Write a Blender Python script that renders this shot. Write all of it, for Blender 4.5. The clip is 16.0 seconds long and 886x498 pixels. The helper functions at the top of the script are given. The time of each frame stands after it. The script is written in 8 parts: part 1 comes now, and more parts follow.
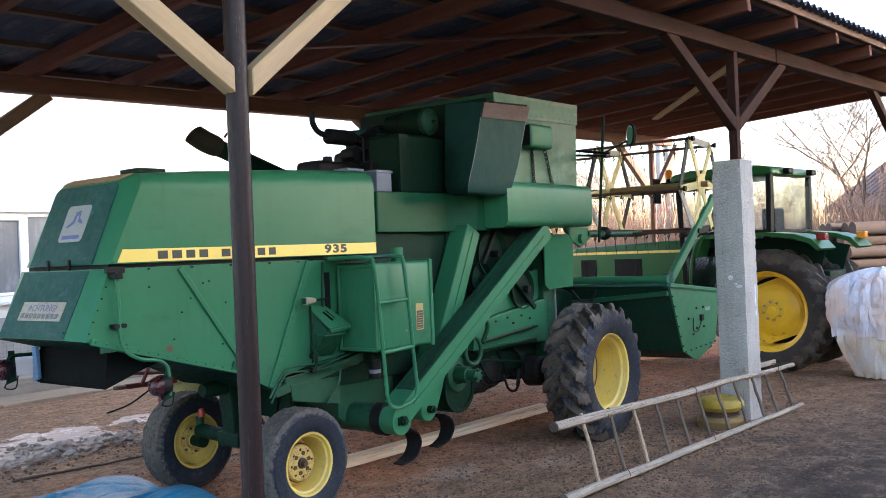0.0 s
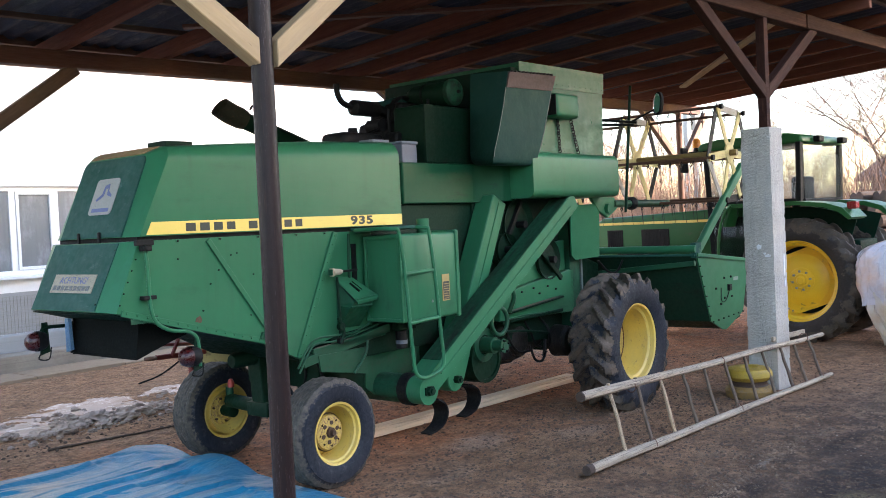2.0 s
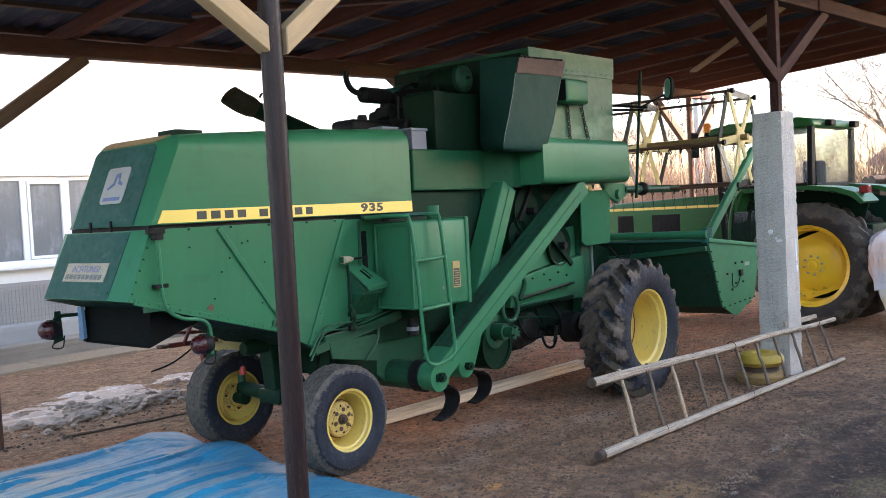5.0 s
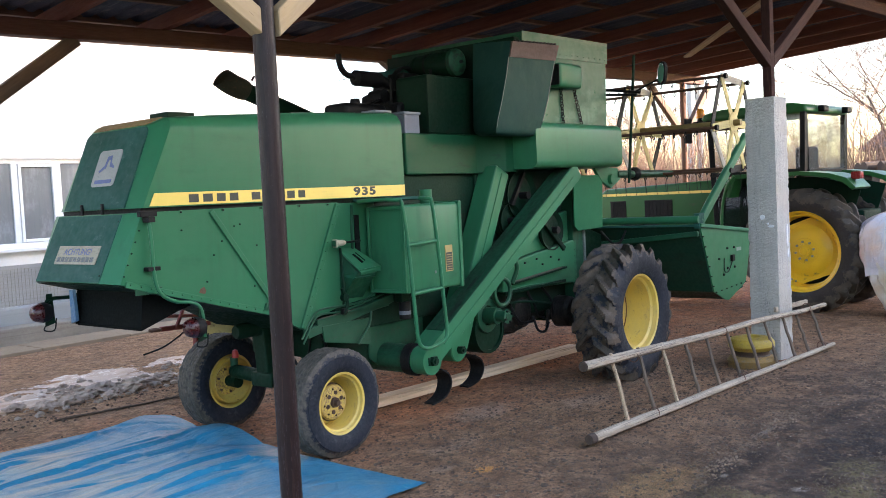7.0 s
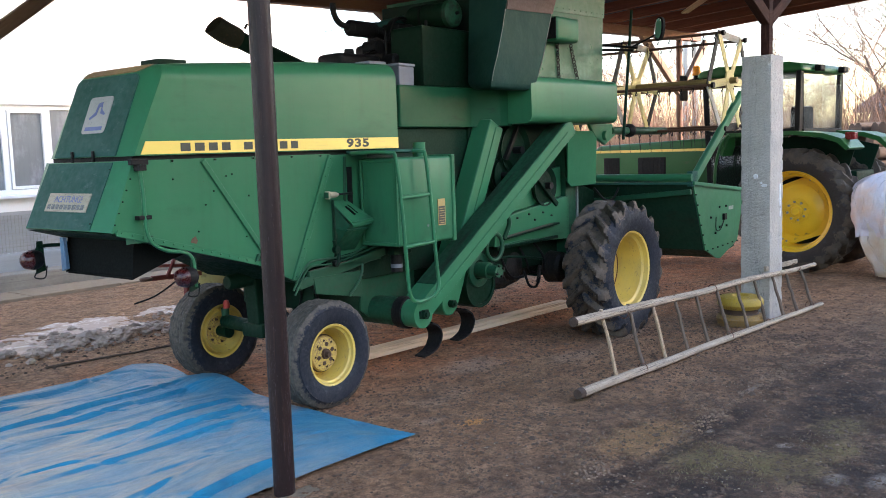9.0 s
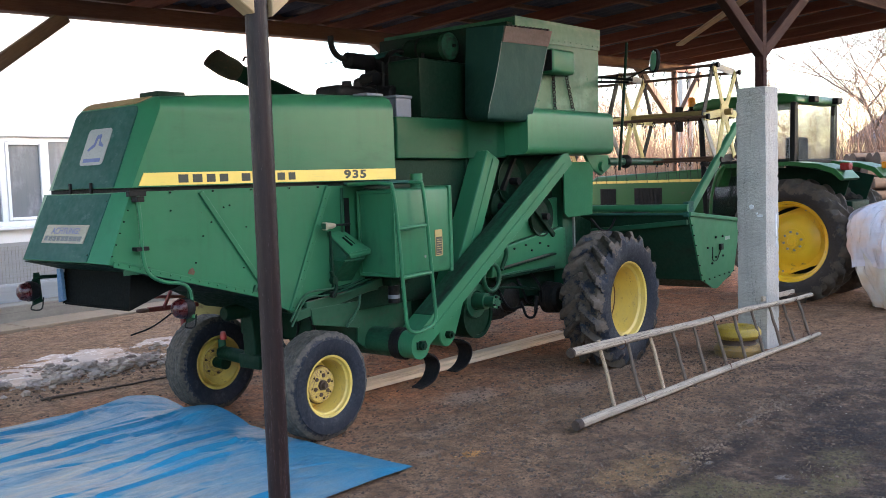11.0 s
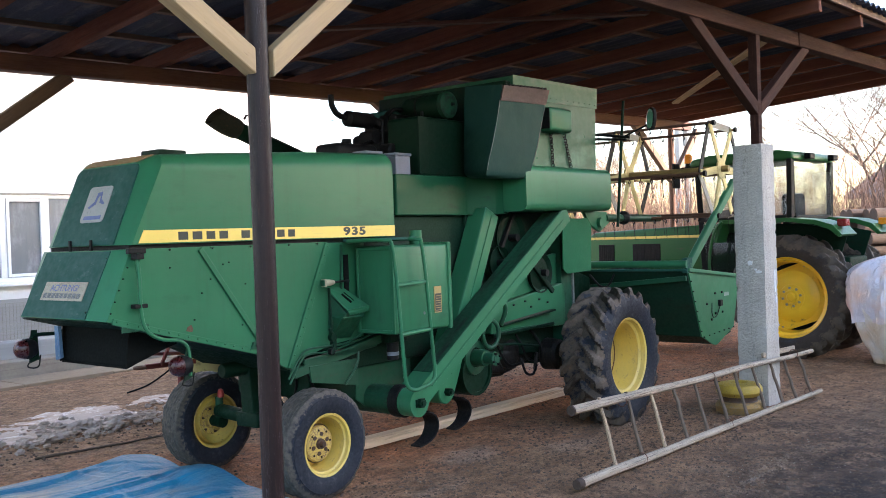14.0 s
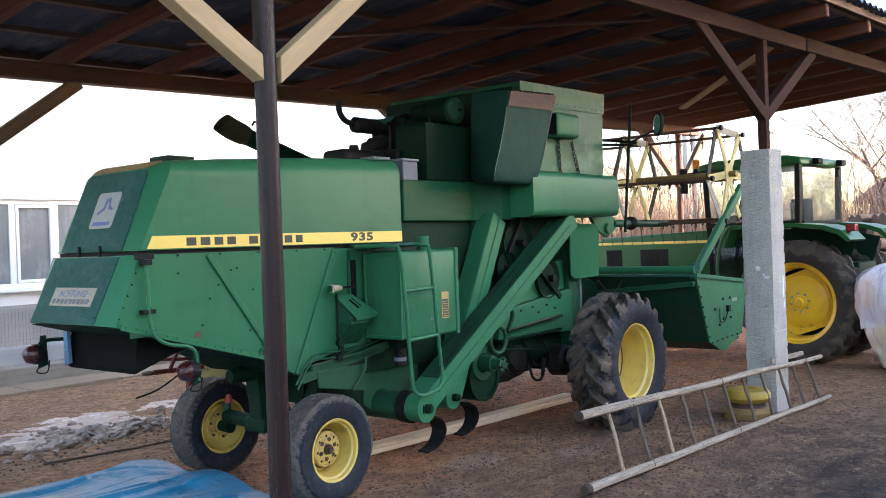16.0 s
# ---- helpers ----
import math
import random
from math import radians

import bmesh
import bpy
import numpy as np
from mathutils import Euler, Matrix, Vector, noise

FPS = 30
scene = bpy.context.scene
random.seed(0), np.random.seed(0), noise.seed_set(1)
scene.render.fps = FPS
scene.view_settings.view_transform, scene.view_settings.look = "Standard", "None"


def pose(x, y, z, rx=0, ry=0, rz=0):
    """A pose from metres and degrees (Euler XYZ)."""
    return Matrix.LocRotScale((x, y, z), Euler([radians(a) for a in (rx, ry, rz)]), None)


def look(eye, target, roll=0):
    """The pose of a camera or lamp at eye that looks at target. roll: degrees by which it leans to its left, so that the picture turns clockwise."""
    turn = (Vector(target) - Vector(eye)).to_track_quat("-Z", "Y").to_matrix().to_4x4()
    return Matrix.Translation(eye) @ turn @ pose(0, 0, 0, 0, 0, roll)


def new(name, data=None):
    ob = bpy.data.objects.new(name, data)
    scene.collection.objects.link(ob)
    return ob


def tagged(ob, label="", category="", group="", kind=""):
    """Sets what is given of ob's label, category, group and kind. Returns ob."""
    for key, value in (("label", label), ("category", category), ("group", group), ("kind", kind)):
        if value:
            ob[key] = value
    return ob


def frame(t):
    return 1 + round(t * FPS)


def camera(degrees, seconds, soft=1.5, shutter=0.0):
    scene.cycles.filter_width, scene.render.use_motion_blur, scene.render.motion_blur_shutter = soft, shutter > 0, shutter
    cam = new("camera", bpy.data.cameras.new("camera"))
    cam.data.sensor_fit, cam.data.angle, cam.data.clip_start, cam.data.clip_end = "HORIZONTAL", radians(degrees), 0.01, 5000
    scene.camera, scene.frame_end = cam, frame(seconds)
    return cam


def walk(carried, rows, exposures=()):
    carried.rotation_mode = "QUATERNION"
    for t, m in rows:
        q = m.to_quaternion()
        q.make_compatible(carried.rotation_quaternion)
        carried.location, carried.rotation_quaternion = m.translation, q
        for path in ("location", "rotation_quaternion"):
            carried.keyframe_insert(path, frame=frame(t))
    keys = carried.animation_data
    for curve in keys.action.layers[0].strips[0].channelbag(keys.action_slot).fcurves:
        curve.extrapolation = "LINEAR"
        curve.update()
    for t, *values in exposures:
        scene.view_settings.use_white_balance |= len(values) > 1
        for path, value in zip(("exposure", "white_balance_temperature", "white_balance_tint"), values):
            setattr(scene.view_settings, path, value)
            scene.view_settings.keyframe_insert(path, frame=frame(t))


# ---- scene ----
cam = camera(51.93, 16.0, 0.9)
ROWS = [  # seconds, the place in metres, the turn in degrees: a camera turned by hand on one spot
    (0.0, 0.0092, 0.0007, 1.8309, 90.100, 2.340, 0.078),
    (0.5, 0.0081, -0.0002, 1.8290, 89.693, 2.362, 0.611),
    (1.0, 0.0068, -0.0010, 1.8273, 89.217, 2.513, 1.162),
    (1.5, 0.0064, -0.0008, 1.8260, 88.703, 2.634, 1.497),
    (2.0, 0.0065, -0.0001, 1.8246, 88.386, 2.694, 1.686),
    (2.5, 0.0055, 0.0007, 1.8236, 88.168, 2.740, 1.745),
    (3.0, 0.0026, 0.0023, 1.8238, 87.939, 2.832, 1.762),
    (3.5, -0.0006, 0.0042, 1.8246, 87.806, 2.761, 1.843),
    (4.0, -0.0027, 0.0056, 1.8253, 87.643, 2.764, 2.063),
    (6.5, 0.0062, -0.0053, 1.8184, 87.536, 3.287, 2.349),
    (7.0, 0.0051, -0.0029, 1.8154, 86.634, 2.844, 1.862),
    (7.5, 0.0022, 0.0020, 1.8112, 84.500, 1.857, 1.105),
    (8.0, -0.0006, 0.0061, 1.8086, 83.710, 1.950, 1.175),
    (8.5, -0.0023, 0.0071, 1.8085, 83.791, 1.805, 1.225),
    (9.0, -0.0034, 0.0067, 1.8090, 83.752, 1.871, 1.400),
    (11.5, -0.0043, 0.0011, 1.8143, 86.074, 1.978, 1.067),
    (12.0, -0.0054, 0.0024, 1.8168, 86.559, 2.047, 0.910),
    (12.5, -0.0058, 0.0029, 1.8187, 88.011, 2.107, 0.857),
    (13.0, -0.0060, 0.0027, 1.8201, 88.620, 2.156, 1.118),
    (13.5, -0.0063, 0.0017, 1.8212, 88.964, 2.014, 1.154),
    (14.0, -0.0065, -0.0007, 1.8213, 89.152, 1.983, 1.125),
    (14.5, -0.0056, -0.0052, 1.8206, 89.202, 1.977, 1.118),
    (15.0, -0.0038, -0.0096, 1.8203, 89.279, 2.009, 1.364),
    (15.5, -0.0027, -0.0109, 1.8203, 89.350, 1.982, 1.566),
    (16.0, -0.0028, -0.0095, 1.8200, 89.529, 2.038, 1.609),
]
walk(cam, [(t, pose(*p)) for t, *p in ROWS], [(0.0, 3.01, 6000, 19), (3.5, 3.03, 6180, 19), (9.0, 2.99, 6220, 19), (16.0, 3.00, 6050, 19)])

# ---------------------------------------------------------------- light
SUN_AZ, SUN_EL = 100.0, 10.0      # degrees: clockwise from straight ahead, and above the horizon
world = bpy.data.worlds.new("world")
scene.world = world
world.use_nodes = True
wn = world.node_tree
sky = wn.nodes.new("ShaderNodeTexSky")
sky.sky_type, sky.sun_disc = "NISHITA", False
sky.sun_elevation, sky.sun_rotation = radians(SUN_EL), radians(SUN_AZ)
sky.dust_density, sky.air_density, sky.ozone_density = 1.2, 1.0, 1.0
wn.nodes["Background"].inputs[1].default_value = 0.15
wn.links.new(sky.outputs[0], wn.nodes["Background"].inputs[0])
sun_data = bpy.data.lights.new("sun", "SUN")
sun_data.energy, sun_data.angle, sun_data.color = 3.0, radians(1.0), (1.0, 0.86, 0.70)
sun = new("sun", sun_data)
a, e = radians(SUN_AZ), radians(SUN_EL)
sun.matrix_world = look((40 * math.sin(a) * math.cos(e), 40 * math.cos(a) * math.cos(e), 40 * math.sin(e)), (0, 0, 0))

# ---------------------------------------------------------------- materials
def material(name, base, rough=0.6, metal=0.0, spots=None, spot_scale=6.0, spot_amount=0.5, grain=60.0, bump=0.15, vary=0.25,
             stretch=(1, 1, 1), rough_vary=0.15, spec=0.5, dist=0.01, island=False, streak=None, chips=None, chip_at=0.70, chip_scale=34.0, dust=None):
    """Paint, metal, wood or stone: two scales of noise vary colour and roughness, with patches of a second colour and fine relief."""
    m = bpy.data.materials.new(name)
    m.use_nodes = True
    nt = m.node_tree
    N, L = nt.nodes, nt.links
    b = N["Principled BSDF"]
    co = N.new("ShaderNodeTexCoord")
    mp = N.new("ShaderNodeMapping")
    mp.inputs["Scale"].default_value = stretch
    L.new(co.outputs["Object"], mp.inputs[0])

    def noise_tex(scale, detail=4.0, src=mp, r=0.6):
        n = N.new("ShaderNodeTexNoise")
        n.inputs["Scale"].default_value, n.inputs["Detail"].default_value, n.inputs["Roughness"].default_value = scale, detail, r
        L.new(src.outputs[0], n.inputs["Vector"])
        return n

    def mix(fac, c1, c2, kind="MIX"):
        x = N.new("ShaderNodeMix")
        x.data_type, x.blend_type = "RGBA", kind
        for sock, v in ((x.inputs[0], fac), (x.inputs[6], c1), (x.inputs[7], c2)):
            if isinstance(v, bpy.types.NodeSocket):
                L.new(v, sock)
            elif isinstance(v, (int, float)):
                sock.default_value = v
            else:
                sock.default_value = (*v, 1)
        return x.outputs[2]

    def ramp(src, lo, hi, a=0.0, b_=1.0):
        x = N.new("ShaderNodeMapRange")
        x.inputs[1].default_value, x.inputs[2].default_value, x.inputs[3].default_value, x.inputs[4].default_value = lo, hi, a, b_
        L.new(src, x.inputs[0])
        return x.outputs[0]

    big, fine = noise_tex(spot_scale * 0.35), noise_tex(grain, 6.0)
    dark = tuple(c * (1 - vary) for c in base)
    light = tuple(min(1, c * (1 + vary)) for c in base)
    col = mix(ramp(big.outputs["Fac"], 0.3, 0.7), dark, light)
    col = mix(ramp(fine.outputs["Fac"], 0.35, 0.75, 0.0, 0.5), col, tuple(c * (1 - 0.8 * vary) for c in base))
    if island:
        g = N.new("ShaderNodeNewGeometry")
        col = mix(ramp(g.outputs["Random Per Island"], 0, 1, 0, 0.6), col, tuple(c * 0.55 for c in base))
    else:
        oi = N.new("ShaderNodeObjectInfo")
        col = mix(ramp(oi.outputs["Random"], 0, 1, 0, 0.25), col, tuple(c * 0.7 for c in base))
    if spots is not None:
        sp = noise_tex(spot_scale, 8.0, co, 0.7)
        col = mix(ramp(sp.outputs["Fac"], 0.62 - 0.2 * spot_amount, 0.72 - 0.1 * spot_amount), col, spots)
    if streak is not None:
        ms = N.new("ShaderNodeMapping")
        ms.inputs["Scale"].default_value = (9, 9, 0.7)
        L.new(co.outputs["Object"], ms.inputs[0])
        st = noise_tex(1.6, 5.0, ms, 0.7)
        col = mix(ramp(st.outputs["Fac"], 0.52, 0.8, 0, 0.55), col, streak)
    if dust is not None:      # a broad uneven film over the paint
        du = noise_tex(2.3, 9.0, co, 0.75)
        col = mix(ramp(du.outputs["Fac"], 0.42, 0.75, 0, 0.6), col, dust)
    if chips is not None:     # small knocks and specks, gathered here and there
        c1, c2 = noise_tex(chip_scale, 3.0, co, 0.6), noise_tex(3.1, 4.0, co, 0.6)
        hit = N.new("ShaderNodeMath")
        hit.operation = "ADD"
        L.new(c1.outputs["Fac"], hit.inputs[0]), L.new(ramp(c2.outputs["Fac"], 0.3, 0.7, -0.10, 0.10), hit.inputs[1])
        col = mix(ramp(hit.outputs[0], chip_at, chip_at + 0.04, 0, 0.9), col, chips)
    L.new(col, b.inputs["Base Color"])
    b.inputs["Metallic"].default_value = metal
    L.new(ramp(fine.outputs["Fac"], 0.3, 0.7, max(0.04, rough - rough_vary), min(1, rough + rough_vary)), b.inputs["Roughness"])
    b.inputs["Specular IOR Level"].default_value = spec
    bp = N.new("ShaderNodeBump")
    bp.inputs["Strength"].default_value, bp.inputs["Distance"].default_value = bump, dist
    L.new(fine.outputs["Fac"], bp.inputs["Height"])
    L.new(bp.outputs[0], b.inputs["Normal"])
    return m


def plain(name, base, rough=0.5, metal=0.0, alpha=1.0, transmission=0.0, emission=None, strength=0.0):
    m = bpy.data.materials.new(name)
    m.use_nodes = True
    b = m.node_tree.nodes["Principled BSDF"]
    b.inputs["Base Color"].default_value = (*base, 1)
    b.inputs["Roughness"].default_value, b.inputs["Metallic"].default_value = rough, metal
    b.inputs["Transmission Weight"].default_value, b.inputs["Alpha"].default_value = transmission, alpha
    if emission:
        b.inputs["Emission Color"].default_value, b.inputs["Emission Strength"].default_value = (*emission, 1), strength
    return m


GREEN = material("green_paint", (0.027, 0.152, 0.070), 0.38, spec=0.20, spot_scale=2.0, grain=12, bump=0.008, vary=0.13, streak=(0.026, 0.100, 0.048), rough_vary=0.05, chips=(0.035, 0.030, 0.018), chip_at=0.785, chip_scale=62.0, dust=(0.050, 0.138, 0.076), spots=(0.018, 0.105, 0.050), spot_amount=0.35)
GREEN_PALE = material("sun_faded_pale_green_paint", (0.045, 0.145, 0.088), 0.5, spec=0.35, spots=(0.095, 0.18, 0.13), spot_scale=3.0, spot_amount=0.5, grain=16, bump=0.02, vary=0.15, chips=(0.05, 0.04, 0.03), chip_at=0.76, chip_scale=60.0)
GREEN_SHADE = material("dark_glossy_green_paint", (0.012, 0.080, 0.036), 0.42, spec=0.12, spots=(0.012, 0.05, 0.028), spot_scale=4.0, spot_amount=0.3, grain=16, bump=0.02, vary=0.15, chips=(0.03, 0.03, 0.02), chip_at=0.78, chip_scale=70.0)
# the pale spots paint highlights and glossy sheen into the tank's green
GREEN_TANK = material("patchy_sheen_green_paint", (0.020, 0.108, 0.054), 0.40, spec=0.2, spots=(0.060, 0.165, 0.105), spot_scale=2.2, spot_amount=0.55, grain=14, bump=0.015, vary=0.18, streak=(0.018, 0.075, 0.040), chips=(0.05, 0.035, 0.02), chip_at=0.77, chip_scale=60.0)
GREEN_TROUGH = material("mud_dark_green_paint", (0.007, 0.034, 0.020), 0.6, spec=0.2, dust=(0.022, 0.024, 0.016), spots=(0.014, 0.016, 0.011), spot_scale=4.0, spot_amount=0.4, grain=30, bump=0.05, vary=0.3)
SPOUT = material("dull_brown_green_sheet", (0.030, 0.028, 0.016), 0.6, spec=0.25, spots=(0.07, 0.035, 0.02), spot_scale=9.0, spot_amount=0.4, bump=0.1)
GREEN_MID = material("dusty_green_paint", (0.009, 0.072, 0.034), 0.5, chips=(0.015, 0.014, 0.010), chip_at=0.68, dust=(0.020, 0.046, 0.028), spec=0.3, spots=(0.035, 0.05, 0.028), spot_scale=5.0, spot_amount=0.35, grain=20, bump=0.03, vary=0.2)
GREEN_DULL = material("weathered_green_paint", (0.017, 0.080, 0.063), 0.65, chips=(0.05, 0.03, 0.02), chip_at=0.76, chip_scale=80.0, dust=(0.046, 0.105, 0.092), spec=0.12, spots=(0.070, 0.125, 0.112), spot_scale=6.0, spot_amount=0.12, grain=20, bump=0.01, vary=0.2, streak=(0.016, 0.065, 0.058))
GREEN_GRIME = material("grime_streaked_green_paint", (0.011, 0.066, 0.033), 0.6, spec=0.2, spots=(0.012, 0.017, 0.012), spot_scale=3.5, spot_amount=0.8, grain=30, bump=0.1, dust=(0.016, 0.028, 0.018), chips=(0.05, 0.04, 0.03), chip_at=0.72)
GREEN_COVER = material("faded_grey_green_cover", (0.016, 0.050, 0.042), 0.5, chips=(0.06, 0.07, 0.06), chip_at=0.80, dust=(0.014, 0.050, 0.034), spec=0.06, rough_vary=0.06, spots=(0.022, 0.055, 0.043), spot_scale=3.5, spot_amount=0.4, grain=6, bump=0.35, dist=0.02, vary=0.2, streak=(0.016, 0.046, 0.034))
# dirty green, with the shade of engine bay and undersides mixed into the colour
GREEN_DARK = material("shaded_dirty_green_paint", (0.0032, 0.022, 0.011), 0.6, spec=0.12, dust=(0.007, 0.015, 0.009), spots=(0.014, 0.015, 0.010), spot_scale=5.0, spot_amount=0.3, grain=30, bump=0.1)
GREEN_TRACTOR = material("tractor_green_paint", (0.022, 0.105, 0.028), 0.40, spec=0.25, spots=(0.08, 0.07, 0.05), spot_scale=4, spot_amount=0.1, vary=0.1, bump=0.03)
YELLOW = material("yellow_paint", (0.66, 0.475, 0.095), 0.45, chips=(0.27, 0.165, 0.06), chip_at=0.68, chip_scale=19.0, dust=(0.42, 0.32, 0.14), spots=(0.24, 0.16, 0.07), spot_scale=9.0, spot_amount=0.12, vary=0.12, bump=0.06)
YELLOW_BRIGHT = material("bright_yellow_paint", (0.80, 0.47, 0.015), 0.4, spots=(0.25, 0.16, 0.06), spot_scale=7.0, spot_amount=0.1, vary=0.1, bump=0.04)
YELLOW_PALE = material("faded_yellow_paint", (0.52, 0.43, 0.16), 0.6, spots=(0.20, 0.14, 0.07), spot_scale=6.0, spot_amount=0.4, dust=(0.34, 0.27, 0.13), vary=0.15)
RUST_DISC = material("rust_flaked_yellow_disc", (0.56, 0.40, 0.085), 0.6, chips=(0.12, 0.065, 0.045), chip_at=0.57, chip_scale=24.0, spots=(0.22, 0.13, 0.09), spot_scale=13.0, spot_amount=0.75, vary=0.2)
RUST_DARK = material("dark_greasy_rust", (0.055, 0.030, 0.020), 0.7, spots=(0.11, 0.055, 0.03), spot_scale=20.0, spot_amount=0.4, bump=0.3)
REEL_TUBE = material("worn_brown_yellow_tube", (0.25, 0.165, 0.055), 0.6, chips=(0.08, 0.05, 0.03), chip_at=0.60, spots=(0.42, 0.32, 0.10), spot_scale=6.0, spot_amount=0.4, vary=0.2)
GREASE = material("greasy_black_casting", (0.010, 0.009, 0.0085), 0.55, spec=0.35, spots=(0.040, 0.028, 0.020), spot_scale=7.0, spot_amount=0.5, dust=(0.026, 0.020, 0.015), grain=40, bump=0.4)
RUBBER_BROWN = material("mud_brown_tyre_rubber", (0.035, 0.029, 0.026), 0.8, spec=0.3, dust=(0.085, 0.062, 0.046), spots=(0.10, 0.075, 0.055), spot_scale=4.0, spot_amount=0.2, grain=40, bump=0.3)
BLACK = material("black_iron", (0.007, 0.007, 0.0075), 0.6, spec=0.2, spots=(0.018, 0.013, 0.010), spot_scale=9.0, spot_amount=0.4, bump=0.2)
RUST = material("rusty_iron", (0.13, 0.06, 0.035), 0.8, spots=(0.05, 0.03, 0.025), spot_scale=12.0, spot_amount=0.5, bump=0.3)
STEEL_POST = material("dark_scaled_steel", (0.017, 0.009, 0.010), 0.45, 0.0, spec=0.24, spots=(0.046, 0.024, 0.019), spot_scale=7.0, spot_amount=0.3, stretch=(1, 1, 0.45), bump=0.25, chips=(0.11, 0.09, 0.10), chip_at=0.68, chip_scale=70.0, dust=(0.034, 0.017, 0.015))
STEEL_DULL = material("dull_grey_flat_iron", (0.30, 0.28, 0.25), 0.6, spots=(0.14, 0.09, 0.06), spot_scale=9, spot_amount=0.4)
INK_WORN = material("worn_sheet_edge", (0.16, 0.18, 0.165), 0.55, chips=(0.03, 0.05, 0.04), chip_at=0.55)
WOOD_NEW = material("fresh_sawn_spruce", (0.40, 0.280, 0.145), 0.7, chips=(0.12, 0.070, 0.03), chip_at=0.69, chip_scale=26.0, dust=(0.28, 0.20, 0.13), spots=(0.34, 0.20, 0.09), spot_scale=5.0, spot_amount=0.15, grain=8, stretch=(1.2, 12, 12), bump=0.12, vary=0.18)
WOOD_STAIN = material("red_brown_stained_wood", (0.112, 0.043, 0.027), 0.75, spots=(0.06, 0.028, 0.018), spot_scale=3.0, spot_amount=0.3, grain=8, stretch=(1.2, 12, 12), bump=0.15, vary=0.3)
# same stained wood, with warm light bounced off the ground put into its colour
WOOD_RAFTER = material("bounce_warmed_rafter_wood", (0.155, 0.056, 0.035), 0.85, spec=0.2, spots=(0.08, 0.036, 0.026), spot_scale=3.0, spot_amount=0.3, grain=8, stretch=(1.2, 12, 12), bump=0.15, vary=0.3)
# same stained wood, darkened to paint the shadow on the front timbers
WOOD_FRONT = material("shade_darkened_stained_wood", (0.042, 0.018, 0.014), 0.85, spec=0.12, spots=(0.085, 0.038, 0.026), spot_scale=3.5, spot_amount=0.3, grain=8, stretch=(1.2, 12, 12), bump=0.2, vary=0.35)
WOOD_REAR = material("sun_greyed_brown_wood", (0.150, 0.092, 0.062), 0.8, spots=(0.09, 0.05, 0.035), spot_scale=3.0, spot_amount=0.3, grain=8, stretch=(1.2, 12, 12), bump=0.2, vary=0.3)
WOOD_BATTEN = material("raw_roof_batten_wood", (0.15, 0.080, 0.050), 0.8, grain=8, stretch=(1.2, 12, 12), bump=0.15, vary=0.3)
WOOD_RUNG = material("dark_weathered_rung", (0.140, 0.098, 0.072), 0.85, spots=(0.065, 0.042, 0.032), spot_scale=12.0, spot_amount=0.4, grain=9, stretch=(9, 9, 1.0), bump=0.3, vary=0.3)
WOOD_GREY = material("weathered_grey_wood", (0.40, 0.315, 0.235), 0.85, chips=(0.10, 0.070, 0.05), chip_at=0.56, streak=(0.16, 0.12, 0.09), spots=(0.13, 0.10, 0.075), spot_scale=9.0, spot_amount=0.5, grain=9, stretch=(1.0, 14, 14), bump=0.3, vary=0.25)
RUNG_PALE = material("scraped_pale_rung", (0.46, 0.33, 0.22), 0.8, chips=(0.11, 0.075, 0.05), chip_at=0.58, chip_scale=38.0, spots=(0.22, 0.14, 0.09), spot_scale=14.0, spot_amount=0.6, grain=9, stretch=(9, 9, 1.0), bump=0.25, vary=0.25)
WOOD_BUTT = material("dark_worn_end_grain", (0.050, 0.030, 0.022), 0.85, spots=(0.09, 0.06, 0.045), spot_scale=20.0, spot_amount=0.4, bump=0.4)
WOOD_PLANK = material("pale_dusty_plank", (0.74, 0.55, 0.37), 0.8, spots=(0.26, 0.18, 0.12), spot_scale=4.0, spot_amount=0.3, grain=8, stretch=(1.0, 14, 14), bump=0.2, vary=0.2)
WOOD_LOG = material("bark_brown_logs", (0.10, 0.065, 0.045), 0.9, spots=(0.05, 0.035, 0.03), spot_scale=4.0, spot_amount=0.5, bump=0.5, island=True)
CONCRETE = material("rough_cast_concrete", (0.49, 0.455, 0.41), 0.95, chips=(0.15, 0.145, 0.14), chip_at=0.66, chip_scale=60.0, dust=(0.30, 0.285, 0.265), spots=(0.34, 0.33, 0.315), spot_scale=7.0, spot_amount=0.3, grain=38, dist=0.02, bump=0.9, vary=0.2)
CONCRETE_OLD = material("worn_concrete_ledge", (0.29, 0.245, 0.20), 0.9, dust=(0.17, 0.135, 0.10), chips=(0.12, 0.09, 0.07), chip_at=0.66, spots=(0.18, 0.14, 0.11), spot_scale=4.0, spot_amount=0.4, grain=30, bump=0.4)
CONCRETE_DIRTY = material("soiled_concrete", (0.20, 0.145, 0.095), 0.95, chips=(0.06, 0.045, 0.035), chip_at=0.62, spots=(0.10, 0.075, 0.055), spot_scale=7.0, spot_amount=0.6, grain=30, bump=0.6)
ROOFING = material("dark_corrugated_fibre_cement", (0.045, 0.052, 0.085), 0.8, spots=(0.14, 0.13, 0.13), spot_scale=4.0, spot_amount=0.4, stretch=(1, 1, 1), bump=0.2, vary=0.35)
PLASTER = material("white_house_render", (0.80, 0.79, 0.78), 0.9, spots=(0.66, 0.66, 0.68), spot_scale=1.2, spot_amount=0.35, grain=70, bump=0.25, vary=0.05)
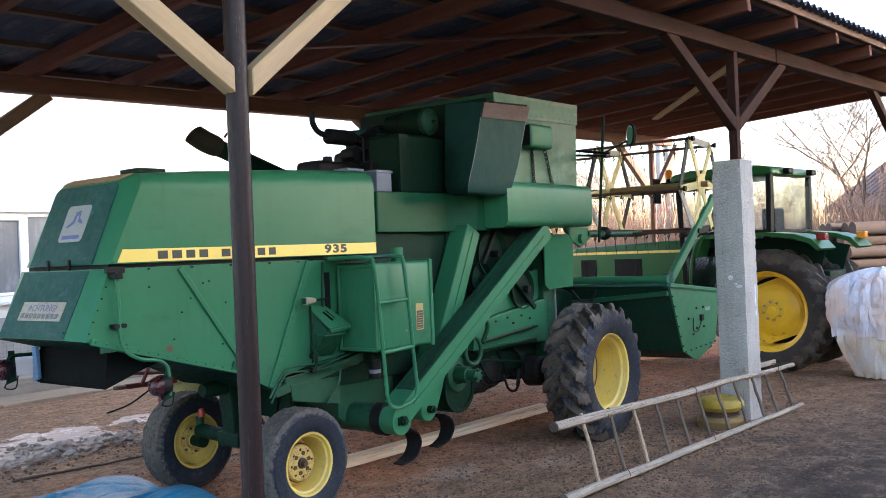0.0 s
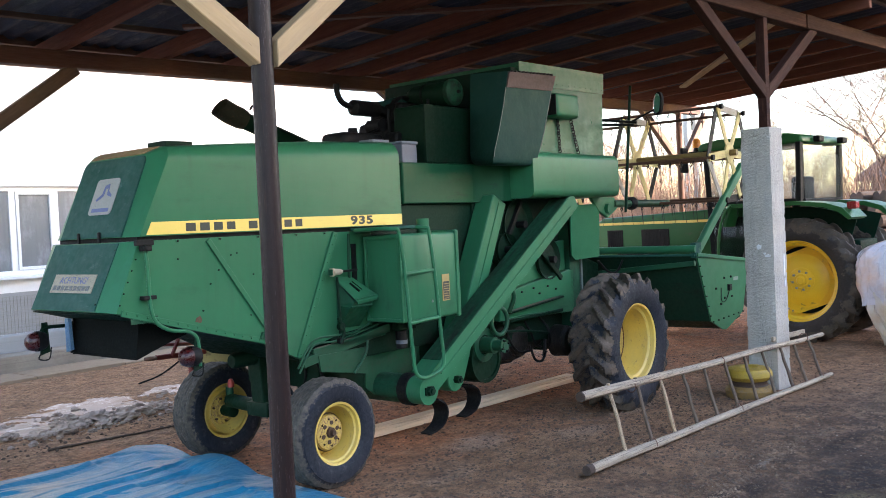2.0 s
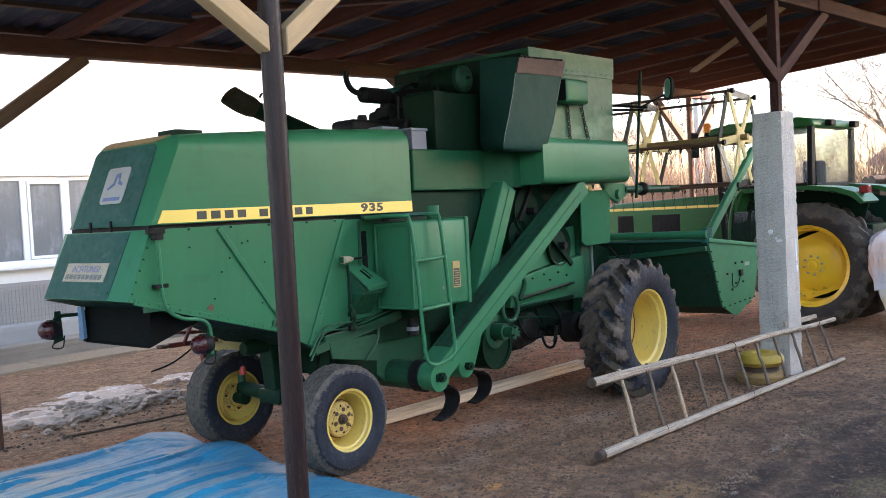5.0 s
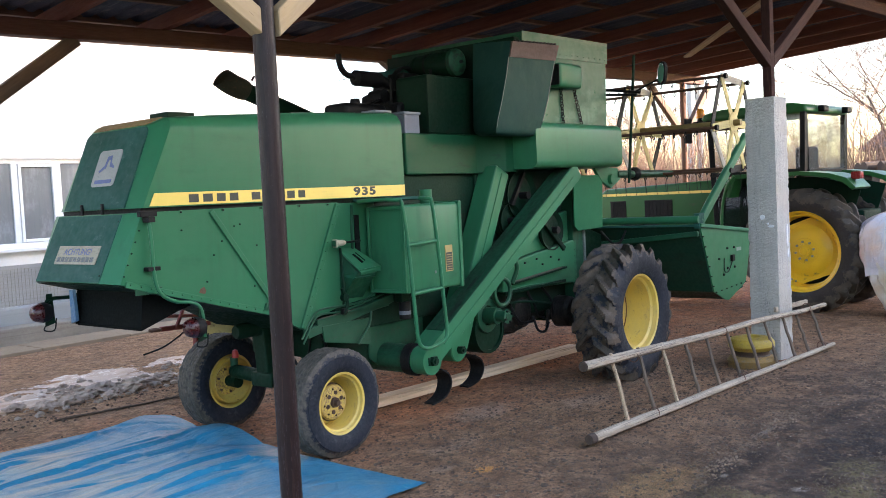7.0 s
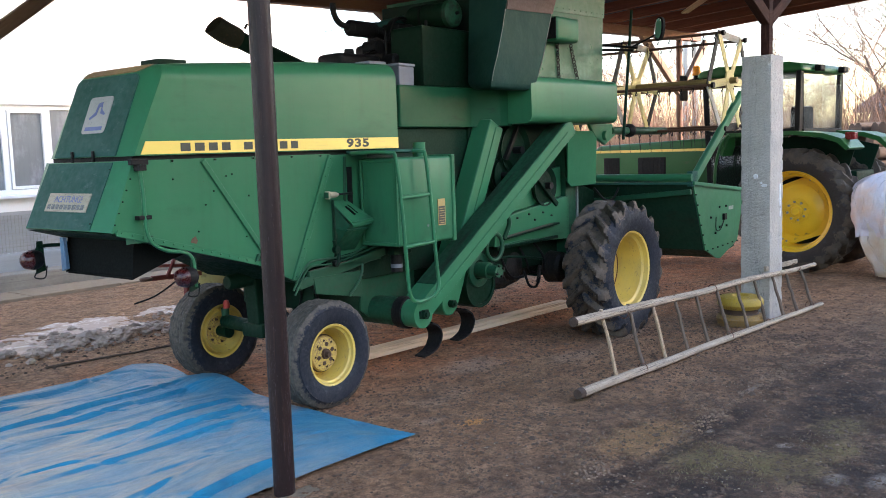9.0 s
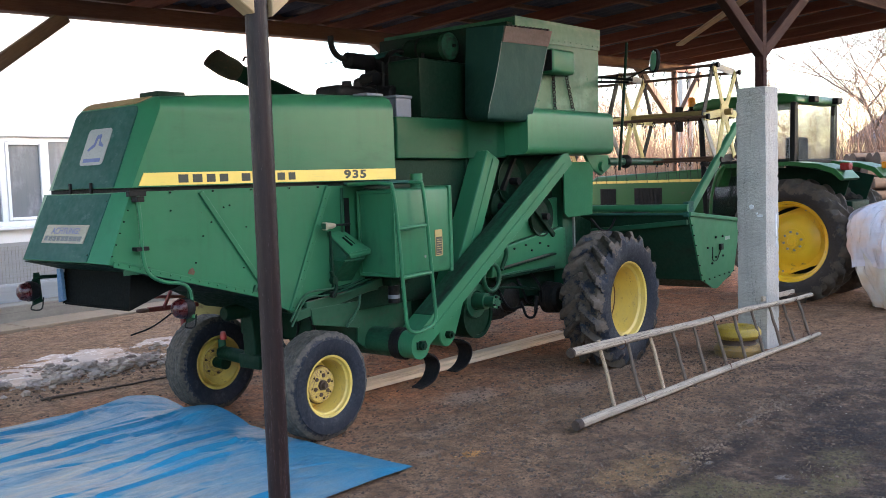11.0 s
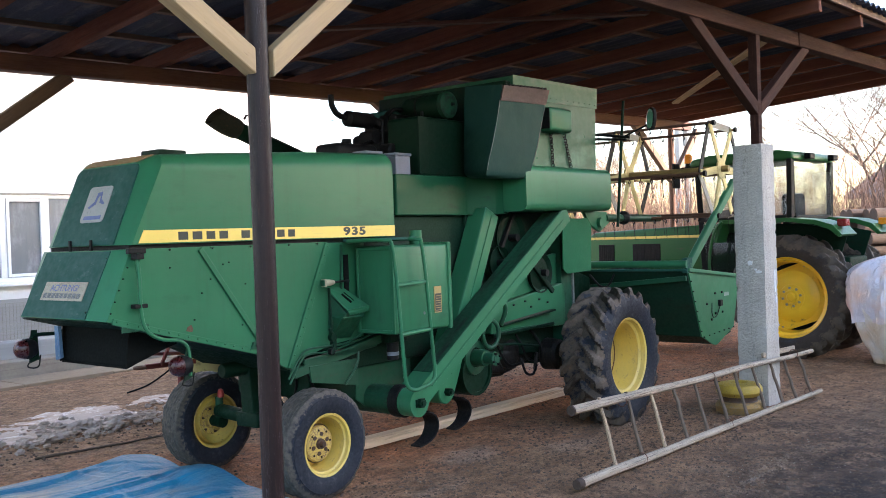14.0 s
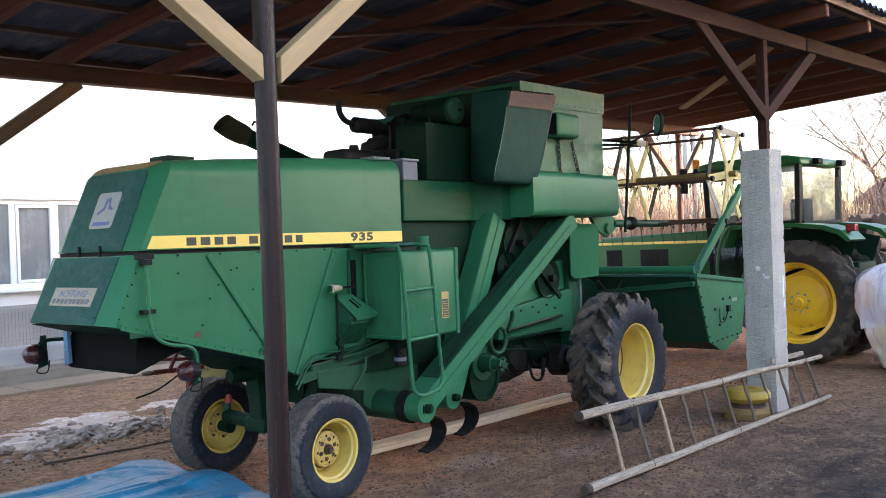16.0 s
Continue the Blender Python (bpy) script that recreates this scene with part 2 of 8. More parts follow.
PLASTER_GREY = material("grey_unpainted_render", (0.33, 0.325, 0.32), 0.95, spots=(0.25, 0.24, 0.235), spot_scale=1.6, spot_amount=0.5, dust=(0.42, 0.41, 0.40), grain=60, bump=0.4, vary=0.12)
PAVING = material("tan_dusty_paving", (0.32, 0.230, 0.155), 0.9, spots=(0.23, 0.160, 0.105), spot_scale=3.0, spot_amount=0.5, grain=40, bump=0.3, vary=0.15)
PVC = material("white_window_plastic", (0.82, 0.82, 0.82), 0.35, vary=0.03, bump=0.01)
PLASTIC_DIM = material("dusty_grey_plastic", (0.17, 0.185, 0.225), 0.6, spots=(0.13, 0.13, 0.14), spot_scale=9, spot_amount=0.3, vary=0.12, bump=0.02)
PLASTIC_WHITE = material("soiled_white_plastic", (0.40, 0.35, 0.24), 0.5, spots=(0.30, 0.25, 0.17), spot_scale=18, spot_amount=0.2, vary=0.06)
LENS_RED = material("red_lamp_lens", (0.045, 0.004, 0.004), 0.30, spots=(0.03, 0.01, 0.01), spot_scale=20, spot_amount=0.3, vary=0.2)
LENS_TAIL = material("bright_red_lens", (0.26, 0.022, 0.02), 0.25, vary=0.1)
LENS_AMBER = material("amber_lamp_lens", (0.85, 0.28, 0.02), 0.25, vary=0.1)
RED_CAP = material("red_plastic_cap", (0.40, 0.030, 0.025), 0.4, spots=(0.2, 0.03, 0.025), spot_scale=20, spot_amount=0.3, vary=0.15)
RED_PAINT = material("faded_red_paint", (0.20, 0.028, 0.022), 0.6, spots=(0.10, 0.05, 0.04), spot_scale=12, spot_amount=0.4)
DECAL_WHITE = material("aged_white_decal", (0.27, 0.285, 0.275), 0.55, chips=(0.06, 0.10, 0.09), chip_at=0.66, spots=(0.26, 0.29, 0.27), spot_scale=14, spot_amount=0.35, vary=0.08, bump=0.02)
PLATE_AGED = material("yellowed_worn_plate", (0.30, 0.275, 0.205), 0.55, chips=(0.05, 0.075, 0.06), chip_at=0.60, chip_scale=40.0, spots=(0.19, 0.15, 0.10), spot_scale=9, spot_amount=0.5, vary=0.12, bump=0.03)
DECAL_YELLOW = material("yellow_stripe_decal", (0.80, 0.60, 0.13), 0.4, spots=(0.62, 0.47, 0.14), spot_scale=9, spot_amount=0.25, vary=0.07, bump=0.01)
INK = material("faded_black_ink", (0.035, 0.04, 0.03), 0.5, vary=0.2, bump=0.0)
INK_BLUE = material("faded_blue_ink", (0.08, 0.11, 0.27), 0.55, vary=0.2, bump=0.0)
INK_GREY = material("worn_grey_ink", (0.07, 0.08, 0.09), 0.6, spots=(0.5, 0.5, 0.48), spot_scale=30, spot_amount=0.5, bump=0.0)
LABEL_BROWN = material("yellowed_instruction_label", (0.38, 0.28, 0.10), 0.5, vary=0.2, bump=0.0)
# near-black that paints the darkness of hollows: chute, slots, holes, rim gaps
HOLLOW_DARK = material("hollow_shade_black", (0.004, 0.005, 0.0045), 0.9, spec=0.1, bump=0.05)
# curtained glass; its blotches and streaks paint the reflections on the panes
GLASS_DARK = material("curtained_glass_painted_sheen", (0.20, 0.21, 0.215), 0.10, spots=(0.30, 0.31, 0.32), spot_scale=1.4, spot_amount=0.6, streak=(0.13, 0.145, 0.15), grain=3, bump=0.0, vary=0.2, rough_vary=0.03)
GLASS_DARK.node_tree.nodes["Principled BSDF"].inputs["Specular IOR Level"].default_value = 0.2
GLASS_CAB = plain("pale_cab_glass", (0.92, 0.96, 0.95), 0.03, transmission=1.0)
BARK = material("grey_brown_bark", (0.13, 0.09, 0.065), 0.9, spots=(0.20, 0.15, 0.11), spot_scale=6, spot_amount=0.3, bump=0.4)
TWIG = material("thin_brown_twigs", (0.15, 0.085, 0.055), 0.9, vary=0.3, bump=0.1)
SHRUB = material("dry_russet_scrub", (0.34, 0.19, 0.12), 0.95, vary=0.35, island=True)
ROOF_TILE = material("old_red_roof_tiles", (0.17, 0.125, 0.115), 0.85, spots=(0.28, 0.25, 0.25), spot_scale=3, spot_amount=0.4)
BRICK_FAR = material("far_plaster_wall", (0.34, 0.25, 0.19), 0.9, spots=(0.24, 0.17, 0.13), spot_scale=1, spot_amount=0.4)


def muddy_tyre(R, reach, ragged, scale, dark, light, base=(0.012, 0.016, 0.026)):
    """Black rubber with scuffed sidewalls, and dried mud that ends in a ragged line at the tread's shoulder."""
    m = material("scuffed_road_tyre", base, 0.66, spec=0.3, spots=(0.045, 0.050, 0.062), spot_scale=9.0, spot_amount=0.3, grain=45, bump=0.35, vary=0.3)
    N, L = m.node_tree.nodes, m.node_tree.links
    co, sep, flat, ln, nz = (N.new("ShaderNode" + k) for k in ("TexCoord", "SeparateXYZ", "CombineXYZ", "VectorMath", "TexNoise"))
    L.new(co.outputs["Object"], sep.inputs[0])
    L.new(sep.outputs[0], flat.inputs[0]), L.new(sep.outputs[2], flat.inputs[2])
    ln.operation = "LENGTH"
    L.new(flat.outputs[0], ln.inputs[0])
    nz.inputs["Scale"].default_value, nz.inputs["Detail"].default_value, nz.inputs["Roughness"].default_value = scale, 8, 0.75
    L.new(co.outputs["Object"], nz.inputs["Vector"])
    wob, add, fac, mud, mix = N.new("ShaderNodeMapRange"), N.new("ShaderNodeMath"), N.new("ShaderNodeMapRange"), N.new("ShaderNodeValToRGB"), N.new("ShaderNodeMix")
    for i, v in enumerate((0.3, 0.7, -ragged, ragged)):
        wob.inputs[i + 1].default_value = v
    L.new(nz.outputs["Fac"], wob.inputs[0])
    L.new(ln.outputs["Value"], add.inputs[0]), L.new(wob.outputs[0], add.inputs[1])
    for i, v in enumerate((R - reach, R - reach + 0.010, 0.0, 0.92)):
        fac.inputs[i + 1].default_value = v
    L.new(add.outputs[0], fac.inputs[0])
    mud.color_ramp.elements[0].position, mud.color_ramp.elements[0].color = 0.36, (*dark, 1)
    mud.color_ramp.elements[1].position, mud.color_ramp.elements[1].color = 0.66, (*light, 1)
    L.new(nz.outputs["Fac"], mud.inputs[0])
    mix.data_type = "RGBA"
    b = N["Principled BSDF"]
    old = b.inputs["Base Color"].links[0].from_socket
    L.new(fac.outputs[0], mix.inputs[0]), L.new(old, mix.inputs[6]), L.new(mud.outputs[0], mix.inputs[7])
    L.new(mix.outputs[2], b.inputs["Base Color"])
    return m


ROAD_TYRE = muddy_tyre(0.385, 0.040, 0.028, 26, (0.030, 0.028, 0.027), (0.110, 0.092, 0.073))
DRIVE_TYRE = muddy_tyre(0.605, 0.035, 0.13, 7, (0.030, 0.025, 0.022), (0.125, 0.092, 0.066))
TRACTOR_TYRE = muddy_tyre(0.795, 0.10, 0.12, 5, (0.045, 0.036, 0.030), (0.105, 0.078, 0.058), (0.036, 0.029, 0.026))
TYRE_DUST = material("dried_mud_tread", (0.100, 0.076, 0.056), 0.95, spots=(0.045, 0.042, 0.04), spot_scale=16.0, spot_amount=0.5, grain=50, bump=0.6, dist=0.02, vary=0.25)

# ---------------------------------------------------------------- mesh helpers
def part(name, bm, mat, parent=None, label="", smooth=False, m=None):
    """Link a bmesh as one mesh object under a thing or a part."""
    bmesh.ops.recalc_face_normals(bm, faces=bm.faces)
    me = bpy.data.meshes.new(name)
    bm.to_mesh(me)
    bm.free()
    me.materials.append(mat)
    if smooth:
        me.set_sharp_from_angle(angle=radians(smooth if smooth is not True else 40))
        me.shade_smooth() if False else [setattr(p, "use_smooth", True) for p in me.polygons]
    ob = new(name, me)
    if parent is not None:
        ob.parent = parent
    if m is not None:
        ob.matrix_basis = m
    if label:
        ob["label"] = label
    return ob


def thing(name, m, label, category, group="", kind=""):
    ob = new(name)
    ob.matrix_basis = m
    ob.empty_display_size = 0.1
    return tagged(ob, label, category, group, kind)


def B():
    return bmesh.new()


def box(bm, x0, x1, y0, y1, z0, z1, bev=0.0, seg=2, m=None):
    vs = [bm.verts.new(p) for p in ((x0, y0, z0), (x1, y0, z0), (x1, y1, z0), (x0, y1, z0), (x0, y0, z1), (x1, y0, z1), (x1, y1, z1), (x0, y1, z1))]
    fs = [bm.faces.new([vs[i] for i in q]) for q in ((3, 2, 1, 0), (4, 5, 6, 7), (0, 1, 5, 4), (1, 2, 6, 5), (2, 3, 7, 6), (3, 0, 4, 7))]
    if bev:
        es = list({e for f in fs for e in f.edges})
        r = bmesh.ops.bevel(bm, geom=es, offset=bev, segments=seg, affect="EDGES", profile=0.5)
        vs = list({v for f in r["faces"] for v in f.verts} | {v for v in vs if v.is_valid})
    if m is not None:
        bmesh.ops.transform(bm, matrix=m, verts=vs)
    return bm


def prism(bm, poly, axis, lo, hi, bev=0.0, seg=2):
    """A polygon of pairs, pulled along an axis. Pairs are (y, z) for x, (x, z) for y and (x, y) for z."""
    def at(p, h):
        return {"x": (h, p[0], p[1]), "y": (p[0], h, p[1]), "z": (p[0], p[1], h)}[axis]
    a, b = [bm.verts.new(at(p, lo)) for p in poly], [bm.verts.new(at(p, hi)) for p in poly]
    n = len(poly)
    fs = [bm.faces.new(a), bm.faces.new(b[::-1])] + [bm.faces.new((a[i], b[i], b[(i + 1) % n], a[(i + 1) % n])) for i in range(n)]
    if bev:
        bmesh.ops.bevel(bm, geom=list({e for f in fs for e in f.edges}), offset=bev, segments=seg, affect="EDGES", profile=0.5)
    return bm


def loft(bm, rings, cap=True):
    """Skin closed rings of points that have the same count."""
    vs = [[bm.verts.new(p) for p in r] for r in rings]
    n = len(vs[0])
    for a, b in zip(vs, vs[1:]):
        for i in range(n):
            bm.faces.new((a[i], a[(i + 1) % n], b[(i + 1) % n], b[i]))
    if cap:
        bm.faces.new(vs[0][::-1]), bm.faces.new(vs[-1])
    return bm


def cyl(bm, p0, p1, r0, r1=None, seg=16, cap=True):
    p0, p1 = Vector(p0), Vector(p1)
    r1 = r0 if r1 is None else r1
    q = (p1 - p0).to_track_quat("Z", "Y").to_matrix()
    rings = [[p + q @ Vector((r * math.cos(2 * math.pi * i / seg), r * math.sin(2 * math.pi * i / seg), 0)) for i in range(seg)] for p, r in ((p0, r0), (p1, r1))]
    return loft(bm, rings, cap)


def smooth_path(pts, k=6):
    P = [Vector(p) for p in pts]
    P = [2 * P[0] - P[1]] + P + [2 * P[-1] - P[-2]]
    out = []
    for i in range(1, len(P) - 2):
        for j in range(k):
            t = j / k
            a, b, c, d = P[i - 1:i + 3]
            out.append(0.5 * ((2 * b) + (c - a) * t + (2 * a - 5 * b + 4 * c - d) * t * t + (3 * b - a - 3 * c + d) * t ** 3))
    return out + [P[-2]]


def pipe(bm, pts, r, seg=8, k=0):
    """A round bar along a path; k rounds its corners; r may be one radius for each point."""
    P = smooth_path(pts, k) if k else [Vector(p) for p in pts]
    R = [r] * len(P) if isinstance(r, (int, float)) else [r[min(len(r) - 1, int(i * len(r) / len(P)))] for i in range(len(P))]
    up = Vector((0.013, 0.021, 1)).normalized()
    rings = []
    for i, p in enumerate(P):
        d = (P[min(i + 1, len(P) - 1)] - P[max(i - 1, 0)]).normalized()
        if abs(d.dot(up)) > 0.97:
            up = Vector((1, 0.02, 0.01)).normalized()
        u = (up - d * up.dot(d)).normalized()
        v = d.cross(u)
        up = u
        rings.append([p + R[i] * (u * math.cos(2 * math.pi * j / seg) + v * math.sin(2 * math.pi * j / seg)) for j in range(seg)])
    return loft(bm, rings)


def lathe(bm, prof, axis="y", centre=(0, 0, 0), seg=32, closed=False):
    """Turn a profile of (radius, height along the axis)."""
    cx, cy, cz = centre
    rings = []
    for i in range(seg):
        a = 2 * math.pi * i / seg
        c, s = math.cos(a), math.sin(a)
        rings.append([bm.verts.new({"y": (cx + r * c, cy + h, cz + r * s), "z": (cx + r * c, cy + r * s, cz + h), "x": (cx + h, cy + r * c, cz + r * s)}[axis]) for r, h in prof])
    n = len(prof)
    for i in range(seg):
        a, b = rings[i], rings[(i + 1) % seg]
        for j in range(n if closed else n - 1):
            k = (j + 1) % n
            bm.faces.new((a[j], b[j], b[k], a[k]))
    return bm


def beam(bm, p0, p1, w, h, bev=0.006, roll=0.0):
    """A sawn timber from p0 to p1, w wide and h deep."""
    p0, p1 = Vector(p0), Vector(p1)
    d = p1 - p0
    x = d.normalized()
    y = Vector((0, 0, 1)).cross(x)
    y = y.normalized() if y.length > 1e-4 else Vector((0, 1, 0))
    z = x.cross(y)
    m = Matrix((x, y, z)).transposed().to_4x4()
    m.translation = p0
    return box(bm, 0, d.length, -w / 2, w / 2, -h / 2, h / 2, bev, 1, m @ pose(0, 0, 0, roll, 0, 0))


def text_mesh(name, body, size, mat, parent, m, depth=0.0015, spacing=1.0, width=None, bold=0.0):
    """Letters in the built-in font, as a mesh; width stretches the line to that length."""
    cu = bpy.data.curves.new(name, "FONT")
    cu.body, cu.size, cu.extrude, cu.space_character, cu.offset = body, size, depth, spacing, bold
    cu.align_x, cu.align_y = "CENTER", "CENTER"
    tmp = bpy.data.objects.new(name, cu)
    me = bpy.data.meshes.new_from_object(tmp)
    bpy.data.objects.remove(tmp)
    if width:
        xs = [v.co.x for v in me.vertices]
        k = width / (max(xs) - min(xs))
        me.transform(Matrix.Diagonal((k, 1, 1, 1)))
    me.materials.clear()
    me.materials.append(mat)
    ob = new(name, me)
    ob.parent, ob.matrix_basis = parent, m
    return ob


SHED = pose(-1.03, 4.71, 0, 0, 0, 48.7)       # along the posts, and back from them
YARD = pose(-1.70, 6.82, 0, 0, 0, 52.5)       # along the harvester, from its rear axle


def timber(name, p0, p1, w, h, mat, parent, label="", bev=0.006, plumb=(False, False)):
    """A sawn timber with its grain along its own length; an end may be cut plumb, as against a post."""
    p0, p1 = Vector(p0), Vector(p1)
    d = p1 - p0
    x = d.normalized()
    y = Vector((0, 0, 1)).cross(x).normalized()
    z = x.cross(y)
    m = Matrix((x, y, z)).transposed().to_4x4()
    m.translation = p0
    slope = x.z / max(1e-6, math.hypot(x.x, x.y)) * h / 2
    a, b = (slope if plumb[0] else 0.0), (slope if plumb[1] else 0.0)
    bm = prism(B(), [(-a, -h / 2), (d.length - b, -h / 2), (d.length + b, h / 2), (a, h / 2)], "y", -w / 2, w / 2, bev, 1)
    return part(name, bm, mat, parent, label, False, m)

# ---------------------------------------------------------------- ground
def height(x, y):
    """The yard's small bumps, in shed metres."""
    p = Vector((x, y, 0))
    return 0.022 * noise.noise(p * 0.7) + 0.012 * noise.noise(p * 2.3 + Vector((5, 1, 0))) + 0.008 * noise.noise(p * 6.5) + 0.006 * noise.noise(p * 15) + 0.005 * noise.noise(p * 31) * (1 + noise.noise(p * 1.7))


def soil_material():
    m = bpy.data.materials.new("trodden_yard_soil")
    m.use_nodes = True
    N, L = m.node_tree.nodes, m.node_tree.links
    b = N["Principled BSDF"]
    co = N.new("ShaderNodeTexCoord")
    sep = N.new("ShaderNodeSeparateXYZ")
    L.new(co.outputs["Object"], sep.inputs[0])

    def tex(scale, detail=6, r=0.65):
        n = N.new("ShaderNodeTexNoise")
        n.inputs["Scale"].default_value, n.inputs["Detail"].default_value, n.inputs["Roughness"].default_value = scale, detail, r
        L.new(co.outputs["Object"], n.inputs["Vector"])
        return n.outputs["Fac"]

    def rng(src, lo, hi, a=0.0, c=1.0):
        x = N.new("ShaderNodeMapRange")
        for i, v in enumerate((lo, hi, a, c)):
            x.inputs[i + 1].default_value = v
        L.new(src, x.inputs[0])
        return x.outputs[0]

    def mix(fac, a, c, kind="MIX"):
        x = N.new("ShaderNodeMix")
        x.data_type, x.blend_type = "RGBA", kind
        for sock, v in ((x.inputs[0], fac), (x.inputs[6], a), (x.inputs[7], c)):
            if isinstance(v, bpy.types.NodeSocket):
                L.new(v, sock)
            elif isinstance(v, (int, float)):
                sock.default_value = v
            else:
                sock.default_value = (*v, 1)
        return x.outputs[2]

    def math_node(op, a, c):
        x = N.new("ShaderNodeMath")
        x.operation = op
        for sock, v in zip(x.inputs, (a, c)):
            if isinstance(v, bpy.types.NodeSocket):
                L.new(v, sock)
            else:
                sock.default_value = v
        return x.outputs[0]

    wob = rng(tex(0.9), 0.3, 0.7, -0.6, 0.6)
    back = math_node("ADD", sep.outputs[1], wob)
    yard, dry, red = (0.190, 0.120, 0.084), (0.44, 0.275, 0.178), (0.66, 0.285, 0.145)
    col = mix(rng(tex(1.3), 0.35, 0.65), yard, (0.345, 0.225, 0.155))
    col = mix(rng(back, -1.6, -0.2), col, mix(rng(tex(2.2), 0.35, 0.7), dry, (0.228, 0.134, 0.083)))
    # red and rear soils are painted lighter, in place of light reaching them
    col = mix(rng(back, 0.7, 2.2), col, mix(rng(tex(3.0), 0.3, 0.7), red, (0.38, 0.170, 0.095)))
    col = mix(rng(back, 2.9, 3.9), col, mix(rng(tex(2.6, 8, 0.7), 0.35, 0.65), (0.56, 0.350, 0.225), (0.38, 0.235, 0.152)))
    col = mix(rng(tex(3.2, 9, 0.75), 0.50, 0.64, 0, 0.6), col, (0.434, 0.300, 0.212))
    col = mix(rng(tex(9, 9, 0.8), 0.50, 0.64, 0, 0.7), col, (0.058, 0.034, 0.023))
    col = mix(rng(tex(42, 6, 0.85), 0.59, 0.66, 0, 0.6), col, (0.504, 0.332, 0.224))
    col = mix(rng(tex(70, 6, 0.85), 0.52, 0.62, 0, 0.45), col, (0.047, 0.030, 0.019))

    def patch(cx, cy, rx, ry, lo=0.55, hi=1.1, wobble=0.55):
        """One inside an uneven blot round a spot of the yard, none outside it."""
        u = math_node("DIVIDE", math_node("SUBTRACT", sep.outputs[0], cx), rx)
        v = math_node("DIVIDE", math_node("SUBTRACT", sep.outputs[1], cy), ry)
        d = math_node("SQRT", math_node("ADD", math_node("MULTIPLY", u, u), math_node("MULTIPLY", v, v)), 0)
        d = math_node("ADD", d, rng(blot, 0.25, 0.75, -wobble, wobble))
        return rng(d, lo, hi, 1.0, 0.0)

    col = mix(math_node("MULTIPLY", rng(tex(26, 9, 0.85), 0.49, 0.56, 0, 0.88), rng(tex(1.7), 0.35, 0.65, 0.25, 1.0)), col, (0.062, 0.043, 0.033))
    col = mix(rng(tex(58, 5, 0.9), 0.615, 0.65, 0, 0.75), col, (0.40, 0.30, 0.22))
    blot = tex(4.5, 8, 0.75)
    chaff, moss = tex(60, 6, 0.8), tex(45, 6, 0.8)
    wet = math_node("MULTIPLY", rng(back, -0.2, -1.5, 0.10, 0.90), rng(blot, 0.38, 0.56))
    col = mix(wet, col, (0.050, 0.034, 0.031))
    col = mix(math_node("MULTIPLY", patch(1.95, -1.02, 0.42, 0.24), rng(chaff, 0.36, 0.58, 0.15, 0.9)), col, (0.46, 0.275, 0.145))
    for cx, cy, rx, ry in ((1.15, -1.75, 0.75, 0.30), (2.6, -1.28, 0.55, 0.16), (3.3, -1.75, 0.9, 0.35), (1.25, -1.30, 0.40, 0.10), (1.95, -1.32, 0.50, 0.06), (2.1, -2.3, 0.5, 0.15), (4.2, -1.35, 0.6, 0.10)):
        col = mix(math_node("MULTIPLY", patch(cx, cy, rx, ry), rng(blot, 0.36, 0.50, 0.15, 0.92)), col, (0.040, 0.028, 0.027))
    for cx, cy, rx, ry in ((1.86, -1.58, 0.30, 0.30), (1.98, -1.95, 0.30, 0.22), (2.42, -2.02, 0.26, 0.12), (2.9, -1.9, 0.3, 0.16)):
        col = mix(math_node("MULTIPLY", patch(cx, cy, rx, ry), rng(moss, 0.36, 0.58, 0.05, 0.9)), col, (0.205, 0.165, 0.085))
    for cx, cy, rx, ry, k in ((2.35, -1.76, 0.07, 0.05, 0.9), (1.92, -2.21, 0.10, 0.06, 0.7), (2.06, -2.40, 0.16, 0.08, 0.8), (2.32, -1.30, 0.04, 0.03, 0.8), (3.35, -1.10, 0.22, 0.03, 0.5), (1.44, 0.26, 0.14, 0.08, 0.30), (2.74, 1.04, 0.36, 0.22, 0.42), (1.9, 0.62, 0.30, 0.14, 0.25), (3.5, 0.55, 0.40, 0.18, 0.28), (4.6, 0.75, 0.45, 0.2, 0.3)):
        col = mix(math_node("MULTIPLY", patch(cx, cy, rx, ry, 0.5, 1.1, 0.45), rng(chaff, 0.35, 0.60, 0.2 * k, k)), col, (0.460, 0.410, 0.390))
    col = mix(rng(tex(5.5, 10, 0.8), 0.50, 0.58, 0, 0.35), col, (0.095, 0.056, 0.034))
    col = mix(1.0, col, (1.0, 0.90, 0.79), "MULTIPLY")
    col = mix(1.0, col, mix(rng(tex(14, 8, 0.8), 0.35, 0.62), (0.82, 0.82, 0.82), (1.36, 1.36, 1.36)), "MULTIPLY")
    L.new(col, b.inputs["Base Color"])
    L.new(rng(tex(3.5), 0.3, 0.7, 0.7, 0.98), b.inputs["Roughness"])
    b.inputs["Specular IOR Level"].default_value = 0.25
    bp = N.new("ShaderNodeBump")
    bp.inputs["Strength"].default_value, bp.inputs["Distance"].default_value = 1.0, 0.05
    L.new(math_node("ADD", tex(22, 8, 0.75), math_node("MULTIPLY", tex(90, 4), 0.35)), bp.inputs["Height"])
    L.new(bp.outputs[0], b.inputs["Normal"])
    return m


SOIL = soil_material()
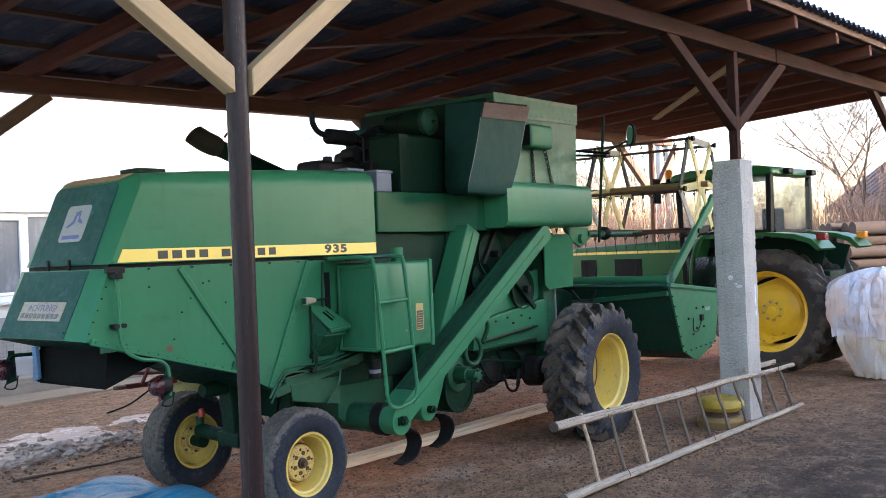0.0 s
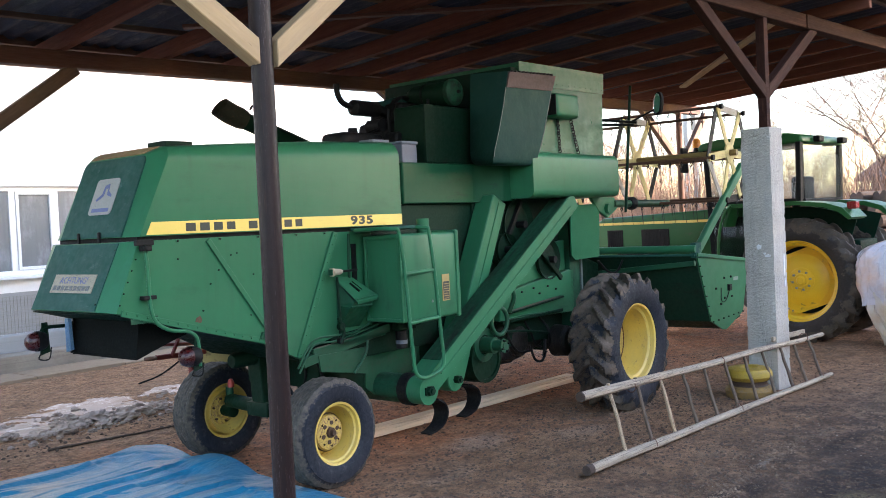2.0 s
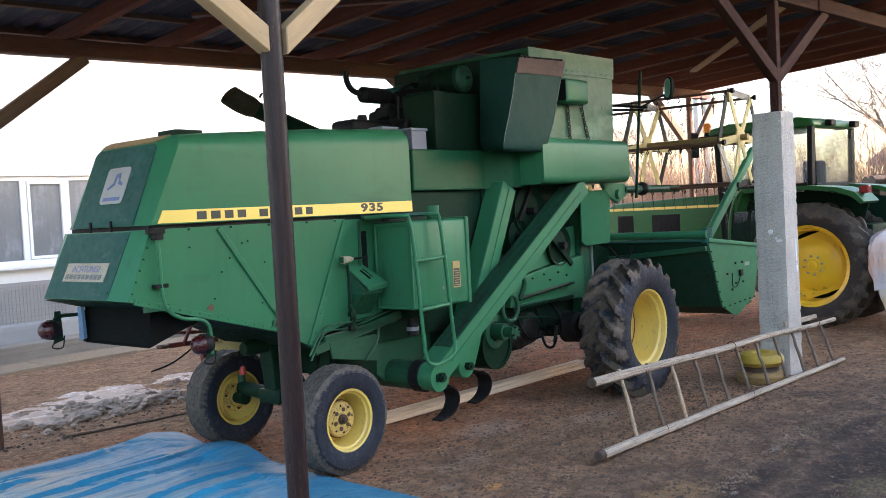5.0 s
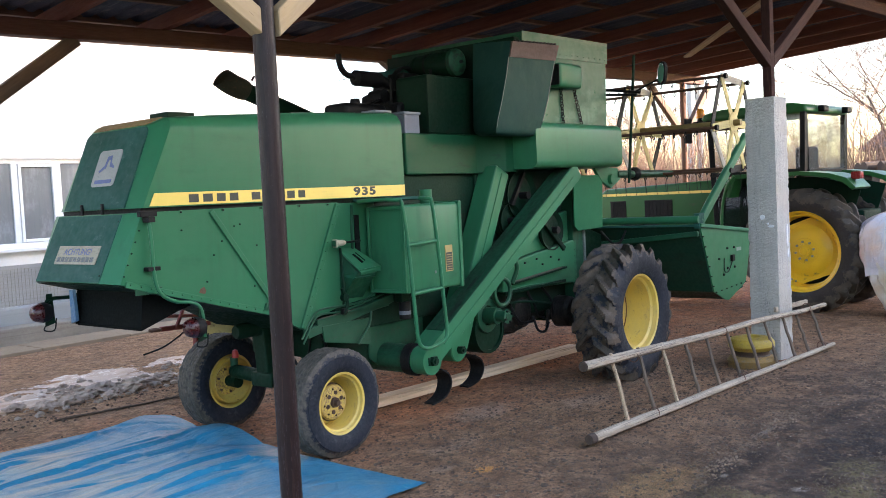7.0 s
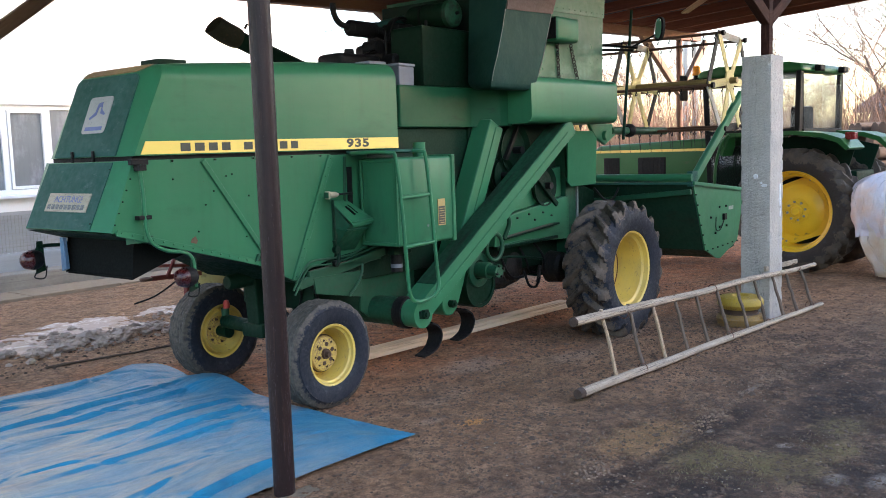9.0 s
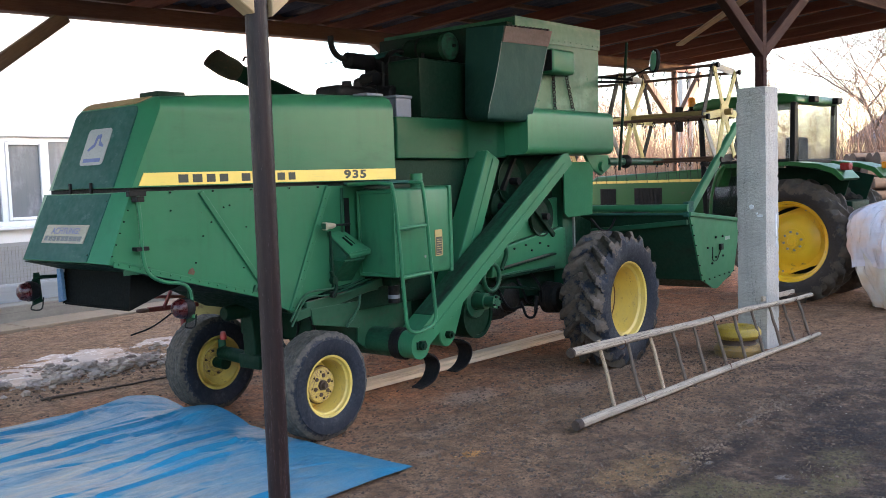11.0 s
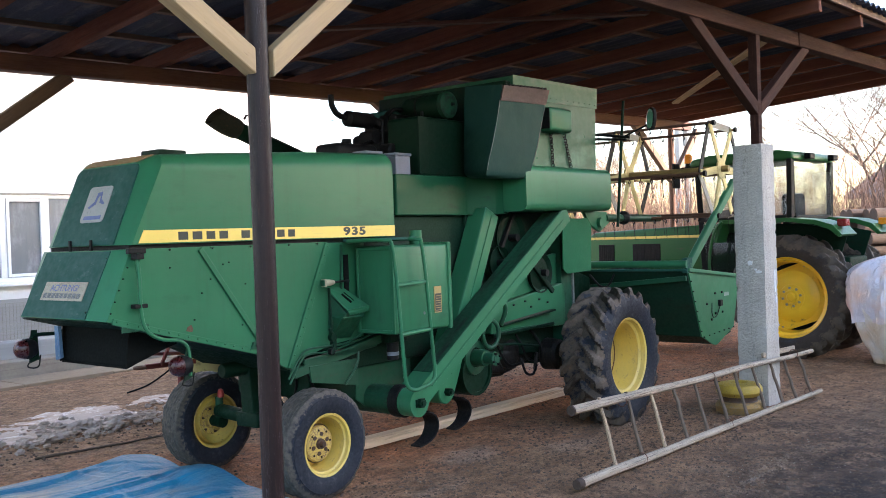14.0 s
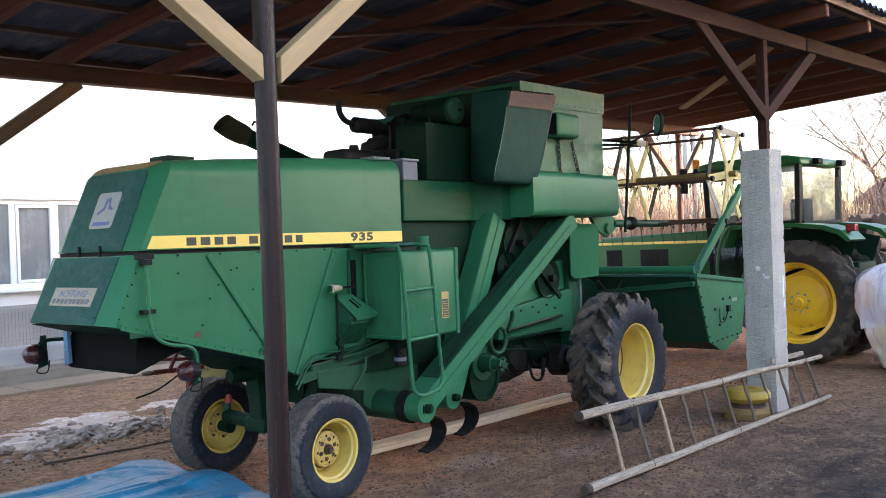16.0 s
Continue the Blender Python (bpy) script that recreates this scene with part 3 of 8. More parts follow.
xs = sorted(set([-400, -150, -60, -30, -15] + [round(-8 + 0.1 * i, 3) for i in range(65)] + [round(-1.5 + 0.04 * i, 3) for i in range(50)] + [round(0.5 + 0.018 * i, 3) for i in range(250)] + [round(5.0 + 0.04 * i, 3) for i in range(78)] + [round(8.1 + 0.1 * i, 3) for i in range(70)] + [18, 24, 40, 80, 200, 600]))
ys = sorted(set([-300, -80, -30, -12, -6] + [round(-3.4 + 0.018 * i, 3) for i in range(250)] + [round(1.1 + 0.04 * i, 3) for i in range(78)] + [round(4.2 + 0.09 * i, 3) for i in range(55)] + [11, 14, 20, 35, 80, 200, 600]))
bm = B()
grid = [[bm.verts.new((x, y, height(x, y) if -9 < x < 17 and -4 < y < 11 else 0)) for x in xs] for y in ys]
for j in range(len(ys) - 1):
    for i in range(len(xs) - 1):
        bm.faces.new((grid[j][i], grid[j][i + 1], grid[j + 1][i + 1], grid[j + 1][i]))
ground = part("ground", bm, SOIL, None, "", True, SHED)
tagged(ground, "bare trodden soil of a farmyard, reddish under the roof", "ground", kind="structure")

# ---------------------------------------------------------------- open shed
shed = thing("open_shed", SHED, "open timber shed with red-brown stained rafters under corrugated roofing", "shed", kind="structure")
BAY = 6.1
DEEP = 4.2


def beam_z(x, back):
    return (3.36 + 0.020 * x) if back else (3.735 + 0.020 * (x - 6.1))


bm = lathe(B(), [(0.0, 0), (0.058, 0), (0.058, 3.62), (0.0, 3.62)], "z", (0, 0, 0), 28)
part("steel_post", bm, STEEL_POST, shed, "dark bare steel tube post with scale and scratches", 40, pose(0.0, 0, -0.02))
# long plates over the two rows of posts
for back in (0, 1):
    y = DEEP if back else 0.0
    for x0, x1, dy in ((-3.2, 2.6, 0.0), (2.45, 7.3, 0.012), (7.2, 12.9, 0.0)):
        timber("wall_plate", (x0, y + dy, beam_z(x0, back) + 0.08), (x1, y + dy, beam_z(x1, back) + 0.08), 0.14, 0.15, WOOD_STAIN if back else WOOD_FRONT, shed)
# rafters run from back to front, past both plates
def roof_z(x, y):
    f, r = beam_z(x, 0) + 0.16, beam_z(x, 1) + 0.16
    return f + (r - f) * y / DEEP


FRONT, REAR = -0.55, 4.75
for x in (-3.1, -2.1, -1.1, -0.1, 0.88, 1.9, 2.92, 3.85, 4.5, 5.32, 6.5, 7.75, 8.95, 9.9, 10.9, 11.9, 12.75):
    timber("rafter", (x, FRONT, roof_z(x, FRONT) + 0.07), (x, REAR, roof_z(x, REAR) + 0.07), 0.085, 0.14, WOOD_RAFTER, shed)
for i in range(7):
    y = FRONT + 0.08 + (REAR - FRONT - 0.16) * i / 6
    bm = beam(B(), (-3.3, y, roof_z(-3.3, y) + 0.162), (13.0, y, roof_z(13.0, y) + 0.162), 0.07, 0.045, 0.003)
    part("batten", bm, WOOD_BATTEN, shed)
# corrugated sheets
def corrugated(x0, x1, y0, y1):
    bm = B()
    n = max(8, int((x1 - x0) / 0.0225))
    rows = []
    for y in (y0, (y0 + y1) / 2, y1):
        for dz in (0.0, 0.006):
            rows.append([bm.verts.new((x, y, roof_z(x, y) + 0.215 + dz + 0.024 * math.sin(2 * math.pi * x / 0.18))) for x in [x0 + (x1 - x0) * k / n for k in range(n + 1)]])
    for a, b in ((0, 2), (2, 4), (1, 3), (3, 5), (0, 1), (4, 5)):
        for k in range(n):
            bm.faces.new((rows[a][k], rows[a][k + 1], rows[b][k + 1], rows[b][k]))
    return bm


for k in range(15):
    x0 = -3.45 + 1.1 * k
    for y0, y1 in ((FRONT - 0.12, 1.9), (1.8, REAR + 0.1)):
        ob = part("roof_sheet", corrugated(x0, x0 + 1.12, y0, y1), ROOFING, shed, "", 50)
        ob.location.z = 0.006 if (k % 2) else 0.0
        ob.location.z += 0.010 if y0 > 0 else 0.0
for y, nm in ((REAR + 0.02, "rear_fascia"), (FRONT - 0.02, "front_fascia")):
    bm = beam(B(), (-3.3, y, roof_z(-3.3, y) + 0.19), (13.0, y, roof_z(13.0, y) + 0.19), 0.025, 0.115, 0.003)
    part("fascia_board", bm, WOOD_BATTEN, shed)
# braces and posts
def brace(p0, p1, w, h, mat, label=""):
    timber("brace", p0, p1, w, h, mat, shed, label, 0.005, (True, False))


brace((-0.05, -0.01, 2.745), (-1.50, -0.02, 3.66), 0.10, 0.112, WOOD_NEW, "pale fresh-sawn timber brace")
brace((0.06, -0.01, 2.745), (1.10, -0.02, 3.64), 0.10, 0.108, WOOD_NEW, "pale fresh-sawn timber brace")
for x in (BAY, 2 * BAY):
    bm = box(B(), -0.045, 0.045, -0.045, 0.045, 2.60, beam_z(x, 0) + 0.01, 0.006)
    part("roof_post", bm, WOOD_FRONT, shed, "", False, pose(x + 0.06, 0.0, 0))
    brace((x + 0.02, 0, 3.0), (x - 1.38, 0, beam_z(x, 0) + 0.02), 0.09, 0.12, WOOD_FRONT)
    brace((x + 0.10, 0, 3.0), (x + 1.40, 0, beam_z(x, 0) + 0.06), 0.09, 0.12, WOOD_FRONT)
for x in (0.0, BAY, 2 * BAY):
    part("rear_post", lathe(B(), [(0, 0), (0.055, 0), (0.055, beam_z(x, 1)), (0, beam_z(x, 1))], "z", (x, DEEP, 0), 20), RUST, shed, "rust-brown steel tube post", 40)
    brace((x - 0.06, DEEP, 2.72), (x - 1.30, DEEP, beam_z(x, 1) + 0.03), 0.09, 0.12, WOOD_REAR)
    brace((x + 0.06, DEEP, 2.68), (x + 1.0, DEEP, beam_z(x, 1) + 0.03), 0.09, 0.12, WOOD_REAR)
# board nailed under the rafters against the wind
brace((10.2, 3.03, roof_z(10.2, 3.03) - 0.02), (7.1, 0.25, roof_z(7.1, 0.25) - 0.02), 0.11, 0.03, WOOD_NEW, "pale diagonal wind brace board")
brace((1.4, 3.0, roof_z(1.4, 3.0) - 0.02), (4.75, 0.40, roof_z(4.75, 0.4) - 0.02), 0.09, 0.03, WOOD_STAIN, "diagonal wind brace board")
# end pillar of the row, of the same concrete
def pillar(x, y, h, name="concrete_pillar"):
    bm = B()
    rings = []
    side = [-1, -0.8, -0.4, 0, 0.4, 0.8]
    loop = [(s_, -1) for s_ in side] + [(1, s_) for s_ in side] + [(-s_, 1) for s_ in side] + [(-1, -s_) for s_ in side]
    for k in range(121):
        z = -0.06 + (h + 0.06) * k / 120
        ring = []
        for sx, sy in loop:
            j = Vector((sx * 1.5 + x, sy * 1.5, z * 9))
            corner = abs(sx) == 1 and abs(sy) == 1
            r = 1 - (0.02 + 0.07 * max(0.0, noise.noise(j * 2.6)) if corner else 0.0)
            pit = 0.010 * max(0.0, noise.noise(Vector((sx * 5 + x, sy * 5, z * 14))) - 0.25)
            ring.append((0.155 * sx * r + 0.004 * noise.noise(j * 0.6) - 2 * pit * sx, 0.155 * sy * r + 0.004 * noise.noise(j * 0.6 + Vector((9, 0, 0))) - 2 * pit * sy, z))
        rings.append(ring)
    loft(bm, rings)
    ob = part(name, bm, CONCRETE, None, "", False, SHED @ pose(x, y, 0))
    return tagged(ob, "square rough-cast concrete pillar with worn edges", "pillar", "roof pillars", "structure")


pillar(6.155, 0.04, 2.63)
pillar(12.26, 0.04, 2.63)
LIME = material("spilled_white_paint", (0.74, 0.74, 0.75), 0.7, spots=(0.5, 0.5, 0.5), spot_scale=30, spot_amount=0.4, bump=0.2)


def splash(axis, at, u, z, ru, rz, seed):
    ring = []
    for k in range(26):
        a = 2 * math.pi * k / 26
        f = 1 + 0.45 * noise.noise(Vector((math.cos(a) * 1.7, math.sin(a) * 1.7, seed)))
        ring.append((u + ru * f * math.cos(a), z + rz * f * math.sin(a)))
    ob = part("paint_splash", prism(B(), ring, axis, at - 0.006, at + 0.004), LIME, None, "", False, SHED)
    tagged(ob, "splash of white paint on the concrete pillar", "paint splash", "paint splashes", "structure")


for args in (("y", -0.117, 6.222, 1.24, 0.014, 0.115, 1), ("y", -0.117, 6.236, 1.06, 0.008, 0.04, 2), ("x", 5.998, 0.036, 1.439, 0.024, 0.022, 3), ("x", 5.998, -0.054, 1.347, 0.030, 0.016, 4), ("x", 5.998, -0.02, 1.37, 0.012, 0.010, 5)):
    splash(*args)
pad = B()
ringp = []
for k in range(28):
    a = 2 * math.pi * k / 28
    r = 0.15 * (1 + 0.35 * noise.noise(Vector((math.cos(a) * 2, math.sin(a) * 2, 4))))
    ringp.append((r * math.cos(a) * 1.2, r * math.sin(a)))
loft(pad, [[(x * s_, y * s_, z) for x, y in ringp] for s_, z in ((1.0, -0.02), (0.97, 0.004), (0.8, 0.012), (0.15, 0.02))])
tagged(part("concrete_footing", pad, CONCRETE_DIRTY, None, "", 40, SHED @ pose(0.09, -0.07, -0.014)), "grey concrete footing round the steel post", "footing", kind="structure")

# ---------------------------------------------------------------- combine harvester
combine = thing("combine_harvester", YARD, "old green combine harvester with yellow wheels parked under the shed roof", "combine harvester")


def rivets(bm, p0, p1, n, r=0.009, out=(0, -1, 0)):
    p0, p1, o = Vector(p0), Vector(p1), Vector(out)
    for i in range(n):
        p = p0.lerp(p1, i / (n - 1))
        cyl(bm, p - o * 0.002, p + o * 0.006, r, r * 0.6, 8)


def tyre_mesh(R, rim, width, lugs=0, lug_h=0.03, ribs=False):
    """A tyre round the y axis in one skin: slanted bars in a herringbone, or a ribbed road tread."""
    bm, w = B(), width / 2
    side = [(rim, 0.72), (rim + 0.02, 0.86), (rim + (R - rim) * 0.35, 1.0), (R - (R - rim) * 0.28, 0.99), (R - 0.045, 0.93), (R - 0.022, 0.84)]
    tread = [(R, -0.76 + 1.52 * k / 18) for k in range(19)]
    prof = [(r, -y) for r, y in side] + tread + [(r, y) for r, y in side[::-1]]
    seg = lugs * 12 if lugs else 168
    n_prof = len(prof)
    verts = []
    for i in range(seg):
        a = 2 * math.pi * i / seg
        row = []
        for j, (r, y) in enumerate(prof):
            edge = 4 <= j <= len(prof) - 5
            if ribs and edge:
                q = Vector((math.cos(a) * 9, math.sin(a) * 9, y * 3))
                r -= 0.007 * max(0.0, 0.6 + noise.noise(q * 1.7)) if (j % 3 == 0) else 0.0
                r -= 0.010 * max(0.0, noise.noise(q * 1.3)) if (4 <= j <= 7 or n_prof - 8 <= j <= n_prof - 5) else 0.0
                r += 0.006 * noise.noise(q * 0.8) + 0.008 * max(0.0, noise.noise(q * 2.6))
            if lugs and edge:
                t = abs(y)
                ph = (i / 12 + (0.5 if y > 0 else 0.0) + 1.15 * (0.9 - t)) % 1.0
                half = 0.17 + 0.08 * t
                up = max(0.0, min(1.0, (half - abs(ph - 0.5)) / 0.06))
                r += lug_h * up * (1.0 if t > 0.08 else 0.5) - 0.006 * (1 - up)
                r += 0.005 * noise.noise(Vector((a * 9, y * 4, 2)))
            row.append(bm.verts.new((r * math.cos(a), y * w, r * math.sin(a))))
        verts.append(row)
    n = len(prof)
    for i in range(seg):
        p, q = verts[i], verts[(i + 1) % seg]
        for j in range(n):
            k = (j + 1) % n
            bm.faces.new((p[j], q[j], q[k], p[k]))
    return bm


def wheel(parent, name, m, R, rim, width, lugs, rim_mat, tyre_mat, dish, nuts, ribs=False, hub_mat=None, rise=0.10):
    """A wheel round the local y axis, its outer side towards -y."""
    w = width / 2
    prof = [(0.0, -dish), (rim * 0.42, -dish), (rim * 0.55, -dish + 0.015), (rim * 0.80, -dish + rise), (rim * 0.86, -dish + rise + 0.01), (rim * 0.90, -w * 0.55),
            (rim * 0.96, -w * 0.62), (rim * 0.985, -w * 0.80), (rim + 0.012, -w * 0.84), (rim + 0.016, -w * 0.76), (rim, -w * 0.7), (rim * 0.95, -w * 0.4), (rim * 0.95, w * 0.4), (rim, w * 0.7),
            (rim + 0.016, w * 0.78), (rim + 0.010, w * 0.84), (rim * 0.98, w * 0.78), (rim * 0.92, w * 0.5), (rim * 0.88, 0.0), (rim * 0.84, -dish + rise + 0.02), (rim * 0.5, -dish + 0.03), (0.0, -dish + 0.02)]
    wh = part(name, lathe(B(), prof, "y", (0, 0, 0), 48), rim_mat, parent, "", 35, m)
    ty = part("tyre", tyre_mesh(R, rim, width, lugs, 0.05, ribs), tyre_mat, wh, "worn black tyre with dried mud", 30)
    bm = cyl(B(), (0, -dish + 0.01, 0), (0, -dish - 0.035, 0), rim * 0.20, rim * 0.17, 20)
    cyl(bm, (0, -dish - 0.03, 0), (0, -dish - 0.06, 0), rim * 0.13, rim * 0.09, 16)
    part("hub_cap", bm, hub_mat or rim_mat, wh, "", 35)
    if not ribs and rise < 0.05:
        part("rim_seam", lathe(B(), [(rim * 0.80 + 0.006 * math.cos(q), -dish + rise - 0.004 + 0.006 * math.sin(q)) for q in [math.pi / 3 * j for j in range(6)]], "y", (0, 0, 0), 40, True), RUST, wh, "rusty seam of the wheel disc", 40)
    if ribs:
        part("rim_disc", lathe(B(), [(0, -dish - 0.016), (rim * 0.50, -dish - 0.016), (rim * 0.58, -dish - 0.010), (rim * 0.62, -dish + 0.008)], "y", (0, 0, 0), 40), RUST_DISC, wh, "rust-spotted wheel disc", 35)
        part("disc_gap", lathe(B(), [(rim * 0.625, -dish + 0.004), (rim * 0.66, -dish + 0.016), (rim * 0.66, -dish + 0.022), (rim * 0.625, -dish + 0.010)], "y", (0, 0, 0), 40, True), RUST_DARK, wh, "rusty joint of disc and rim")
        part("hub_flange", lathe(B(), [(rim * 0.62, 0.016), (rim * 0.58, 0.040), (rim * 0.34, 0.046), (rim * 0.30, 0.075), (rim * 0.22, 0.080), (0, 0.080)], "y", (0, 0, 0), 32), RUST_DISC, wh, "rusty inner hub flange", 35)
        for k in range(6):
            a = 2 * math.pi * k / 6 + 0.3
            c = Vector((rim * 0.46 * math.cos(a), 0.042, rim * 0.46 * math.sin(a)))
            part("stud_end", cyl(B(), c, c + Vector((0, 0.018, 0)), 0.010, 0.009, 6), RUST_DARK, wh)
        for k in range(8):
            a = 2 * math.pi * k / 8 + 0.1
            c = Vector((rim * 0.46 * math.cos(a), -dish - 0.0165, rim * 0.46 * math.sin(a)))
            part("disc_hole", cyl(B(), c, c - Vector((0, 0.0015, 0)), 0.008, 0.008, 10), HOLLOW_DARK, wh)
    for k in range(nuts):
        a = 2 * math.pi * k / nuts + 0.3
        p = Vector((rim * 0.33 * math.cos(a), -dish, rim * 0.33 * math.sin(a)))
        part("wheel_nut", cyl(B(), p + Vector((0, 0.004, 0)), p - Vector((0, 0.022, 0)), 0.018, 0.016, 6), RUST_DARK, wh)
    return wh


# wheels
wheel(combine, "rear_wheel", pose(0.05, -0.76, 0.382), 0.385, 0.210, 0.25, 0, YELLOW, ROAD_TYRE, 0.005, 6, True, RUST_DARK)
wheel(combine, "rear_wheel", pose(0.21, 0.70, 0.380, 0, 0, 180), 0.385, 0.210, 0.25, 0, YELLOW, ROAD_TYRE, 0.005, 6, True, RUST_DARK)
wheel(combine, "front_wheel", pose(3.42, -1.28, 0.615), 0.605, 0.355, 0.46, 19, YELLOW, DRIVE_TYRE, -0.09, 8, rise=0.03)
wheel(combine, "front_wheel", pose(3.42, 1.28, 0.615, 0, 0, 180), 0.605, 0.355, 0.46, 19, YELLOW, DRIVE_TYRE, -0.09, 8, rise=0.03)

# straw hood
def hood_ring(x0, lean, half, top, low=1.83, r=0.14):
    pts = []
    for sgn in (-1, 1):
        arc = [(half - r + r * math.cos(t), top - r + r * math.sin(t)) for t in [math.pi / 2 * k / 6 for k in range(7)]]
        side = [(half, low)] + arc
        pts += [(sgn * y, z) for y, z in (side if sgn < 0 else side[::-1])]
    return [(x0 + lean * (z - low), y, z) for y, z in pts]


bm = loft(B(), [hood_ring(-1.24, 0.42, 0.37, 2.36, r=0.05), hood_ring(-1.20, 0.47, 0.50, 2.408, r=0.11), hood_ring(-0.6, 0.2, 0.502, 2.445), hood_ring(0.4, 0.0, 0.502, 2.495), hood_ring(1.235, 0.0, 0.5, 2.52)])
hood = part("straw_hood", bm, GREEN, combine, "smooth green sheet-metal hood", 25)
ring = hood_ring(-1.246, 0.42, 0.365, 2.352, 1.835, 0.05)
bm = loft(B(), [[(p[0] - 0.004, p[1], p[2]) for p in ring], [(p[0] + 0.01, p[1], p[2]) for p in ring]])
part("rear_panel", bm, GREEN_DULL, hood, "faded blue-green rear panel", 25)
bm = prism(B(), [(-1.155, 1.838), (1.232, 1.834), (1.232, 1.921), (-1.115, 1.919)], "y", -0.5055, -0.497)
stripe = part("stripe", bm, DECAL_YELLOW, combine, "yellow stripe decal")
for x0, x1 in ((-0.865, -0.79), (-0.755, -0.68), (-0.645, -0.575), (-0.54, -0.47), (-0.355, -0.28), (-0.24, -0.175), (-0.135, -0.07), (-0.035, 0.035), (0.07, 0.135)):
    part("bar", prism(B(), [(x0, 1.852), (x1, 1.852), (x1, 1.905), (x0, 1.905)], "y", -0.5075, -0.5045), INK, stripe)
text_mesh("number", "935", 0.085, INK, stripe, pose(0.76, -0.5065, 1.879, 90, 0, 0), 0.001, 1.18, 0.245, 0.0035)
part("vent_box", box(B(), -0.72, -0.5, -0.12, 0.1, 2.44, 2.48, 0.006), GREEN_DARK, hood)
bm = box(B(), -1.2, 1.22, -0.47, 0.47, 1.78, 1.845)
part("seam", bm, BLACK, combine, "dark gap under the hood")

# lower body
def ring4(xt, xb, half, top, low):
    return [(xb, -half, low), (xt, -half, top), (xt, half, top), (xb, half, low)]


bm = loft(B(), [ring4(-1.27, -1.465, 0.395, 1.80, 1.385), ring4(-1.225, -1.40, 0.52, 1.803, 1.372), ring4(-0.6, -0.28, 0.522, 1.803, 1.05), ring4(0.30, 0.03, 0.522, 1.803, 0.89), ring4(0.44, 0.04, 0.522, 1.803, 0.90)])
body = part("lower_body", bm, GREEN, combine, "green sheet-metal straw walker body")
# dark sheet added to paint the shade under the body, and the rear axle's carrier tube
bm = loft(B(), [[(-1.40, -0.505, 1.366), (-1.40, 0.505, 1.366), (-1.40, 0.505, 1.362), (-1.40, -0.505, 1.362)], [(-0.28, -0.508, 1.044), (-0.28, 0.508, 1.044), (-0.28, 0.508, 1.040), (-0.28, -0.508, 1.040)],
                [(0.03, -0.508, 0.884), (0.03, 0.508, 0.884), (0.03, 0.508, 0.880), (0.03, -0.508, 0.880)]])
part("floor_sheet", bm, GREEN_DARK, body, "dark sheet painting the shade under the body")
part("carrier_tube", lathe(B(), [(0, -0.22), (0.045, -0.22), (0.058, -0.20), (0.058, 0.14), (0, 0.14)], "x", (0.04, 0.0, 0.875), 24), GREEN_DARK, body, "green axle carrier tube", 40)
bm = loft(B(), [[(x - 0.006, y * 0.99, z) for x, y, z in ring4(-1.272, -1.463, 0.39, 1.795, 1.39)], [(x + 0.01, y * 0.99, z) for x, y, z in ring4(-1.272, -1.463, 0.39, 1.795, 1.39)]])
part("rear_panel", bm, GREEN_DULL, body, "faded blue-green rear panel")
bm = beam(B(), (-0.72, -0.528, 1.79), (-0.20, -0.528, 1.07), 0.02, 0.035, 0.003)
part("stiffener", bm, GREEN, body)
bm = beam(B(), (0.02, -0.53, 0.90), (0.435, -0.53, 1.79), 0.02, 0.05, 0.003)
rivets(bm, (0.03, -0.54, 0.93), (0.425, -0.54, 1.77), 14, 0.007)
part("stiffener", bm, GREEN, body, "riveted edge strip")
bm = beam(B(), (-1.37, -0.527, 1.372), (-0.22, -0.527, 1.045), 0.012, 0.04, 0.003)
rivets(bm, (-1.34, -0.534, 1.368), (-0.26, -0.534, 1.06), 16, 0.007)
part("edge_strip", bm, GREEN, body)
chute = part("straw_chute", prism(B(), [(-1.21, 1.06), (-0.93, 1.15), (-0.45, 1.28), (-0.45, 1.38), (-1.17, 1.38)], "y", -0.40, -0.39), HOLLOW_DARK, combine, "dark straw discharge chute")
part("chute_side", prism(B(), [(-1.21, 1.06), (-0.93, 1.15), (-0.45, 1.28), (-0.45, 1.38), (-1.17, 1.38)], "y", 0.39, 0.40), HOLLOW_DARK, chute)
part("chute_floor", prism(B(), [(-1.20, 1.055), (-0.93, 1.145), (-0.45, 1.275), (-0.45, 1.285), (-0.93, 1.155), (-1.20, 1.065)], "y", -0.389, 0.389), HOLLOW_DARK, chute)
part("chute_rear", prism(B(), [(-1.20, 1.07), (-1.19, 1.07), (-1.15, 1.375), (-1.16, 1.375)], "y", -0.385, 0.385), HOLLOW_DARK, chute, "dark rear deflector sheet")
part("chute_back", prism(B(), [(-0.95, 1.16), (-0.94, 1.16), (-0.90, 1.37), (-0.91, 1.37)], "y", -0.389, 0.389), HOLLOW_DARK, chute)
part("chute_edge", prism(B(), [(0.34, 1.09), (0.405, 1.07), (0.405, 1.30), (0.36, 1.30)], "x", -1.235, -1.212), material("faded_blue_paint", (0.09, 0.20, 0.34), 0.5, spots=(0.3, 0.33, 0.35), spot_scale=9, spot_amount=0.4), chute, "faded blue edge strip")
ring = [(-1.022, -0.31, 2.362), (-0.925, -0.36, 2.408), (-0.925, 0.36, 2.408), (-1.022, 0.31, 2.362)]
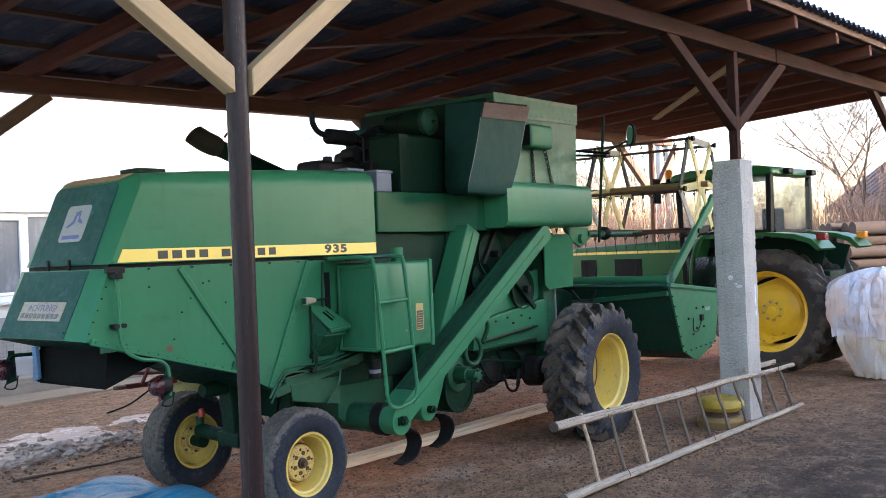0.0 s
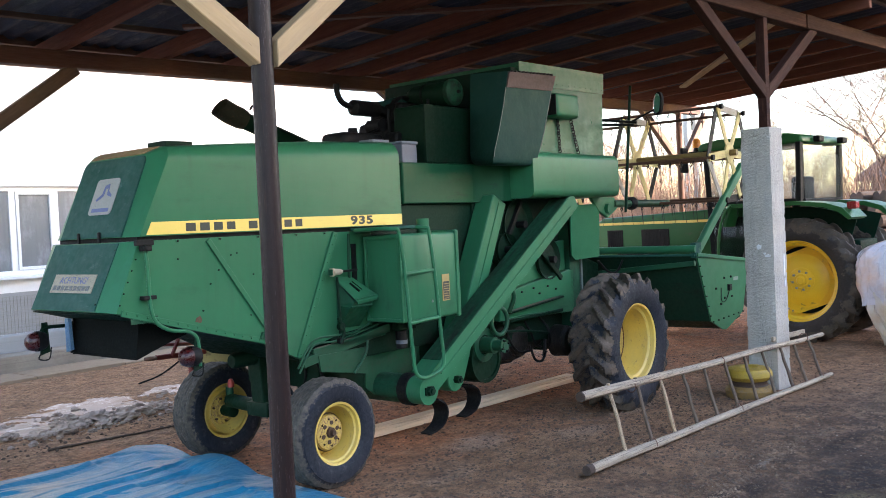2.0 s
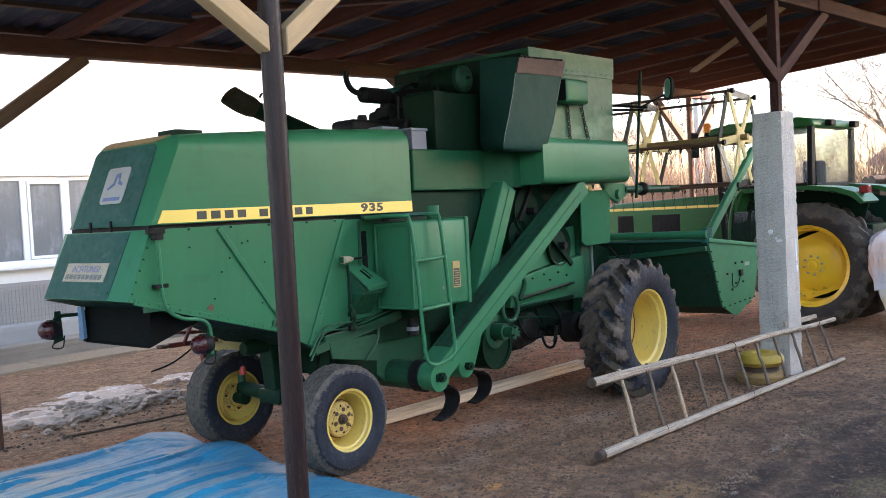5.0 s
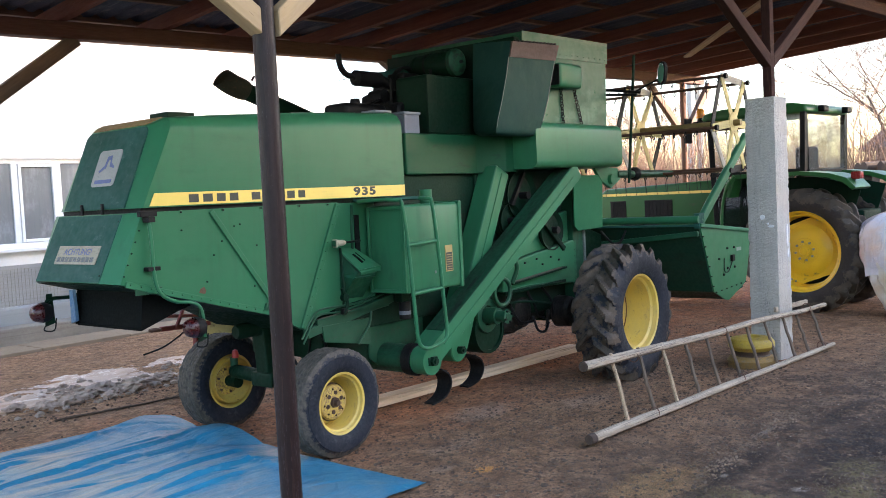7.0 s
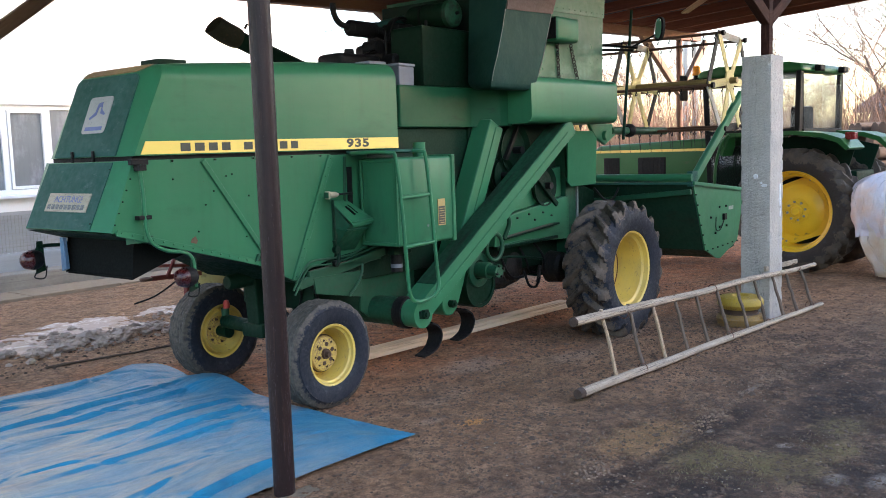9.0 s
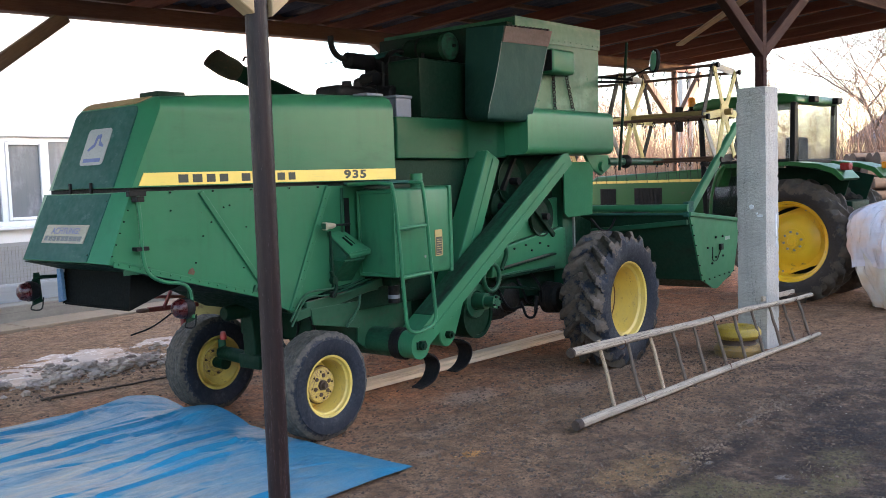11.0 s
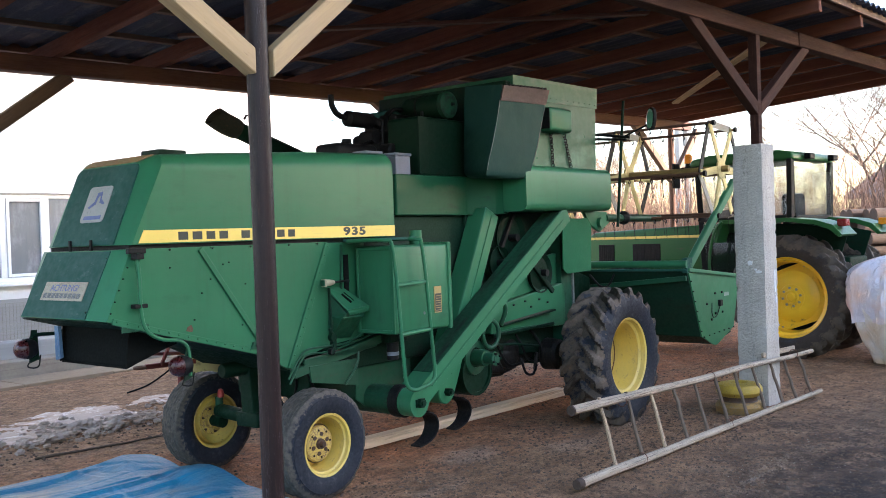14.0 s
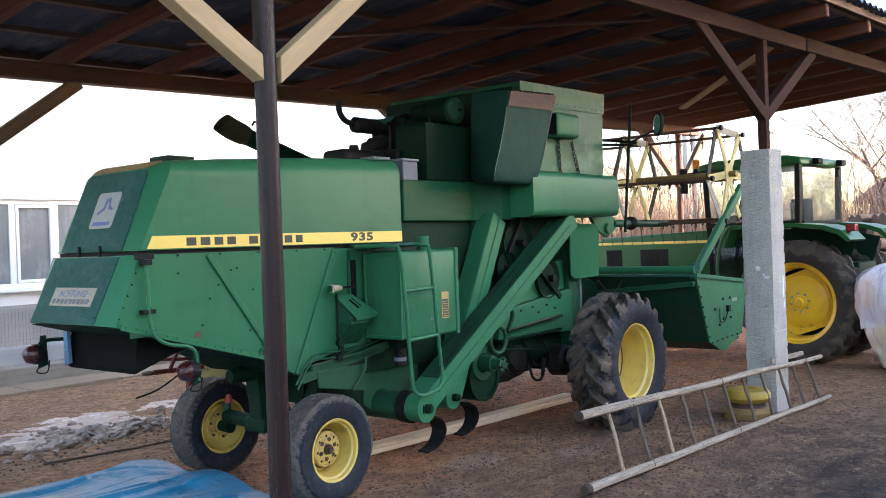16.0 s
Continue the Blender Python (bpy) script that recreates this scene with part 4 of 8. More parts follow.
part("worn_top_edge", loft(B(), [[(x, y, z) for x, y, z in ring], [(x - 0.002, y, z + 0.006) for x, y, z in ring]]), material("tan_strip_paint", (0.30, 0.20, 0.08), 0.6, spots=(0.16, 0.13, 0.05), spot_scale=6, spot_amount=0.4), hood, "tan strip on the hood's rear edge")

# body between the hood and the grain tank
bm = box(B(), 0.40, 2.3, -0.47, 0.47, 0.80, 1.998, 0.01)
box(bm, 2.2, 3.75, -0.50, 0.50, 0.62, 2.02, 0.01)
# grimy green, with the shade behind the elevators put into its colour
part("threshing_body", bm, material("shade_dark_grimy_sheet", (0.005, 0.026, 0.014), 0.65, spec=0.15, spots=(0.016, 0.014, 0.011), spot_scale=5, spot_amount=0.5), combine, "grimy green threshing housing, darkened for the shade behind the elevators")
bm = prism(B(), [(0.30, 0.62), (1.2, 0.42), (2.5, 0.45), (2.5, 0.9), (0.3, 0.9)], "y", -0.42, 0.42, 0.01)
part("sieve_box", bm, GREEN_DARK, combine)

part("side_panel", prism(B(), [(0.06, 0.93), (0.45, 1.795), (0.86, 1.795), (0.82, 1.05), (0.46, 1.02)], "y", -0.503, -0.49, 0.002), GREEN, combine, "green side sheet")
part("panel_fold", beam(B(), (0.565, -0.508, 1.06), (0.60, -0.508, 1.78), 0.02, 0.02, 0.004), GREEN_MID, combine)
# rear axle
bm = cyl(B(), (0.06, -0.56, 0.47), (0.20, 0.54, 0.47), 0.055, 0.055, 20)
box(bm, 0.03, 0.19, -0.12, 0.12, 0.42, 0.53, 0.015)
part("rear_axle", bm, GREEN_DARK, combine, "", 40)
part("grease_cap", lathe(B(), [(0, 0.07), (0.02, 0.06), (0.028, 0.03), (0.028, 0), (0, 0)], "z", (0.20, 0.52, 0.58), 14), RED_CAP, combine, "bright red plastic cap", 40)
bm = prism(B(), [(0.05, 0.5), (0.20, 0.5), (0.22, 0.95), (0.02, 0.95)], "y", -0.07, 0.07, 0.01)
part("axle_bracket", bm, GREEN_DARK, combine)
for s in (-1, 1):
    kx = 0.05 if s < 0 else 0.20
    part("kingpin", cyl(B(), (kx, s * 0.54, 0.39), (kx, s * 0.54, 0.58), 0.032, 0.032, 14), GREEN_MID, combine, "", 40)
    part("stub_axle", cyl(B(), (kx, s * 0.5, 0.382), (kx, s * 0.70, 0.382), 0.05, 0.042, 14), GREEN_DARK, combine, "", 40)
part("tie_rod", pipe(B(), [(0.30, 0.52, 0.40), (0.24, 0.0, 0.39), (0.17, -0.54, 0.40)], 0.014, 10), GREEN_GRIME, combine, "thin steering tie rod", 50)
part("steering_arm", beam(B(), (0.20, 0.54, 0.42), (0.31, 0.53, 0.41), 0.03, 0.04, 0.006), GREEN_DARK, combine)
part("steering_arm", beam(B(), (0.05, -0.54, 0.42), (0.18, -0.55, 0.41), 0.03, 0.04, 0.006), GREEN_DARK, combine)
part("steering_ram", cyl(B(), (0.26, 0.30, 0.45), (0.22, -0.16, 0.47), 0.030, 0.030, 16), GREASE, combine, "greasy steering ram", 40)
part("ram_rod", cyl(B(), (0.22, -0.16, 0.47), (0.19, -0.45, 0.45), 0.012, 0.012, 10), STEEL_DULL, combine, "bare steel ram rod", 40)
for pts in ([(0.24, 0.22, 0.50), (0.30, 0.12, 0.66), (0.26, 0.0, 0.84)], [(0.22, -0.10, 0.50), (0.30, -0.22, 0.60), (0.28, -0.30, 0.76), (0.20, -0.34, 0.92)], [(0.23, -0.30, 0.46), (0.33, -0.40, 0.55), (0.30, -0.46, 0.72), (0.22, -0.44, 0.90)]):
    part("hydraulic_hose", pipe(B(), pts, 0.011, 8, 5), BLACK, combine, "", 50)
bm = cyl(B(), (3.42, -1.2, 0.615), (3.42, 1.2, 0.615), 0.09, 0.09, 18)
box(bm, 3.30, 3.74, -0.48, 0.48, 0.50, 0.80, 0.02)
part("front_axle", bm, GREEN_DARK, combine, "", 40)

# fuel tank
bm = box(B(), 0.73, 1.42, -0.92, -0.55, 1.08, 1.76, 0.028, 3)
tank = part("fuel_tank", bm, GREEN, combine, "green fuel tank box with rounded edges", 35)
part("filler_neck", cyl(B(), (1.12, -0.82, 1.75), (1.12, -0.82, 1.87), 0.05, 0.05, 18), GREEN, tank, "", 40)
lbl = part("label", box(B(), 1.205, 1.295, -0.9245, -0.9205, 1.21, 1.42), LABEL_BROWN, combine, "dull yellow instruction label")
part("label_field", box(B(), 1.213, 1.287, -0.926, -0.9242, 1.218, 1.362), INK, lbl, "dark text field")
for k in range(7):
    part("text_bar", box(B(), 1.219, 1.281, -0.9268, -0.9255, 1.227 + 0.019 * k, 1.231 + 0.019 * k), LABEL_BROWN, lbl)
part("lid_flange", box(B(), 1.385, 1.43, -0.932, -0.55, 1.07, 1.77, 0.012, 2), GREEN, tank)
bm = box(B(), 0.715, 0.731, -0.93, -0.905, 1.09, 1.75, 0.004)
box(bm, 0.715, 0.731, -0.57, -0.548, 1.09, 1.75, 0.004), box(bm, 0.715, 0.731, -0.904, -0.571, 1.09, 1.115, 0.004), box(bm, 0.715, 0.731, -0.904, -0.571, 1.725, 1.75, 0.004)
part("end_frame", bm, GREEN, tank, "raised frame of the tank's end sheet")
part("drain_plug", cyl(B(), (0.80, -0.91, 1.085), (0.80, -0.91, 1.04), 0.018, 0.014, 8), BLACK, tank)
part("step_plate", box(B(), 0.60, 1.02, -0.90, -0.53, 1.800, 1.822, 0.005), GREEN_DULL, combine, "worn sheet step above the fuel tank")
part("sheet_scuff", cyl(B(), (1.08, -0.9195, 1.22), (1.08, -0.9215, 1.22), 0.013, 0.013, 10), INK_WORN, tank)

# folding ladder
bm = pipe(B(), [(0.58, -0.6, 1.80), (0.60, -0.95, 1.80), (0.65, -1.0, 1.70), (0.725, -1.0, 0.90), (0.74, -1.0, 0.75), (0.775, -1.0, 0.682), (0.86, -1.0, 0.655), (0.98, -1.0, 0.67), (1.06, -1.0, 0.70), (1.088, -1.0, 0.78), (1.07, -1.0, 0.95), (0.99, -1.0, 1.70), (0.96, -0.95, 1.80), (0.93, -0.6, 1.80)], 0.015, 10, 4)
lad = part("step_ladder", bm, GREEN, combine, "bent green tube step ladder", 50)
for z, x0, x1 in ((1.46, 0.67, 1.0), (1.09, 0.71, 1.04)):
    part("rung", pipe(B(), [(x0, -1.0, z), (x1, -1.0, z + 0.01)], 0.016), GREEN, lad, "", 50)

# elevators
def elevator(x0, z0, x1, z1, y0, y1, w):
    a, b = Vector((x0, 0, z0)), Vector((x1, 0, z1))
    d = (b - a).normalized()
    n = Vector((-d.z, 0, d.x)) * (w / 2)
    pts = [b + n, b - n] + [a - n * math.cos(t) - d * (w / 2) * math.sin(t) for t in [math.pi * k / 10 for k in range(11)]]
    return prism(B(), [(p.x, p.z) for p in pts], "y", y0, y1, 0.008, 1)


ele = part("grain_elevator", elevator(0.98, 0.53, 3.33, 2.0, -0.91, -0.71, 0.17), GREEN, combine, "long slanted green elevator trunk")
part("seam_strip", beam(B(), (1.15, -0.914, 0.636), (3.22, -0.914, 1.931), 0.010, 0.012, 0.002), GREEN, ele)
d = Vector((2.35, 0, 1.47)).normalized()
n = Vector((-d.z, 0, d.x))
p0, p1 = Vector((1.2, -0.81, 0.668)) + n * 0.088, Vector((3.28, -0.81, 1.969)) + n * 0.088
part("grimy_top", beam(B(), p0, p1, 0.192, 0.006, 0.002), GREEN_GRIME, ele, "grimy upper face")
part("elevator_foot", cyl(B(), (0.98, -0.925, 0.53), (0.98, -0.785, 0.53), 0.112, 0.112, 28), GREEN, ele, "", 40)
part("foot_band", cyl(B(), (0.98, -0.785, 0.53), (0.98, -0.695, 0.53), 0.128, 0.128, 28), BLACK, ele, "oily black foot housing", 40)
bm = cyl(B(), (0.98, -0.96, 0.53), (0.98, -0.92, 0.53), 0.04, 0.04, 6)
cyl(bm, (0.98, -0.975, 0.53), (0.98, -0.95, 0.53), 0.022, 0.022, 12)
box(bm, 0.93, 1.03, -0.935, -0.922, 0.50, 0.56)
part("elevator_shaft", bm, GREEN_DARK, ele, "", 40)
ele2 = part("return_elevator", elevator(1.61, 0.50, 2.37, 2.02, -0.69, -0.50, 0.21), GREEN, combine, "second green elevator trunk")
part("seam_strip", beam(B(), (1.68, -0.694, 0.64), (2.35, -0.694, 1.99), 0.010, 0.012, 0.002), GREEN, ele2)
bm = cyl(B(), (1.61, -0.74, 0.50), (1.61, -0.68, 0.50), 0.035, 0.035, 6)
cyl(bm, (1.61, -0.76, 0.50), (1.61, -0.72, 0.50), 0.018, 0.018, 12)
part("elevator_shaft", bm, GREEN_DARK, ele2, "", 40)
bm = cyl(B(), (0.98, -0.70, 0.53), (0.98, 0.5, 0.53), 0.115, 0.115, 24)
part("cross_auger", bm, GREEN_GRIME, combine, "", 40)
# curved black flaps under the elevator feet
def flap(x, z, y0, name="spring_flap"):
    mid = smooth_path([(x - 0.03, 0, z), (x + 0.055, 0, z - 0.05), (x + 0.085, 0, z - 0.13), (x + 0.03, 0, z - 0.21), (x - 0.06, 0, z - 0.245), (x - 0.15, 0, z - 0.255)], 5)
    rings = []
    for i, p in enumerate(mid):
        d = (mid[min(i + 1, len(mid) - 1)] - mid[max(i - 1, 0)]).normalized()
        n_ = Vector((d.z, 0, -d.x)) * 0.006
        w = 0.155 - 0.06 * (i / len(mid)) ** 2
        rings.append([p + n_ + Vector((0, y0, 0)), p - n_ + Vector((0, y0, 0)), p - n_ + Vector((0, y0 + w, 0)), p + n_ + Vector((0, y0 + w, 0))])
    part(name, loft(B(), rings), BLACK, combine, "curved black rubber flap", 40)


flap(1.15, 0.435, -0.90)
flap(1.85, 0.415, -0.70)

# platform and grain tank
plan = [(1.25, -0.52), (2.20, -0.525), (2.44, -0.68), (2.60, -0.70), (2.60, 0.70), (1.25, 0.60)]
bm = prism(B(), plan, "z", 2.0, 2.345, 0.012)
part("side_shield", bm, GREEN_SHADE, combine, "green engine platform shield")
# panel added to darken the tank's rear wall, which lies in shade
part("engine_bulkhead", box(B(), 2.50, 2.595, -0.78, 0.78, 2.345, 3.22, 0.01), GREEN_DARK, combine, "added dark panel painting the shade on the tank's rear wall")
prof = []
for cy, cz, a0 in ((0.88, 2.375, 0), (-0.88, 2.375, 90), (-0.88, 2.09, 180), (0.88, 2.09, 270)):
    prof += [(cy + 0.07 * math.cos(radians(a0 + 15 * k)), cz + 0.07 * math.sin(radians(a0 + 15 * k))) for k in range(7)]
bm = prism(B(), prof, "x", 2.54, 4.14)
tb = part("tank_base", bm, GREEN, combine, "rounded green tank base", 35)
bm = loft(B(), [[(2.6, -0.80, 2.43), (4.10, -0.80, 2.43), (4.10, 0.80, 2.43), (2.6, 0.80, 2.43)], [(2.6, -0.80, 3.06), (4.13, -0.80, 3.09), (4.13, 0.80, 3.09), (2.6, 0.80, 3.06)],
                [(2.6, -0.80, 3.27), (4.15, -0.80, 3.30), (4.15, 0.80, 3.30), (2.6, 0.80, 3.27)]])
tk = part("grain_tank", bm, GREEN_TANK, combine, "green grain tank wall with painted patches of sheen")
part("tank_rim", prism(B(), [(2.59, 3.065), (4.14, 3.095), (4.155, 3.305), (2.59, 3.275)], "y", -0.812, -0.802), GREEN_PALE, tk, "faded extension sheet")
bm = B()
rivets(bm, (2.9, -0.812, 3.11), (4.10, -0.812, 3.13), 12, 0.008)
part("rivet_row", bm, GREEN_PALE, tk)
# hanging guard over the engine's air screen
GUARD = [  # height, then left and right of the front sheet, left of the rear edge, depth of the front
    (2.305, 2.02, 2.50, 2.26, -0.905), (2.312, 1.975, 2.545, 2.20, -0.925), (2.330, 1.945, 2.585, 2.155, -0.940), (2.360, 1.938, 2.615, 2.130, -0.948), (2.42, 1.955, 2.645, 2.128, -0.952),
    (2.60, 2.015, 2.72, 2.140, -0.965), (2.80, 2.085, 2.80, 2.155, -0.968), (2.98, 2.150, 2.885, 2.170, -0.960), (3.10, 2.195, 2.945, 2.182, -0.950), (3.125, 2.205, 2.958, 2.185, -0.948)]
bm = loft(B(), [[(xl, yf, z), (xl + 0.5 * (xr - xl), yf - 0.006, z), (xr, yf, z + 0.035 * (z - 2.3)), (xr + 0.02, -0.54, z + 0.03), (xb + 0.03, -0.54, z + 0.03), (xb, -0.56, z + 0.025)] for z, xl, xr, xb, yf in GUARD])
gd = part("screen_guard", bm, GREEN_COVER, combine, "faded grey-green sheet guard with rounded corners", 38)
for pts in ([(1.945, -0.951, 2.37), (1.957, -0.954, 2.43), (2.016, -0.967, 2.60), (2.086, -0.970, 2.80), (2.150, -0.962, 2.98)], [(2.648, -0.954, 2.43), (2.722, -0.967, 2.61), (2.802, -0.970, 2.82), (2.886, -0.962, 3.0)]):
    part("edge_trim", pipe(B(), pts, 0.0035, 6), INK_WORN, gd, "worn pale sheet edge", 50)
bmesh_edge = prism(B(), [(2.155, 2.98), (2.885, 3.005), (2.955, 3.150), (2.205, 3.118)], "y", -0.974, -0.962)
part("rubber_strip", bmesh_edge, material("brown_rubber_strip", (0.075, 0.047, 0.041), 0.75, spots=(0.05, 0.035, 0.03), spot_scale=9.0, spot_amount=0.5, dust=(0.13, 0.085, 0.07), bump=0.1), gd, "brown rubber strip with a clipped edge")
bm = B()
for k in range(12):
    x = 2.26 + 0.058 * k
    cyl(bm, (x, -0.972, 3.122 + 0.047 * (x - 2.22)), (x, -0.945, 3.122 + 0.047 * (x - 2.22)), 0.014, 0.014, 8)
part("clip_row", bm, BLACK, gd)
lb = part("lamp_box", box(B(), 2.99, 3.41, -0.95, -0.79, 2.78, 3.01, 0.035, 3), GREEN, combine, "small green box on the tank", 35)
part("box_side", box(B(), 2.982, 2.99, -0.945, -0.80, 2.80, 2.99, 0.002), BLACK, lb)
for x0, x1 in ((3.21, 3.23), (3.46, 3.57)):
    bm = B()
    for k in range(13):
        f = k / 12
        c = Vector((x0 + (x1 - x0) * f, -0.815, 2.77 - 0.30 * f))
        lathe(bm, [(0.017 + 0.005 * math.cos(q), 0.005 * math.sin(q)) for q in [math.pi / 2 * j for j in range(4)]], "y" if k % 2 else "x", c, 8, True)
    part("chain", bm, BLACK, tk, "hanging iron chain")
# operator's rail and mirror in front of the tank
bm = pipe(B(), [(4.32, -0.92, 1.85), (4.32, -1.03, 3.17)], 0.016)
rail = part("rail_post", bm, GREEN_DARK, combine, "", 50)
part("rail", pipe(B(), [(4.3, -0.55, 2.87), (4.3, -1.10, 2.78)], 0.014), BLACK, rail, "", 50)
part("rail", pipe(B(), [(4.3, -0.55, 2.81), (4.3, -1.06, 2.76)], 0.014), BLACK, rail, "", 50)
part("mirror_arm", pipe(B(), [(4.3, -1.03, 2.79), (4.3, -1.33, 2.90)], 0.009, 8), BLACK, rail, "", 50)
def oval(x0, x1, ry, rz, k=28):
    return loft(B(), [[(x, ry * f * math.cos(2 * math.pi * i / k), rz * f * (abs(math.sin(2 * math.pi * i / k)) ** 0.7) * (1 if math.sin(2 * math.pi * i / k) >= 0 else -1)) for i in range(k)] for x, f in ((x0, 0.94), (x0, 1.0), (x1 - 0.01, 1.0), (x1, 0.85))])


mm = pose(4.29, -1.357, 2.943, 8, 0, -22)
mr = part("mirror", oval(-0.018, 0.022, 0.062, 0.118), BLACK, combine, "oval driving mirror in a black frame", 40, mm)
part("mirror_glass", oval(-0.0205, -0.0175, 0.050, 0.104), plain("mirror_silver", (0.8, 0.8, 0.82), 0.05, 1.0), mr)
# engine behind the hood
eng = part("engine", box(B(), 1.72, 2.5, -0.15, 0.45, 2.30, 2.78, 0.06, 3), BLACK, combine, "dark greasy engine with pipes", 40)
part("engine_head", box(B(), 1.80, 2.45, -0.05, 0.35, 2.78, 2.94, 0.03), BLACK, eng)
part("flywheel_cover", lathe(B(), [(0, 0), (0.13, 0), (0.16, 0.03), (0.16, 0.10), (0, 0.12)], "x", (1.80, 0.10, 2.72), 28), BLACK, eng, "", 40)
part("exhaust_pipe", pipe(B(), [(1.15, 0.1, 3.06), (1.16, 0.1, 2.97), (1.22, 0.1, 2.90), (1.34, 0.1, 2.87)], 0.026, 10, 5), BLACK, eng, "", 50)
part("silencer", lathe(B(), [(0, 0), (0.04, 0.0), (0.07, 0.03), (0.07, 0.32), (0.04, 0.36), (0, 0.36)], "x", (1.31, 0.1, 2.87), 20), BLACK, eng, "", 40)
part("manifold", pipe(B(), [(1.66, 0.1, 2.87), (1.8, 0.1, 2.84), (1.95, 0.1, 2.80)], 0.05, 10, 4), BLACK, eng, "", 50)
# the drum's dark green carries the engine bay's shade
ac = part("air_cleaner", lathe(B(), [(0, 0.0), (0.105, 0.0), (0.112, 0.02), (0.112, 0.44), (0.085, 0.50), (0.05, 0.54), (0, 0.54)], "y", (2.11, -0.42, 3.0), 28), GREEN_DARK, eng, "dark green air cleaner drum", 40)
part("cleaner_cap", lathe(B(), [(0, -0.035), (0.085, -0.03), (0.108, -0.015), (0.122, 0.0), (0.122, 0.045), (0, 0.045)], "y", (2.11, -0.43, 3.0), 28), GREEN_GRIME, ac, "round dull green end cap", 40)
part("cap_nut", cyl(B(), (2.11, -0.465, 3.0), (2.11, -0.49, 3.0), 0.018, 0.014, 6), BLACK, ac)
part("cleaner_band", lathe(B(), [(0.113, -0.012), (0.118, -0.012), (0.118, 0.012), (0.113, 0.012)], "y", (2.11, -0.12, 3.0), 28, True), BLACK, ac, "", 40)
part("intake_elbow", pipe(B(), [(2.11, 0.06, 3.0), (2.06, 0.12, 2.985), (1.92, 0.16, 2.955), (1.76, 0.2, 2.915)], [0.055, 0.055, 0.05, 0.045], 12, 4), GREEN_DULL, eng, "dark intake elbow", 50)
part("fan_ring", lathe(B(), [(0.17, -0.03), (0.19, -0.03), (0.19, 0.03), (0.17, 0.03)], "y", (1.95, 0.05, 2.82), 28, True), BLACK, eng, "", 40)
part("alternator", lathe(B(), [(0, -0.08), (0.05, -0.08), (0.07, -0.06), (0.07, 0.06), (0.05, 0.08), (0, 0.08)], "y", (1.62, -0.12, 2.58), 18), BLACK, eng, "dark alternator", 40)
part("oil_pan", cyl(B(), (1.60, 0.0, 2.72), (1.60, 0.16, 2.72), 0.06, 0.06, 16), BLACK, eng, "", 40)
part("oil_bath", box(B(), 1.06, 1.58, -0.05, 0.25, 2.50, 2.64, 0.05, 3), BLACK, eng, "", 40)
part("oil_cap", cyl(B(), (1.32, 0.1, 2.64), (1.32, 0.1, 2.69), 0.05, 0.04, 14), BLACK, eng, "", 40)
for pts, r in (([(1.62, -0.05, 2.5), (1.63, -0.05, 2.86)], 0.012), ([(1.70, -0.2, 2.45), (1.9, -0.25, 2.6), (1.98, -0.22, 2.95)], 0.014), ([(1.40, 0.0, 2.64), (1.62, 0.02, 2.70), (1.8, 0.05, 2.68)], 0.01), ([(1.75, -0.35, 2.42), (2.15, -0.36, 2.9)], 0.012)):
    part("hose", pipe(B(), pts, r, 8, 4), BLACK, eng, "", 50)
part("radiator_box", box(B(), 1.62, 2.35, -0.48, -0.1, 2.33, 2.86, 0.03), GREEN_DARK, combine, "dark green radiator housing")
part("radiator_flange", box(B(), 1.60, 1.72, -0.49, -0.484, 2.36, 2.85, 0.002), GREEN_DARK, combine)
bx = part("battery_box", box(B(), 1.335, 1.525, -0.45, -0.22, 2.347, 2.505, 0.008), PLASTIC_DIM, combine, "grey battery box")
part("box_lid", box(B(), 1.325, 1.535, -0.46, -0.21, 2.505, 2.53, 0.008), PLASTIC_DIM, bx)
tb2 = part("loose_board", box(B(), 1.10, 1.30, -0.34, -0.18, 2.522, 2.545, 0.004), PLASTIC_DIM, combine, "pale grey board on the battery box")
# unloading auger, its backlit darkness put into the tube's colour, with its spout
ua = part("unloading_auger", cyl(B(), (0.68, 0.9, 2.845), (2.1, 0.9, 2.40), 0.076, 0.085, 24), GREEN_DARK, combine, "dark unloading auger tube", 40)
rings = []
for x, z, ry, rz, lean in ((0.78, 2.815, 0.082, 0.082, 0.03), (0.74, 2.828, 0.094, 0.090, 0.03), (0.64, 2.860, 0.092, 0.088, 0.04), (0.58, 2.888, 0.088, 0.084, 0.05), (0.525, 2.915, 0.086, 0.074, 0.065), (0.535, 2.910, 0.077, 0.065, 0.065), (0.60, 2.88, 0.076, 0.072, 0.05)):
    rings.append([(x + lean * math.sin(a), 0.9 + ry * math.cos(a), z + rz * math.sin(a)) for a in [2 * math.pi * k / 20 for k in range(20)]])
part("auger_spout", loft(B(), rings, False), SPOUT, ua, "dull brown-green open spout", 40)
part("spout_mouth", cyl(B(), (0.64, 0.9, 2.860), (0.65, 0.9, 2.857), 0.074, 0.074, 20), HOLLOW_DARK, ua)
part("spout_lug", pipe(B(), [(0.80, 0.83, 2.90), (0.80, 0.80, 2.93), (0.83, 0.80, 2.93)], 0.012, 6), BLACK, ua)

